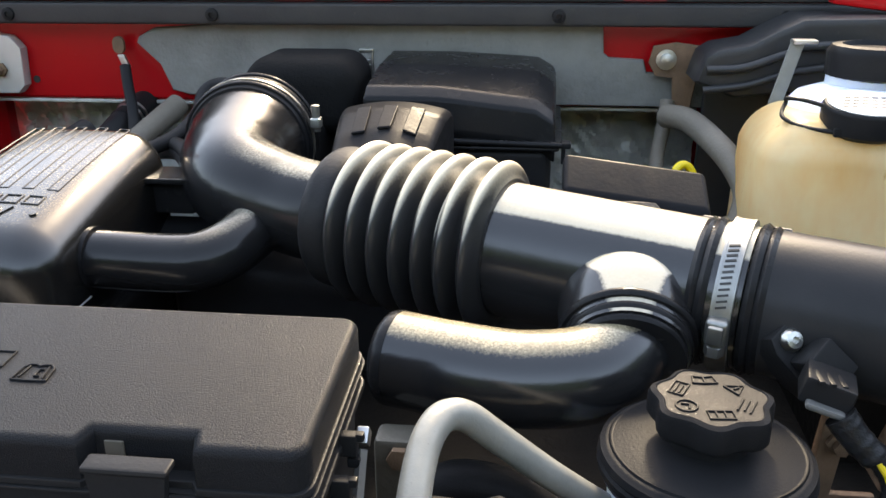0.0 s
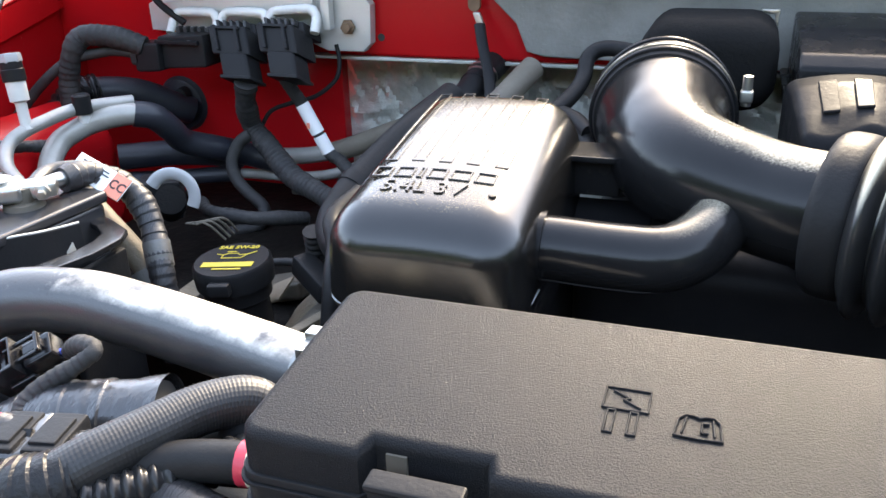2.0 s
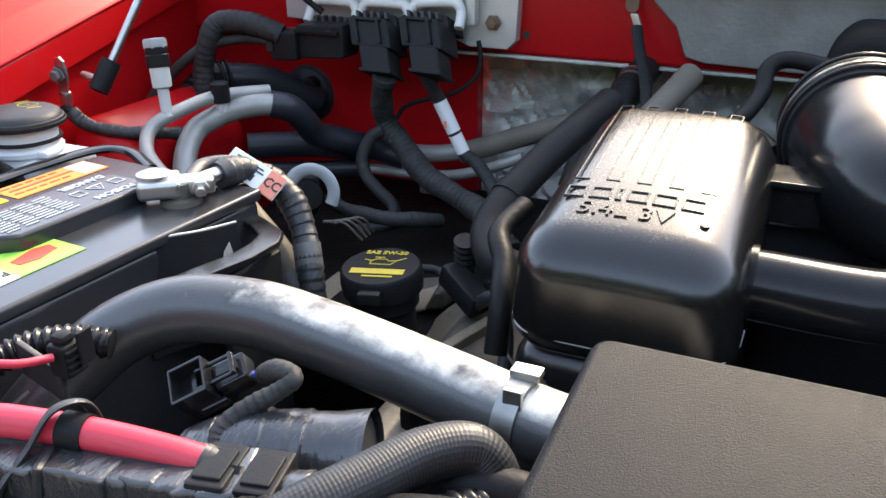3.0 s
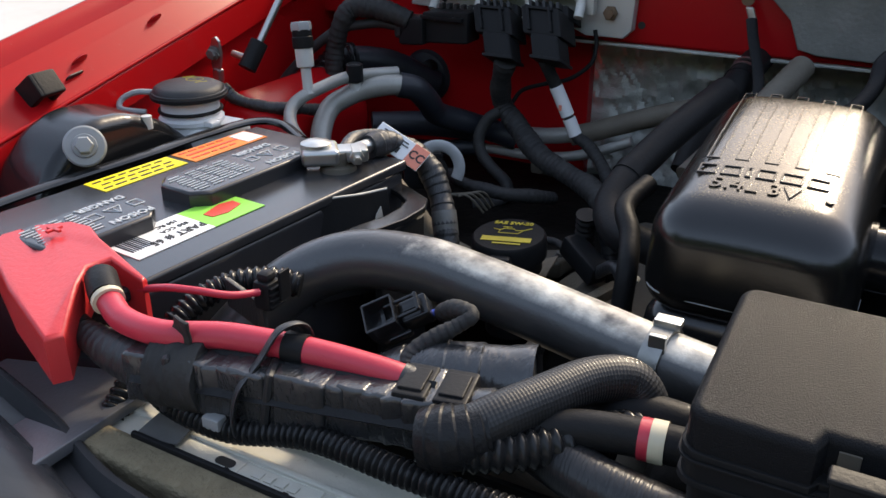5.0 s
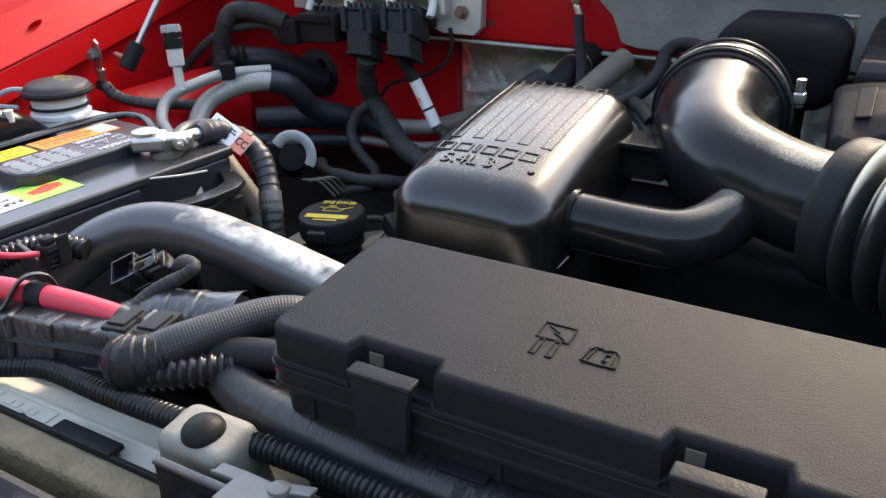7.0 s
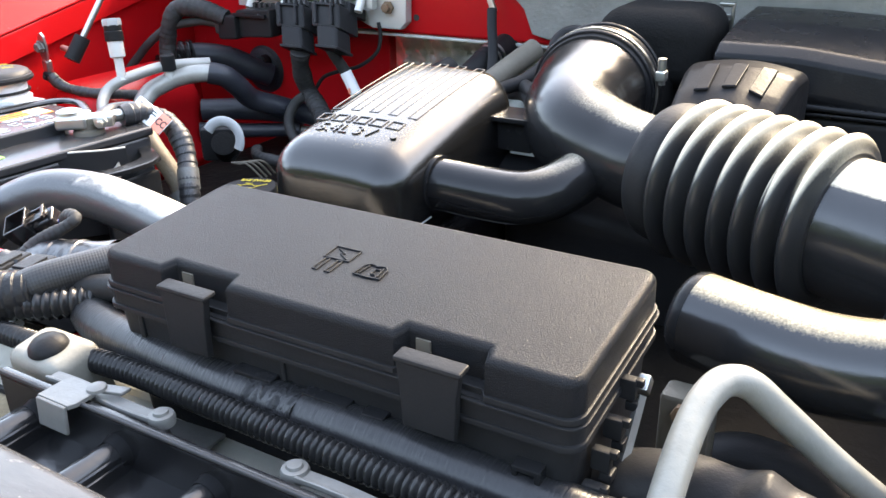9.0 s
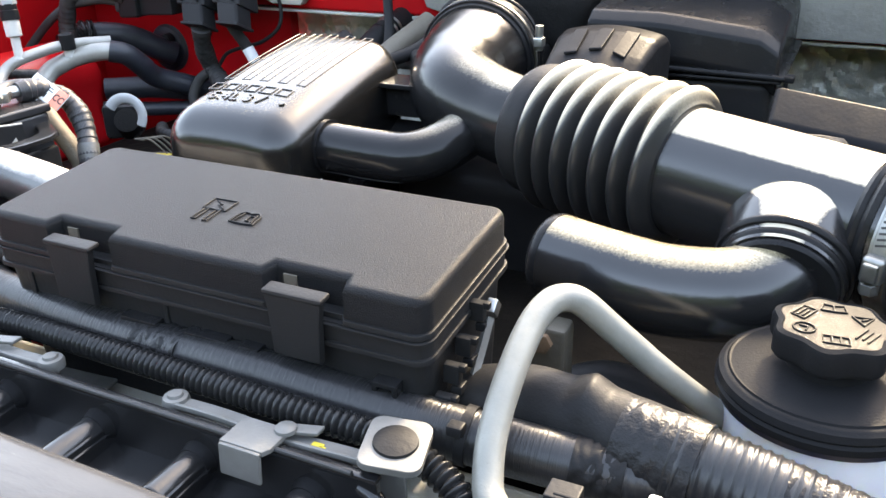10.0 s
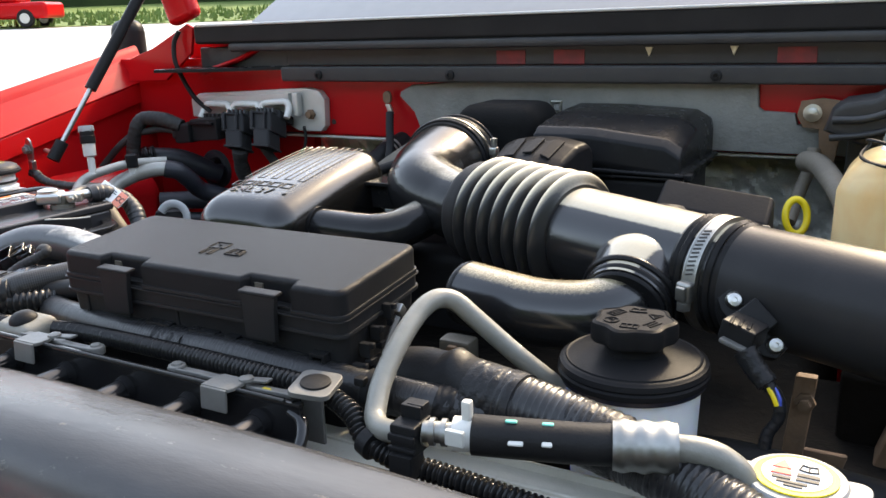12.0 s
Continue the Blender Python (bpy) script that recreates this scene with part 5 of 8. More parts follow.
slp = tube([(-0.078, 0.307, 1.176), (-0.055, 0.307, 1.186), (-0.020, 0.304, 1.1895), (0.008, 0.298, 1.190), (0.032, 0.293, 1.189)], lambda s, u: 0.0215 + 0.0006 * noise.noise(Vector((s * 60, 1, 0))), 40, 10, 0.0016)
bend(slp, lambda x, y, z: (x, y + 0.0012 * noise.noise(Vector((x * 60, y * 90, 2))), z + 0.0045 * max(0.0, 1 - abs(x + 0.012) / 0.010) * max(0.0, (z - 1.200) / 0.010)))
part("sleeve", slp, M_RUBBER, slv)
wad((0.006, 0.2965, 1.1895), (0.043, 0.2910, 1.1880), 0.0226, 7, slv, M_TAPE2, "crumpled black tape end", 0.0010)
part("spiral_wrap", tube([(0.03, 0.292, 1.189), (0.07, 0.288, 1.185), (0.105, 0.284, 1.180), (0.14, 0.276, 1.175), (0.18, 0.260, 1.168), (0.22, 0.245, 1.160)],
     lambda s, u: 0.0214 - 0.0050 * u + 0.0008 * (0.5 + 0.5 * math.cos(2 * math.pi * s / 0.0046)) ** 2, 28, 10, 0.0006), M_HOSEWRAP, slv, "spiral wound black wrap")
wad((0.076, 0.2875, 1.1842), (0.112, 0.2827, 1.1790), 0.0203, 21, slv, M_TAPE2, "crumpled black tape", 0.0008)
wad((0.128, 0.2795, 1.1770), (0.150, 0.2730, 1.1735), 0.0187, 33, slv, M_TAPE2, "crumpled black tape", 0.0008)
# coolant line with its crimped hose
ac = thing("refrigerant_line", (0.05, 0.24, 1.15), "pale metal refrigerant pipe with a crimped rubber hose", "pipe")
part("bent_pipe", tube([(0.065, 0.398, 1.135), (0.040, 0.375, 1.163), (0.012, 0.355, 1.194), (-0.014, 0.342, 1.222), (-0.028, 0.335, 1.237), (-0.036, 0.329, 1.2410), (-0.041, 0.320, 1.2405), (-0.0445, 0.306, 1.2345), (-0.0455, 0.283, 1.2215), (-0.0445, 0.259, 1.204),
                        (-0.0400, 0.243, 1.1910), (-0.0350, 0.236, 1.1870), (-0.0260, 0.231, 1.1860), (-0.010, 0.2275, 1.1885), (0.008, 0.2275, 1.1915)], 0.0071, 20, 8), M_PALEPIPE, ac)
part("connector", join(box((-0.002, 0.225, 1.191), (0.018, 0.022, 0.020), 0.002), box((-0.002, 0.231, 1.205), (0.014, 0.012, 0.009), 0.001), box((0.0, 0.228, 1.2085), (0.011, 0.002, 0.003), 0.0006), box((-0.002, 0.2135, 1.193), (0.0185, 0.003, 0.005), 0.001), box((-0.002, 0.2135, 1.186), (0.0185, 0.003, 0.003), 0.001), box((-0.002, 0.218, 1.175), (0.016, 0.016, 0.016), 0.001)), M_PLASTIC, ac, "black plastic pipe clip")
part("ferrule", join(tube([(0.008, 0.2235, 1.196), (0.028, 0.229, 1.196)], 0.0065, 18, smooth=False), tube([(0.012, 0.2245, 1.196), (0.015, 0.2255, 1.196)], 0.0085, 18, smooth=False),
                     tube([(0.019, 0.2265, 1.196), (0.022, 0.2275, 1.196)], 0.0085, 18, smooth=False)), M_CLAMP, ac, "aluminium ferrule")
jk = part("quick_clip", join(tube([(0.026, 0.2285, 1.196), (0.038, 0.232, 1.196)], 0.0105, 20, smooth=False), box((0.034, 0.231, 1.211), (0.006, 0.006, 0.014), 0.0015), box((0.031, 0.220, 1.198), (0.012, 0.004, 0.010), 0.001)), M_WHITEPL, ac, "white plastic quick coupling clip")
part("rubber_hose", tube([(0.037, 0.232, 1.196), (0.065, 0.2405, 1.1955), (0.095, 0.250, 1.195), (0.120, 0.259, 1.195)], 0.0122, 24), M_RUBBER, ac, "dark rubber hose with paint dabs")
part("crimp", tube([(0.114, 0.2565, 1.195), (0.122, 0.2593, 1.195), (0.130, 0.2622, 1.195), (0.138, 0.265, 1.195), (0.148, 0.2685, 1.195)], lambda s, u: 0.0142 + 0.0011 * (0.5 - 0.5 * math.cos(2 * math.pi * s / 0.0118)), 30, 10, 0.0008), M_CLAMP, ac, "crimped aluminium sleeve")
part("end_pipe", tube([(0.146, 0.268, 1.195), (0.160, 0.2725, 1.194), (0.173, 0.276, 1.189), (0.184, 0.279, 1.176), (0.188, 0.281, 1.145)], 0.0082, 20), M_PALEPIPE, ac)
for (x, y, z), mm, w in (((0.060, 0.236, 1.2075), M_TEAL, 0.007), ((0.080, 0.243, 1.2068), M_TEAL, 0.007), ((0.066, 0.2285, 1.1985), M_WHITEPL, 0.009), ((0.083, 0.234, 1.199), M_WHITEPL, 0.006)):
    part("paint_dab", box((x, y, z), (w, 0.0035, 0.0016), 0.0006, 1, Matrix.Rotation(radians(17), 4, "Z") @ Matrix.Rotation(radians(35 if mm is M_WHITEPL else 0), 4, "X")), mm, ac)

rc = thing("radiator_filler", (0.209, 0.288, 1.15), "grey radiator pressure cap with a yellow ringed warning label", "radiator cap")
RCM = pose(0.209, 0.290, 1.176)
part("cap", lathe([(0.026, -0.02), (0.028, -0.008), (0.0285, 0.002), (0.0265, 0.005), (0, 0.006)], 40, RCM), M_GREYCAP, rc)
for sx in (-1, 1):
    part("ear", slab(rounded(0.020, 0.026, 0.008), -0.010, 0.003, 0.002, m=RCM @ pose(sx * 0.029, 0, 0, 0, 0, 0)), M_GREYCAP, rc)
disc = part("label", lathe([(0.0225, 0.0055), (0.0225, 0.0066), (0, 0.0067)], 40, RCM), M_LABELY, rc, "yellow ring label")
part("label_face", lathe([(0.0182, 0.0060), (0.0182, 0.0072), (0, 0.0073)], 40, RCM), M_LABELW, disc, "white label face")
part("warning_triangle", slab([(-0.013, 0.003), (-0.003, 0.003), (-0.008, 0.0125)], 0.0072, 0.0080, 0, m=RCM), M_LABELR, disc, "red warning triangle")
part("burn_mark", slab([(-0.013, -0.004), (-0.002, -0.004), (-0.003, 0.001), (-0.006, 0.0025), (-0.011, 0.001)], 0.0072, 0.0080, 0, m=RCM), M_LABELR, disc, "red picture mark")
part("book_mark", lid_mark(closed([(0.001, 0.004), (0.002, 0.010), (0.006, 0.009), (0.010, 0.010), (0.011, 0.004), (0.006, 0.003)]) + [((0.006, 0.003), (0.006, 0.009))], RCM @ Matrix.Translation((0, 0, 0.0078))), M_INK, disc, "open book mark")
part("print", bars([(0.0065, -0.0015, 0.012, 0.0035), (0.0065, -0.0065, 0.012, 0.0030), (-0.0070, -0.0075, 0.010, 0.0028), (-0.001, -0.0115, 0.016, 0.0024), (0.0, -0.0150, 0.010, 0.0018)], RCM @ Matrix.Translation((0, 0, 0.0077))), M_INK, disc, "black print bars")

# air flow sensor lead
wl = thing("sensor_lead", (0.165, 0.42, 1.10), "black taped sensor wiring lead with a pale plug", "wiring")
part("plug", box((0.154, 0.424, 1.212), (0.026, 0.024, 0.016), 0.002, 2, Matrix.Rotation(radians(-15), 4, "Z") @ Matrix.Rotation(radians(14), 4, "Y")), M_PLASTIC, wl)
part("plug_ribs", join(*[box((0.147 + 0.006 * k, 0.4185 + 0.0005 * k, 1.2205 - 0.0014 * k), (0.003, 0.014, 0.003), 0.0006) for k in range(3)]), M_PLASTIC, wl)
part("plug_lock", box((0.150, 0.411, 1.206), (0.020, 0.007, 0.004), 0.0015, 2, Matrix.Rotation(radians(-12), 4, "Z") @ Matrix.Rotation(radians(14), 4, "Y")), M_CORE, wl, "pale plug lock")
part("boot", tube([(0.158, 0.411, 1.203), (0.166, 0.407, 1.193), (0.176, 0.403, 1.184)], lambda s, u: 0.0085 - 0.001 * u + 0.0012 * noise.noise(Vector((s * 260, 2, 2))), 18, 8, 0.001), M_TAPE2, wl, "crumpled taped boot")
part("lead", tube([(0.174, 0.404, 1.186), (0.184, 0.402, 1.172), (0.184, 0.400, 1.160), (0.178, 0.398, 1.148), (0.178, 0.394, 1.130), (0.182, 0.390, 1.110), (0.190, 0.38, 1.09)], wrapped(0.0042, 0.0005, 0.006), 14, 8, 0.0012), M_TAPE2, wl)
part("stripe_wire", tube([(0.1765, 0.4000, 1.183), (0.1805, 0.3980, 1.1775), (0.1830, 0.3970, 1.172)], 0.0018, 8), M_YELLOW, wl, "yellow wire")
part("blue_wire", tube([(0.1795, 0.4020, 1.184), (0.1840, 0.3990, 1.1775), (0.1850, 0.3982, 1.172)], 0.0014, 8), M_BLUE, wl, "blue wire")
# added block that hides the red firewall where only dark shade belongs
structure("shelf_east", box((0.52, 0.80, 1.065), (0.62, 0.46, 0.145), 0.012, 3), M_DARK, "added near-black shelf standing in for shade under the coolant bottle", "inner fender")
fb4 = thing("front_bracket", (0.20, 0.47, 1.00), "dusty tan metal brackets deep below the intake pipe", "bracket")
for (x, y, z), (w, d, h), lean in (((0.190, 0.500, 1.110), (0.016, 0.010, 0.090), 0.10), ((0.205, 0.505, 1.080), (0.034, 0.006, 0.020), 0.0), ((0.285, 0.520, 1.100), (0.018, 0.008, 0.080), -0.20), ((0.300, 0.515, 1.070), (0.030, 0.020, 0.006), 0.3)):
    part("leg", bend(box((x, y, z), (w, d, h), 0.002), lambda a, b, c: (a + lean * (c - z) + 0.004 * math.sin(c * 70), b, c)), M_RUST, fb4)
part("bolt", lathe([(0.008, 0), (0.008, 0.004), (0.005, 0.0045), (0.005, 0.010), (0, 0.011)], 6, pose(0.192, 0.494, 1.135, 90, 0, 0)), M_RUST, fb4, "rusty bolt")
hose("thin_line", [(0.330, 0.50, 1.145), (0.326, 0.498, 1.115), (0.330, 0.50, 1.08)], 0.0022, M_STEEL, "thin bright metal line", "pipe", 8)
hose("lower_hose", [(0.10, 0.42, 1.10), (0.16, 0.40, 1.115), (0.22, 0.38, 1.12), (0.30, 0.40, 1.10), (0.36, 0.45, 1.05)], 0.022, M_RUBBER, "dark rubber hose behind the steering reservoir", "hose", 22)
hose("steering_hose", [(0.06, 0.42, 1.03), (0.02, 0.46, 1.08), (-0.04, 0.47, 1.10), (-0.09, 0.46, 1.08)], 0.018, M_RUBBER, "dark hose under the intake stub", "hose", 20)
bk = thing("engine_stay", (-0.085, 0.41, 1.10), "dull cast engine bracket beside the fuse box", "bracket")
part("plate", box((-0.072, 0.415, 1.150), (0.030, 0.020, 0.050), 0.004), M_CAST, bk)
part("bolt", lathe([(0.007, 0), (0.007, 0.004), (0, 0.005)], 6, pose(-0.072, 0.405, 1.165, 90, 0, 0)), M_RUST, bk)

# ---- battery and its cables ----
BM = pose(-0.803, 0.450, 1.015, 0, 0, -4.5)
bat = thing("battery", (-0.803, 0.450, 1.015), "black car battery with yellow, orange and green labels", "battery")
part("case", moved(box((0, 0, 0.092), (0.182, 0.298, 0.184), 0.006, 3), BM), M_BATT, bat)
BT = BM @ Matrix.Translation((0, 0, 0.1925))
part("top", moved(box((0, 0, -0.005), (0.186, 0.302, 0.010), 0.003, 3), BT), M_BATT, bat)
def octagon(w, l, c=0.012):
    return [(w / 2 - c, l / 2), (-w / 2 + c, l / 2), (-w / 2, l / 2 - c), (-w / 2, -l / 2 + c), (-w / 2 + c, -l / 2), (w / 2 - c, -l / 2), (w / 2, -l / 2 + c), (w / 2, l / 2 - c)]
def vent_cap(y, l):
    m = BT @ pose(0.006, y, 0)
    v = part("vent_cap", slab(octagon(0.056, l), 0.0, 0.0125, 0.003, 3, m), M_BATT, bat, "raised black vent cap strip")
    up_ = m @ Matrix.Translation((0, 0, 0.0128)) @ pose(0, 0, 0, 0, 0, -90)
    part("word", letters("DANGER", 0.0098, 0.0008, up_ @ pose(-l * 0.27, -0.0185, 0), 0.0002), M_PALEINK, v, "pale embossed word")
    part("word", letters("POISON", 0.0098, 0.0008, up_ @ pose(-l * 0.27, 0.0175, 0), 0.0002), M_PALEINK, v, "pale embossed word")
    rng_p = random.Random(int(l * 1000))
    part("small_print", bars([(l * (x + rng_p.uniform(-0.012, 0.012)), yy, l * rng_p.uniform(0.07, 0.12), 0.0013) for x in (0.03, 0.15, 0.27, 0.39) for yy in (-0.018, -0.0135, -0.009, -0.0045, 0.0, 0.0045, 0.009, 0.0135, 0.018)], up_, 0.0008), M_PALEINK, v, "rows of fine embossed print")
    part("warning_sign", lid_mark(closed([(-0.007, -0.005), (0.007, -0.005), (0, 0.007)]) + [((0, -0.002), (0, 0.003))] + closed([(0.013, -0.005), (0.022, -0.005), (0.022, 0.005), (0.013, 0.005)]) + closed([(-0.022, -0.005), (-0.013, -0.005), (-0.013, 0.005), (-0.022, 0.005)]), up_ @ pose(-l * 0.27, -0.001, 0)), M_PALEINK, v, "embossed warning signs")
vent_cap(0.032, 0.130)
vent_cap(-0.110, 0.090)
def label_strip(name, x0, x1, y0, y1, material, z=0.0004):
    return part(name, moved(box(((x0 + x1) / 2, (y0 + y1) / 2, z), (x1 - x0, y1 - y0, 0.0006), 0), BT), material, bat, name.replace("_", " "))
yl = label_strip("yellow_label", -0.089, -0.060, -0.048, 0.036, M_LABELY)
ol = label_strip("orange_label", -0.089, -0.057, 0.042, 0.130, M_LABELO)
wl2 = label_strip("white_label", 0.024, 0.066, -0.115, -0.048, M_LABELW)
gl = label_strip("green_label", 0.024, 0.066, -0.048, 0.002, M_LABELG)
part("print", bars([(xx, -0.040 + 0.0125 * k + off, 0.0020, wd) for xx, off in ((-0.083, 0.0), (-0.0745, 0.003), (-0.066, -0.001)) for k, wd in ((0, 0.008), (1, 0.0105), (2, 0.007), (3, 0.0105), (4, 0.009), (5, 0.008))], BT @ Matrix.Translation((0, 0, 0.0009))), M_INK, yl, "rows of print")
part("print", bars([(xx, 0.050 + 0.011 * k, hh, wd) for xx, hh in ((-0.0835, 0.0022), (-0.066, 0.0022)) for k, wd in ((0, 0.008), (1, 0.009), (2, 0.006), (3, 0.009), (4, 0.007))] + [(-0.0750, 0.078, 0.0026, 0.060)], BT @ Matrix.Translation((0, 0, 0.0009))), M_LABELR, ol, "rows of print")
part("pale_end", moved(box((-0.073, 0.118, 0.0009), (0.026, 0.020, 0.0005), 0), BT), M_LABELW, ol, "pale end of the label")
TXT = BT @ Matrix.Translation((0.054, -0.072, 0.0010)) @ pose(0, 0, 0, 0, 0, -90)
part("part_text", letters("PART # 65", 0.0105, 0.0004, TXT, 0.0002), M_INK, wl2, "black printed part line")
part("rating_text", letters("850 CCA", 0.0062, 0.0004, BT @ Matrix.Translation((0.043, -0.066, 0.0010)) @ pose(0, 0, 0, 0, 0, -90)), M_INK, wl2, "black printed rating")
part("reserve_text", letters("150 RC", 0.0062, 0.0004, BT @ Matrix.Translation((0.034, -0.066, 0.0010)) @ pose(0, 0, 0, 0, 0, -90)), M_INK, wl2, "black printed rating")
part("barcode", bars([(0.043, -0.110 + 0.0022 * k, 0.022, 0.0006 + 0.0006 * (k % 3 == 0)) for k in range(9)], BT @ Matrix.Translation((0, 0, 0.0009))), M_INK, wl2, "bar code")
part("emblem", slab([(-0.016, -0.006), (-0.004, -0.009), (0.016, -0.003), (0.015, 0.006), (0.002, 0.009), (-0.015, 0.004)], 0.0007, 0.0012, 0, m=BT @ pose(0.045, -0.022, 0, 0, 0, -90)), M_LABELR, gl, "plain red emblem")
part("post", lathe([(0.016, 0), (0.015, 0.004), (0.010, 0.005), (0.009, 0.016), (0, 0.016)], 24, BT @ pose(0.058, 0.098, 0)), M_CAST, bat, "lead battery post")
tc_ = thing("terminal_clamp", (-0.75, 0.54, 1.21), "bright lead battery terminal clamp with a bolt", "battery clamp")
TM = pose(-0.752, 0.538, 1.2165, 0, 0, 40)
part("clamp", moved(join(box((0, 0, 0.004), (0.032, 0.034, 0.014), 0.004, 3), box((0.026, 0.000, 0.003), (0.030, 0.022, 0.012), 0.003), lathe([(0.013, 0.01), (0.013, 0.014), (0.008, 0.016), (0, 0.0165)], 24, pose(-0.003, 0, 0))), TM), M_STEEL, tc_)
part("bolt", lathe([(0.0065, -0.018), (0.0065, 0.004), (0.0035, 0.005), (0.0035, 0.012), (0, 0.0125)], 6, TM @ pose(0.030, -0.014, 0.004, 90, 0, 0)), M_STEEL, tc_)
part("lug", tube([(-0.738, 0.556, 1.217), (-0.732, 0.572, 1.219), (-0.728, 0.588, 1.219)], 0.0065, 14), M_STEEL, tc_)
gc = thing("ground_cable", (-0.70, 0.60, 1.12), "black taped battery ground cable with a printed tag", "cable")
part("sheath", tube([(-0.730, 0.580, 1.218), (-0.724, 0.602, 1.217), (-0.708, 0.618, 1.206), (-0.690, 0.618, 1.192), (-0.676, 0.612, 1.172), (-0.664, 0.600, 1.150), (-0.655, 0.590, 1.120), (-0.650, 0.585, 1.06)],
                    wrapped(0.0105, 0.0010, 0.009), 18, 8, 0.0013), M_TAPE, gc)
part("fork", tube([(-0.742, 0.560, 1.219), (-0.748, 0.585, 1.222), (-0.735, 0.606, 1.220), (-0.722, 0.612, 1.212)], 0.0065, 12), M_TAPE, gc)
part("grey_band", tube([(-0.668, 0.6045, 1.160), (-0.664, 0.600, 1.150), (-0.661, 0.597, 1.140)], 0.0116, 18), M_CORE, gc, "pale grey band")
tx = Vector((0.055, -0.010, -0.018)).normalized()
tn = (Vector((0.38, -0.72, 0.60)) - tx * Vector((0.38, -0.72, 0.60)).dot(tx)).normalized()
tag_m = Matrix.Translation((-0.713, 0.603, 1.2150)) @ Matrix((tx, tn.cross(tx), tn)).transposed().to_4x4()
tg = part("tag", moved(box((0, 0, 0), (0.060, 0.021, 0.0012), 0.0004, 1), tag_m), M_LABELW, gc, "white printed tag")
part("tag_end", moved(box((0.0215, 0, 0.0012), (0.0170, 0.021, 0.0008), 0.0003, 1), tag_m), M_PINK, tg, "salmon tag end")
part("tag_text", letters("CC", 0.0115, 0.0004, tag_m @ pose(0.0215, 0, 0.0018), 0.0002), M_INK, tg, "black letters")
part("tag_print", bars([(-0.008, 0.006, 0.030, 0.0012), (-0.008, 0.0028, 0.034, 0.0012), (-0.010, -0.004, 0.026, 0.006)], tag_m @ Matrix.Translation((0, 0, 0.001)), 0.0004), M_INK, tg, "fine print")
fl = thing("insulator_flap", (-0.70, 0.505, 1.12), "black battery insulator flap with a torn pale edge", "heat insulator")
FX = lambda x, y, z: (x + 0.33 * (y - 0.505) + 0.12 * (1.2 - z) + 0.0020 * math.sin(y * 90), y, z - 0.06 * (y - 0.505) + 0.002 * math.sin(y * 55))
fb_ = box((-0.7035, 0.505, 1.158), (0.0025, 0.085, 0.086), 0.0008)
bmesh.ops.subdivide_edges(fb_, edges=fb_.edges[:], cuts=6, use_grid_fill=True)
part("flap", bend(fb_, FX), M_PLASTIC, fl)
part("pale_edge", tube([FX(-0.7035, 0.4625 + 0.017 * k, 1.2015) for k in range(6)], 0.0010, 8, 4), M_GREYLEVER, fl, "pale frayed edge")
part("fleck", bend(slab([(-0.006, -0.005), (0.002, -0.008), (0.007, -0.002), (0.004, 0.009), (-0.003, 0.004)], 0, 0.0008, 0), lambda x, y, z: (-0.6905 + z, 0.532 + x, 1.176 + y)), M_ALU, fl, "bare metal fleck")
tr_ = thing("battery_tray_arm", (-0.66, 0.55, 1.15), "flat black bent battery tray arm", "bracket")
part("arm", slab([(-0.672, 0.455), (-0.664, 0.487), (-0.655, 0.518), (-0.654, 0.548), (-0.662, 0.566), (-0.69, 0.582), (-0.735, 0.602), (-0.735, 0.585), (-0.692, 0.566), (-0.676, 0.553), (-0.672, 0.537), (-0.673, 0.515), (-0.682, 0.487), (-0.690, 0.455)], 1.1825, 1.1875, 0.0015), M_GLOSS, tr_)
part("post", box((-0.668, 0.53, 1.10), (0.008, 0.07, 0.145), 0.003), M_PLASTIC, tr_)

# red terminal boot and positive cable
boot = thing("terminal_boot", (-0.745, 0.27, 1.18), "red plastic cover over the positive battery terminal", "terminal cover")
bt = slab([(-0.845, 0.300), (-0.835, 0.318), (-0.805, 0.328), (-0.782, 0.325), (-0.762, 0.315), (-0.738, 0.3075), (-0.710, 0.304), (-0.709, 0.2995), (-0.734, 0.299), (-0.737, 0.284), (-0.727, 0.268), (-0.708, 0.240), (-0.714, 0.231), (-0.760, 0.245), (-0.820, 0.275)], 1.188, 1.218, 0.007, 4)
part("cover", bend(bt, lambda x, y, z: (x, y, z + 0.010 * math.sin((x + 0.84) * 22) - 0.30 * max(0, 0.262 - y) - 0.20 * max(0, x + 0.735))), M_REDCAP, boot)
part("plus_mark", join(box((-0.800, 0.310, 1.2265), (0.012, 0.003, 0.002), 0.0006), box((-0.800, 0.310, 1.2265), (0.003, 0.012, 0.002), 0.0006)), M_REDCAP, boot)
part("collar", tube([(-0.737, 0.266, 1.196), (-0.730, 0.2645, 1.195), (-0.723, 0.263, 1.194)], 0.0088, 18), M_PLASTIC, boot, "black collar")
rcab = thing("positive_cable", (-0.60, 0.28, 1.20), "thick red battery cable along the harness", "cable")
part("sheath", tube([(-0.716, 0.276, 1.219), (-0.703, 0.270, 1.216), (-0.684, 0.263, 1.213), (-0.654, 0.263, 1.213), (-0.620, 0.277, 1.214), (-0.577, 0.287, 1.213), (-0.545, 0.294, 1.210), (-0.519, 0.299, 1.206), (-0.497, 0.305, 1.198)],
                    lambda s, u: 0.0076 - 0.0010 * max(0, u - 0.7), 20, 10), M_REDCABLE, rcab)
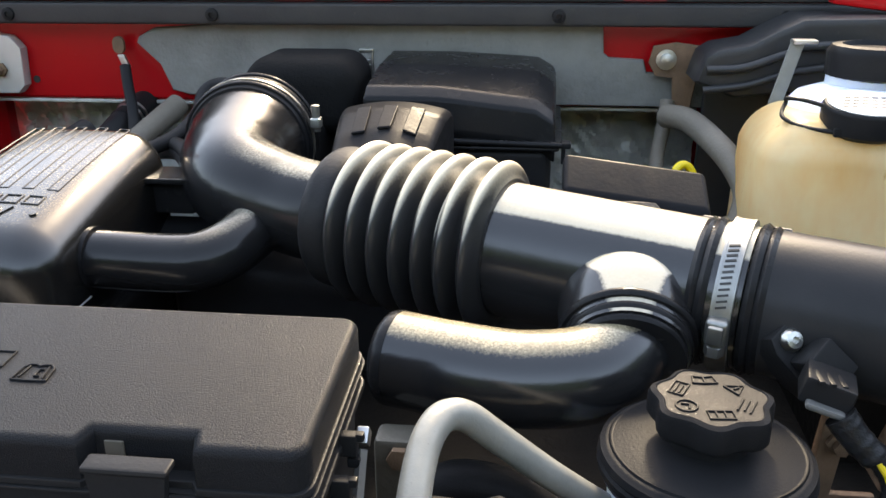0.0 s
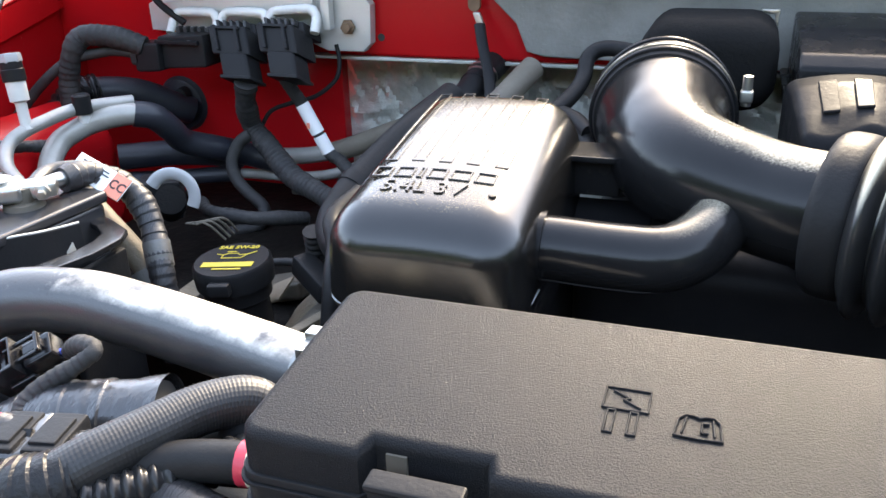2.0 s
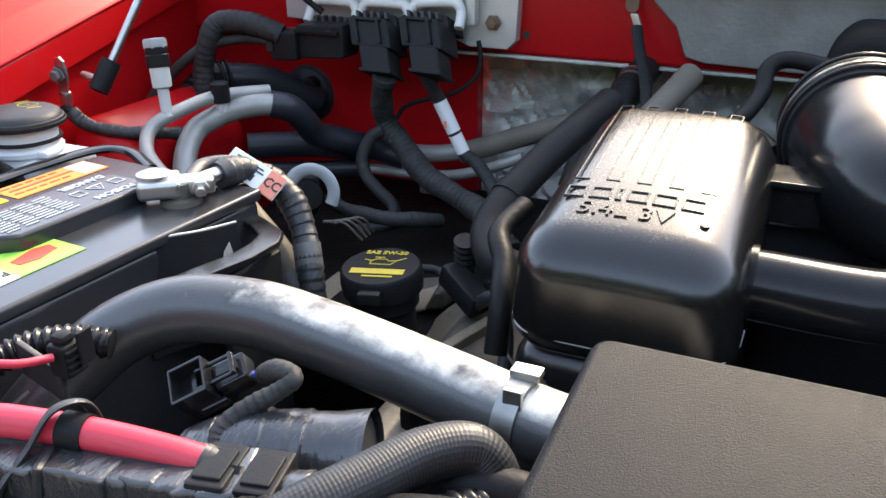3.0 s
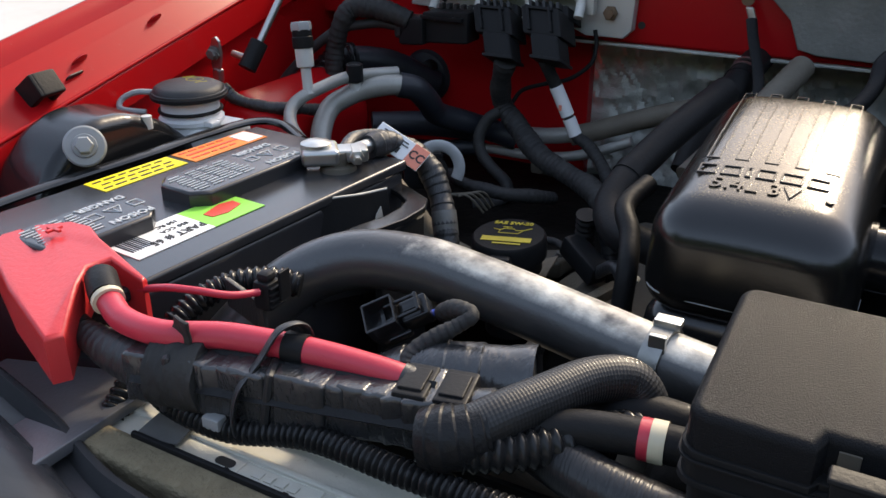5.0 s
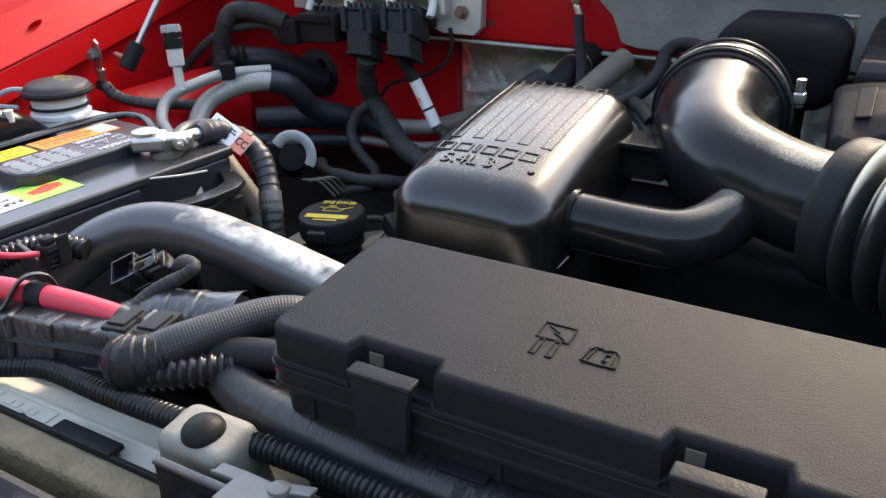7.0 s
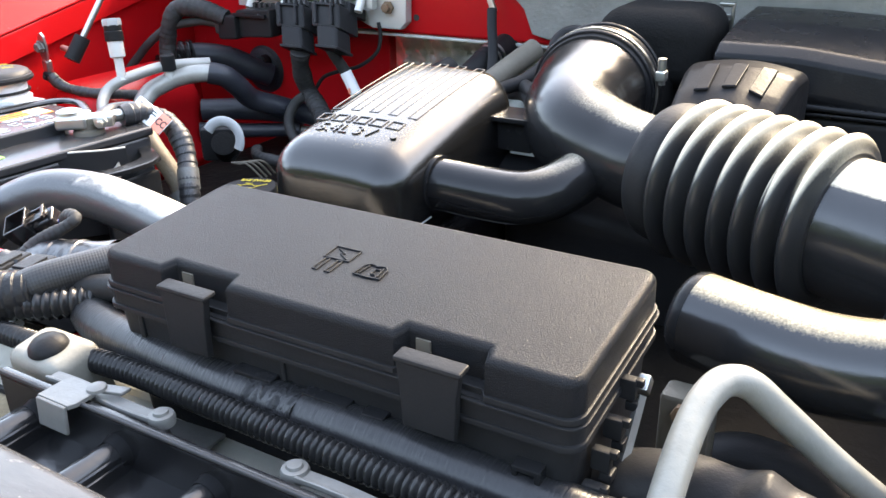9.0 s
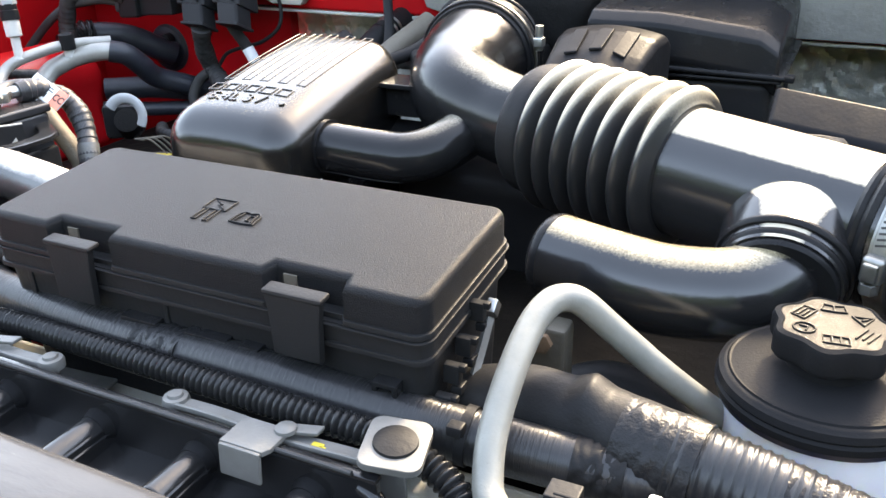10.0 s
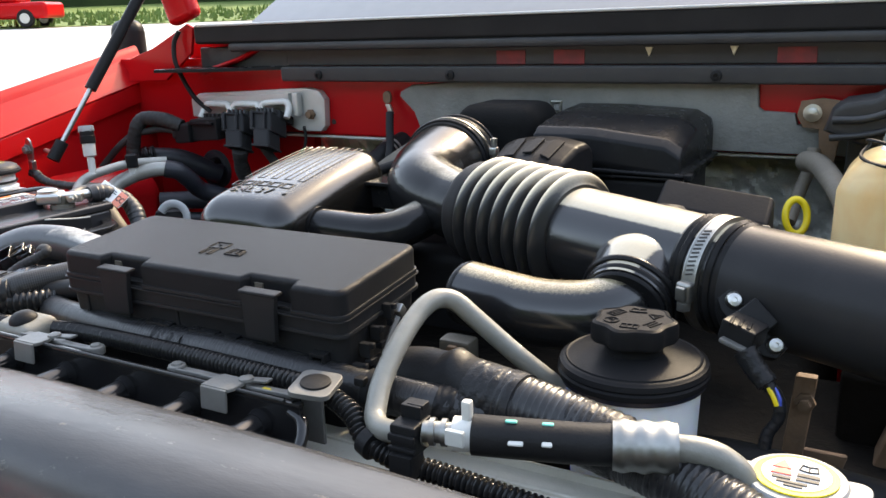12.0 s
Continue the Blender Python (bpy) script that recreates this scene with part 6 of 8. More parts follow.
part("end_wrap", tube([(-0.522, 0.299, 1.2065), (-0.508, 0.302, 1.202), (-0.490, 0.308, 1.195)], 0.0082, 18), M_TAPE, rcab, "black tape end")
part("sleeve", tube([(-0.726, 0.284, 1.220), (-0.716, 0.277, 1.219), (-0.708, 0.272, 1.217)], 0.0098, 18), M_RUBBER, rcab, "black sleeve")
part("ring", tube([(-0.707, 0.2715, 1.2170), (-0.704, 0.270, 1.2162)], 0.0096, 18, smooth=False), M_CREAM, rcab, "cream ring")
part("band", tube([(-0.586, 0.2855, 1.2132), (-0.574, 0.288, 1.2126)], 0.0088, 18, smooth=False), M_PLASTIC, rcab, "black band")
hose("red_wire", [(-0.715, 0.3015, 1.207), (-0.692, 0.302, 1.214), (-0.672, 0.305, 1.216), (-0.655, 0.318, 1.211), (-0.648, 0.335, 1.207)], 0.0024, M_REDCABLE, "thin red fused wire from the terminal cover", "wire", 10)
fz_ = thing("inline_fuse", (-0.648, 0.345, 1.18), "small black inline fuse holder", "fuse holder")
part("holder", join(box((-0.649, 0.344, 1.202), (0.014, 0.014, 0.020), 0.003), box((-0.649, 0.344, 1.214), (0.010, 0.010, 0.007), 0.003), box((-0.640, 0.350, 1.208), (0.0025, 0.010, 0.020), 0.001)), M_PLASTIC, fz_)
for k in range(4):
    part("fin", box((-0.6415, 0.344, 1.196 + 0.0042 * k), (0.0025, 0.012, 0.0016), 0.0005), M_PLASTIC, fz_)
part("tab", bend(box((-0.664, 0.340, 1.190), (0.030, 0.004, 0.020), 0.001), lambda x, y, z: (x, y, z - 0.4 * (x + 0.66))), M_TAPE, fz_)
hose("battery_conduit", [(-0.695, 0.25, 1.150), (-0.700, 0.285, 1.170), (-0.695, 0.320, 1.190), (-0.685, 0.345, 1.198), (-0.665, 0.362, 1.200), (-0.645, 0.372, 1.196)], ribbed(0.0072, 0.0018, 0.005, 0.7), M_CONDUIT, "black corrugated conduit beside the battery", "conduit", 14, 8, 0.0006)


# taped harness block
hb2 = thing("wiring_harness", (-0.58, 0.28, 1.17), "wiring harness block bound in black tape", "wiring harness")
H0, H1 = Vector((-0.668, 0.262, 1.190)), Vector((-0.500, 0.298, 1.194))
part("core", tube([H0, H0.lerp(H1, 0.5), H1], 0.0195, 4, 4, squash=0.9), M_TAPE2, hb2)
rng_h = random.Random(11)
ha = math.degrees(math.atan2(H1.y - H0.y, H1.x - H0.x))
for k in range(15):
    u = (k + 0.5) / 15
    s = rng_h.uniform(0.96, 1.06)
    turn = box((0, 0, 0), (rng_h.uniform(0.017, 0.023), 0.033 * s, 0.031 * s), 0.0022, 2)
    bmesh.ops.subdivide_edges(turn, edges=[e for e in turn.edges if e.calc_length() > 0.008], cuts=3, use_grid_fill=True)
    ph = rng_h.uniform(0, 9)
    bend(turn, lambda x, y, z: (x + 0.10 * y * math.sin(ph), y + 0.0009 * noise.noise(Vector((x * 260, z * 120, ph))), z + 0.0011 * noise.noise(Vector((x * 260, y * 120, ph + 3)))))
    part("tape_turn", moved(turn, Matrix.Translation(H0.lerp(H1, u)) @ pose(0, 0, 0, rng_h.uniform(-3, 3), rng_h.uniform(-4, 4), ha + rng_h.uniform(-12, 12))), M_TAPE3, hb2, angle=50)
for u in (0.10, 0.46):
    part("tie", box(H0.lerp(H1, u), (0.0055, 0.039, 0.037), 0.004, 2, Matrix.Rotation(radians(ha + 14), 4, "Z") @ Matrix.Rotation(radians(10), 4, "Y")), M_TAPE, hb2)
fl_ = box((0, 0, 0), (0.018, 0.0025, 0.060), 0.001)
bmesh.ops.subdivide_edges(fl_, edges=[e for e in fl_.edges if e.calc_length() > 0.01], cuts=7, use_grid_fill=True)
part("cable_strap", tube([(-0.580, 0.300, 1.206), (-0.581, 0.294, 1.2235), (-0.586, 0.281, 1.2255), (-0.592, 0.270, 1.211), (-0.597, 0.257, 1.198), (-0.600, 0.254, 1.180), (-0.600, 0.256, 1.168)], 0.0045, 8, 6, squash=0.35), M_TAPE, hb2, "black strap over cable and harness")
part("loose_end", bend(fl_, lambda x, y, z: (-0.643 + x * (1.0 - 9 * max(0, z)) + 0.25 * z, 0.259 + y + 0.003 * math.sin(z * 130 + x * 90) + 0.10 * max(0, z), 1.206 + 0.75 * z)), M_DUSTYTAPE, hb2, "loose upright tape end")
wad(H0.lerp(H1, 0.06), H0.lerp(H1, 0.24), 0.0228, 41, hb2, M_DUSTYTAPE, "dull grey loose tape wrap", 0.0011)
for x, y in ((-0.490, 0.3005), (-0.511, 0.296)):
    part("connector", join(box((x, y, 1.196), (0.018, 0.030, 0.030), 0.002, 2, Matrix.Rotation(radians(ha), 4, "Z")), box((x, y - 0.001, 1.2105), (0.013, 0.020, 0.004), 0.001, 2, Matrix.Rotation(radians(ha), 4, "Z"))), M_PLASTIC, hb2)
part("end_taper", tube([(-0.482, 0.302, 1.194), (-0.470, 0.304, 1.194), (-0.455, 0.310, 1.196), (-0.440, 0.318, 1.198)], wrapped(0.0150, 0.001, 0.01), 16, 8, 0.0015), M_TAPE3, hb2)
part("inlet", tube([(-0.726, 0.264, 1.194), (-0.708, 0.261, 1.193), (-0.690, 0.259, 1.192), (-0.668, 0.260, 1.190)], lambda s, u: 0.0075 + 0.0075 * u + 0.0007 * ((s / 0.006) % 1), 16, 8, 0.0012), M_TAPE, hb2)
for x, y in ((-0.615, 0.255), (-0.560, 0.268), (-0.497, 0.283)):
    part("foot_clip", box((x, y, 1.173), (0.012, 0.008, 0.008), 0.0015), M_GREYCAP, hb2, "pale metal clip")
bs = thing("braided_hose", (-0.44, 0.32, 1.18), "black braided sleeve looped beside the fuse box", "sleeved wiring")
def woven(bm, n, amp, strands, pitch, step):
    """A woven relief on a pipe made of rings of n points: two sets of strands that cross."""
    bm.verts.ensure_lookup_table()
    for r in range(len(bm.verts) // n):
        ring_v = [bm.verts[r * n + k] for k in range(n)]
        mid = sum((v.co for v in ring_v), Vector()) / n
        for k, v in enumerate(ring_v):
            w = math.sin(2 * math.pi * (strands * k / n + r * step / pitch)) * math.sin(2 * math.pi * (strands * k / n - r * step / pitch))
            v.co += (v.co - mid).normalized() * amp * w
    return bm
part("sleeve", woven(tube([(-0.470, 0.280, 1.205), (-0.460, 0.292, 1.209), (-0.447, 0.312, 1.211), (-0.433, 0.335, 1.212), (-0.418, 0.350, 1.209), (-0.408, 0.352, 1.198), (-0.405, 0.348, 1.180)], 0.0120, 96, 10, 0.0005), 96, 0.00024, 16, 0.0036, 0.0005), M_BRAID, bs)
part("inner_conduit", tube([(-0.472, 0.272, 1.196), (-0.452, 0.284, 1.196), (-0.430, 0.302, 1.197), (-0.412, 0.325, 1.196), (-0.404, 0.345, 1.185)], ribbed(0.0085, 0.002, 0.0056, 0.7), 16, 10, 0.0007), M_CONDUIT, bs)
part("tape_cuff", tube([(-0.492, 0.270, 1.198), (-0.478, 0.274, 1.201), (-0.464, 0.284, 1.204)], wrapped(0.0145, 0.0012, 0.006), 18, 8, 0.001), M_TAPE2, bs)
part("end_cap", tube([(-0.412, 0.353, 1.203), (-0.405, 0.352, 1.190), (-0.402, 0.346, 1.172)], 0.0118, 18), M_RUBBER, bs)
th = thing("taped_pipe", (-0.50, 0.34, 1.16), "short tape-wrapped pipe below the connector", "hose")
part("pipe", tube([(-0.548, 0.325, 1.176), (-0.525, 0.333, 1.186), (-0.500, 0.341, 1.188), (-0.474, 0.349, 1.188)], lambda s_, u: 0.0200 + 0.0011 * ((s_ / 0.019) % 1.0) + 0.0004 * noise.noise(Vector((s_ * 240, 1, 3))), 28, 10, 0.0010), M_TAPE3, th, "wrapped shiny black tape turns")
part("mouth", tube([(-0.480, 0.347, 1.188), (-0.474, 0.349, 1.1885), (-0.467, 0.351, 1.189)], lambda s_, u: 0.0214 + 0.0012 * u, 28, cap=False), M_TAPE3, th, "open tape mouth")
part("plug", tube([(-0.4735, 0.3490, 1.1882), (-0.4700, 0.3500, 1.1885)], 0.0195, 24, smooth=False), M_INK, th, "dark hollow end")
part("lower", tube([(-0.53, 0.318, 1.178), (-0.50, 0.326, 1.178), (-0.46, 0.338, 1.174), (-0.42, 0.352, 1.168)], 0.0105, 16), M_RUBBER, th)
cn = thing("loose_connector", (-0.55, 0.35, 1.18), "loose black electrical plug with a blue wire", "connector")
CM = pose(-0.5539, 0.350, 1.2076, 30, -26, 30) @ Matrix.Diagonal((0.72, 0.86, 0.92, 1))
part("shell", moved(join(box((-0.012, 0, -0.004), (0.026, 0.022, 0.014), 0.0015), box((0.014, 0, -0.001), (0.024, 0.017, 0.014), 0.002), box((0.014, 0.0, 0.0075), (0.016, 0.006, 0.004), 0.001),
                           box((-0.004, 0.0125, -0.002), (0.020, 0.003, 0.006), 0.001), box((-0.004, -0.0125, -0.002), (0.020, 0.003, 0.006), 0.001)), CM), M_GLOSS, cn)
part("socket_rim", moved(join(box((-0.012, 0.0105, 0.008), (0.026, 0.0018, 0.014), 0.0006), box((-0.012, -0.0105, 0.008), (0.026, 0.0018, 0.014), 0.0006), box((-0.0245, 0, 0.008), (0.0018, 0.021, 0.014), 0.0006),
                                box((0.0005, 0, 0.008), (0.0018, 0.021, 0.014), 0.0006), box((-0.012, 0, 0.004), (0.004, 0.018, 0.006), 0.0006)), CM), M_GLOSS, cn)
part("lock_arm", moved(join(box((0.006, 0.006, 0.010), (0.028, 0.002, 0.0025), 0.0006), box((0.006, -0.006, 0.010), (0.028, 0.002, 0.0025), 0.0006), box((0.020, 0, 0.0105), (0.003, 0.014, 0.004), 0.0008)), CM), M_GLOSS, cn)
part("seal", moved(box((-0.022, -0.006, -0.009), (0.006, 0.008, 0.005), 0.001), CM), M_TEAL, cn, "teal seal")
part("blue_wire", tube([(-0.5419, 0.3560, 1.2116), (-0.5339, 0.3590, 1.2126), (-0.5197, 0.3570, 1.2202)], 0.0020, 8), M_BLUE, cn, "blue wire")
part("lead", tube([(-0.5330, 0.3600, 1.2120), (-0.5197, 0.3560, 1.2202), (-0.5084, 0.3520, 1.2208), (-0.5159, 0.3450, 1.2145), (-0.5303, 0.3320, 1.2056), (-0.5329, 0.3220, 1.1976), (-0.5232, 0.3120, 1.1912), (-0.5066, 0.3080, 1.1905)], wrapped(0.0046, 0.0006, 0.0045), 14, 8, 0.0009), M_DUSTYTAPE, cn, "dusty braided lead")
gw = thing("fuse_box_feed", (-0.41, 0.32, 1.20), "black fuse box feed cable with a red and cream end", "cable")
part("cable", tube([(-0.455, 0.300, 1.196), (-0.430, 0.306, 1.203), (-0.402, 0.309, 1.207), (-0.36, 0.313, 1.208)], 0.0095, 18), M_RUBBER, gw)
part("red_band", tube([(-0.398, 0.3093, 1.2072), (-0.393, 0.3098, 1.2074)], 0.0102, 18, smooth=False), M_REDCABLE, gw, "red band")
part("cream_band", tube([(-0.393, 0.3098, 1.2074), (-0.386, 0.3105, 1.2076)], 0.0104, 18, smooth=False), M_CREAM, gw, "cream band")
hose("feed_wire", [(-0.48, 0.36, 1.16), (-0.43, 0.345, 1.190), (-0.40, 0.345, 1.196), (-0.36, 0.35, 1.19)], 0.011, M_RUBBER, "dark cable behind the fuse box feed", "cable", 16)
single("support_panel", box((-0.48, 0.302, 1.13), (0.14, 0.004, 0.06), 0.001), M_PLASTIC, "dark splash panel under the hose", "panel")

# radiator hose
rh = thing("radiator_hose", (-0.55, 0.42, 1.12), "thick dusty black upper radiator hose", "radiator hose")
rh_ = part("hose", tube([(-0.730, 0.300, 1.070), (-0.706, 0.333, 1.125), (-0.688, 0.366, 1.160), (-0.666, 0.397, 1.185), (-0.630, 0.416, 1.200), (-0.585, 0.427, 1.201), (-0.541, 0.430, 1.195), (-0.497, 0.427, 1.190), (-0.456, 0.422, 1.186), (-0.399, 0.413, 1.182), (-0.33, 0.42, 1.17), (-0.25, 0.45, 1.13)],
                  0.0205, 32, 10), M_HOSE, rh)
hp_ = [Vector((-0.700, 0.3215, 1.152)), Vector((-0.687, 0.345, 1.168)), Vector((-0.672, 0.366, 1.181))]
for k, p in enumerate(hp_):
    part("faded_print", box(p + Vector((0.008, -0.012, 0.006)), (0.003, 0.012, 0.0012), 0.0003, 1, Matrix.Rotation(radians(-32), 4, "Z") @ Matrix.Rotation(radians(30), 4, "X")), M_CORE, rh, "faded pale print")
hc = part("spring_clamp", tube([(-0.424, 0.4155, 1.1855), (-0.412, 0.4140, 1.185)], 0.0218, 30, smooth=False), M_CLAMP, rh, "steel spring clamp")
part("clamp_tab", join(box((-0.416, 0.420, 1.2085), (0.016, 0.010, 0.005), 0.0012), box((-0.417, 0.402, 1.198), (0.010, 0.004, 0.022), 0.001)), M_STEEL, hc, "bright clamp tab")

# ---- left rear of the bay ----
em = thing("engine_computer", (-0.735, 0.98, 1.25), "bare aluminium engine control unit bolted to the firewall", "control unit")
ep = [(-0.925, 1.272), (-0.925, 1.304), (-0.905, 1.314), (-0.66, 1.326), (-0.634, 1.322), (-0.622, 1.308), (-0.624, 1.264), (-0.634, 1.254), (-0.680, 1.254), (-0.70, 1.262)]
part("plate", upright(ep, 0.976, 0.990, 0.002), M_ALU, em)
part("fin_block", upright([(-0.90, 1.294), (-0.90, 1.308), (-0.69, 1.318), (-0.69, 1.302)], 0.966, 0.977, 0.001), M_ALU, em)
part("bolt", lathe([(0.009, 0), (0.009, 0.003), (0.006, 0.004), (0.006, 0.010), (0, 0.011)], 6, pose(-0.650, 0.974, 1.283, 90, 0, 0)), M_RUST, em, "rusty bolt")
part("holder", box((-0.672, 0.966, 1.300), (0.012, 0.014, 0.040), 0.003), M_ALU, em)
single("panel_hole", lathe([(0.0045, 0), (0.0045, 0.001), (0, 0.001)], 16, pose(-0.617, 0.9925, 1.269, 90, 0, 0)), M_INK, "small drilled hole in the red firewall", "hole")
def plug_lever(x, y, z, w, h, parent, roll=0.0):
    """A thick pale locking bail standing over the plug's back."""
    m = pose(x, y, z, -14, roll, 0)
    return part("lever", moved(tube([(-w / 2, -0.006, -h), (-w / 2, 0, -0.012), (-w / 2 + 0.003, 0, -0.004), (-w / 2 + 0.011, 0, 0), (w / 2 - 0.011, 0, 0), (w / 2 - 0.003, 0, -0.004), (w / 2, 0, -0.012), (w / 2, -0.006, -h)],
                                  lambda s_, u: 0.0056 + 0.0006 * noise.noise(Vector((s_ * 300, x * 50, 1))), 12, 5, 0.0015), m), M_WHITEPL, parent, "thick pale locking lever")
def hanging_plug(x, z, roll):
    """A multi-pin plug that points down, its cable leaving below."""
    c = thing("control_unit_plug", (x, 0.93, z), "black multi-pin plug with a pale locking lever", "connector", group="control unit plugs")
    m = pose(x, 0.940, z, -30, 0, roll)
    def set_aside(bm):
        return bend(moved(bm, m), lambda a, b, c: (a - 0.45 * (c - z), b, c))
    part("header", set_aside(box((0, 0.012, 0.014), (0.052, 0.030, 0.016), 0.002)), M_PLASTIC, c)
    part("body", set_aside(join(box((0, -0.004, -0.006), (0.050, 0.034, 0.034), 0.003), box((0.003, -0.010, -0.036), (0.036, 0.026, 0.030), 0.004), box((0.003, -0.0105, -0.050), (0.039, 0.028, 0.004), 0.001))), M_PLASTIC, c)
    part("latch_rail", set_aside(join(box((-0.014, -0.0225, -0.004), (0.004, 0.005, 0.030), 0.001), box((0.014, -0.0225, -0.004), (0.004, 0.005, 0.030), 0.001), box((0, -0.0220, 0.008), (0.036, 0.005, 0.004), 0.001))), M_SHINY, c)
    part("pin_grid", set_aside(join(*[box((-0.018 + 0.009 * k, -0.006, 0.018), (0.004, 0.010, 0.008), 0.0008) for k in range(5)])), M_INK, c)
    plug_lever(x, 0.957, z + 0.031, 0.062, 0.028, c, roll)
    return c
def side_plug(x, z):
    """A multi-pin plug whose hood turns the cable off sideways."""
    c = thing("control_unit_plug", (x, 0.93, z), "black multi-pin plug lying sideways with a pale locking lever", "connector", group="control unit plugs")
    part("body", bend(join(box((x + 0.022, 0.930, z - 0.001), (0.064, 0.036, 0.038), 0.003), box((x - 0.022, 0.920, z - 0.005), (0.036, 0.034, 0.034), 0.004)), lambda a, b, d: (a, b, d + 0.06 * (a - x))), M_PLASTIC, c)
    part("hood_end", box((x - 0.038, 0.917, z - 0.003), (0.018, 0.028, 0.028), 0.005, 3), M_DUSTYTAPE, c, "dusty taped cable end")
    part("step", box((x + 0.020, 0.909, z + 0.012), (0.058, 0.006, 0.005), 0.001), M_SHINY, c)
    part("pin_grid", join(*[box((x + 0.002 + 0.010 * k, 0.944, z + 0.021), (0.005, 0.010, 0.008), 0.0008) for k in range(5)]), M_INK, c)
    plug_lever(x + 0.018, 0.957, z + 0.040, 0.062, 0.026, c)
    return c
side_plug(-0.862, 1.258)
hanging_plug(-0.776, 1.268, 0)
hanging_plug(-0.712, 1.272, -4)
def lead(name, pts, r, material, label, cat="wiring", tape=True):
    return single(name, tube(pts, wrapped(r, r * 0.09, 0.008, len(pts) + r * 1000) if tape else r, 16, 8, 0.0016 if tape else None), material, label, cat)
lead("plug_harness", [(-0.752, 0.905, 1.228), (-0.760, 0.912, 1.206), (-0.766, 0.924, 1.184), (-0.764, 0.930, 1.166), (-0.741, 0.920, 1.148), (-0.696, 0.890, 1.125), (-0.644, 0.860, 1.117), (-0.605, 0.835, 1.112), (-0.56, 0.80, 1.09)], 0.0125, M_DUSTYTAPE, "dusty black taped harness from the control unit plugs")
lead("plug_harness", [(-0.706, 0.912, 1.236), (-0.702, 0.920, 1.220), (-0.696, 0.930, 1.200), (-0.682, 0.933, 1.170), (-0.669, 0.935, 1.142), (-0.650, 0.928, 1.134), (-0.62, 0.90, 1.12), (-0.59, 0.86, 1.10)], 0.0072, M_DUSTYTAPE, "dusty black taped harness with a white tag")
lead("plug_harness", [(-0.890, 0.912, 1.263), (-0.912, 0.905, 1.272), (-0.935, 0.898, 1.277), (-0.960, 0.889, 1.276), (-0.972, 0.880, 1.256), (-0.984, 0.880, 1.220), (-0.984, 0.875, 1.17), (-0.975, 0.86, 1.12)], 0.0115, M_DUSTYTAPE, "dusty taped harness curving down beside the fender")
lead("plug_lead", [(-0.890, 0.915, 1.252), (-0.925, 0.905, 1.258), (-0.950, 0.895, 1.256), (-0.975, 0.880, 1.250), (-1.000, 0.868, 1.232), (-1.0266, 0.86, 1.207), (-1.05, 0.845, 1.175), (-1.06, 0.83, 1.14)], 0.0062, M_DUSTYTAPE, "thin black cable beside the harness", tape=False)
wt = thing("wire_tag", (-0.68, 0.935, 1.17), "white printed tag wrapped round a harness", "label")
part("wrap", tube([(-0.6960, 0.9300, 1.2000), (-0.689, 0.9315, 1.185), (-0.680, 0.9335, 1.1655)], 0.0082, 16), M_LABELW, wt)
part("end_wrap", tube([(-0.6785, 0.9338, 1.1620), (-0.6690, 0.9352, 1.1420)], 0.0080, 16, smooth=False), M_LABELW, wt)
part("print", box((-0.6865, 0.9232, 1.176), (0.004, 0.001, 0.007), 0.0003, 1), M_PINK, wt, "red print")
lead("ground_wire", [(-0.668, 0.975, 1.262), (-0.664, 0.972, 1.242), (-0.668, 0.966, 1.222), (-0.690, 0.955, 1.204), (-0.722, 0.948, 1.195), (-0.747, 0.945, 1.185), (-0.758, 0.938, 1.168)], 0.0026, M_RUBBER, "thin dark wire looping below the control unit", "wire", False)
lead("loop_lead", [(-0.764, 0.922, 1.162), (-0.780, 0.918, 1.150), (-0.788, 0.910, 1.129), (-0.782, 0.905, 1.110), (-0.766, 0.900, 1.096), (-0.738, 0.890, 1.080), (-0.736, 0.872, 1.066), (-0.765, 0.85, 1.06)], 0.0075, M_DUSTYTAPE, "black looped conduit below the harness", "wiring", False)
lead("loop_lead", [(-0.79, 0.84, 1.10), (-0.75, 0.80, 1.108), (-0.70, 0.80, 1.105), (-0.675, 0.82, 1.10), (-0.66, 0.85, 1.09)], 0.0075, M_DUSTYTAPE, "black looped wiring by the filler cap", "wiring")
# grommet, heater pipes
gr = thing("firewall_grommet", (-0.935, 1.03, 1.16), "large round black rubber grommet in the firewall", "grommet")
part("disc", lathe([(0.046, 0), (0.044, 0.006), (0.038, 0.010), (0.034, 0.016), (0.020, 0.020), (0, 0.021)], 40, pose(-0.934, 1.040, 1.164, 90, 0, 0)), M_SLEEVE, gr)
part("boss", lathe([(0.011, 0), (0.0095, 0.012), (0.006, 0.013), (0.005, 0.009), (0, 0.009)], 18, pose(-0.922, 1.020, 1.180, 90, 0, 0)), M_RUBBER, gr)
gcn = thing("grommet_conduit", (-0.98, 0.93, 1.12), "thick black conduit from the firewall grommet, smooth then ribbed", "conduit")
part("sleeve", tube([(-0.915, 1.020, 1.158), (-0.930, 1.000, 1.170), (-0.945, 0.985, 1.182), (-0.962, 0.968, 1.192), (-0.982, 0.950, 1.197), (-1.000, 0.935, 1.198)], 0.0185, 24, 8), M_SLEEVE, gcn, "smooth blue-black sleeve")
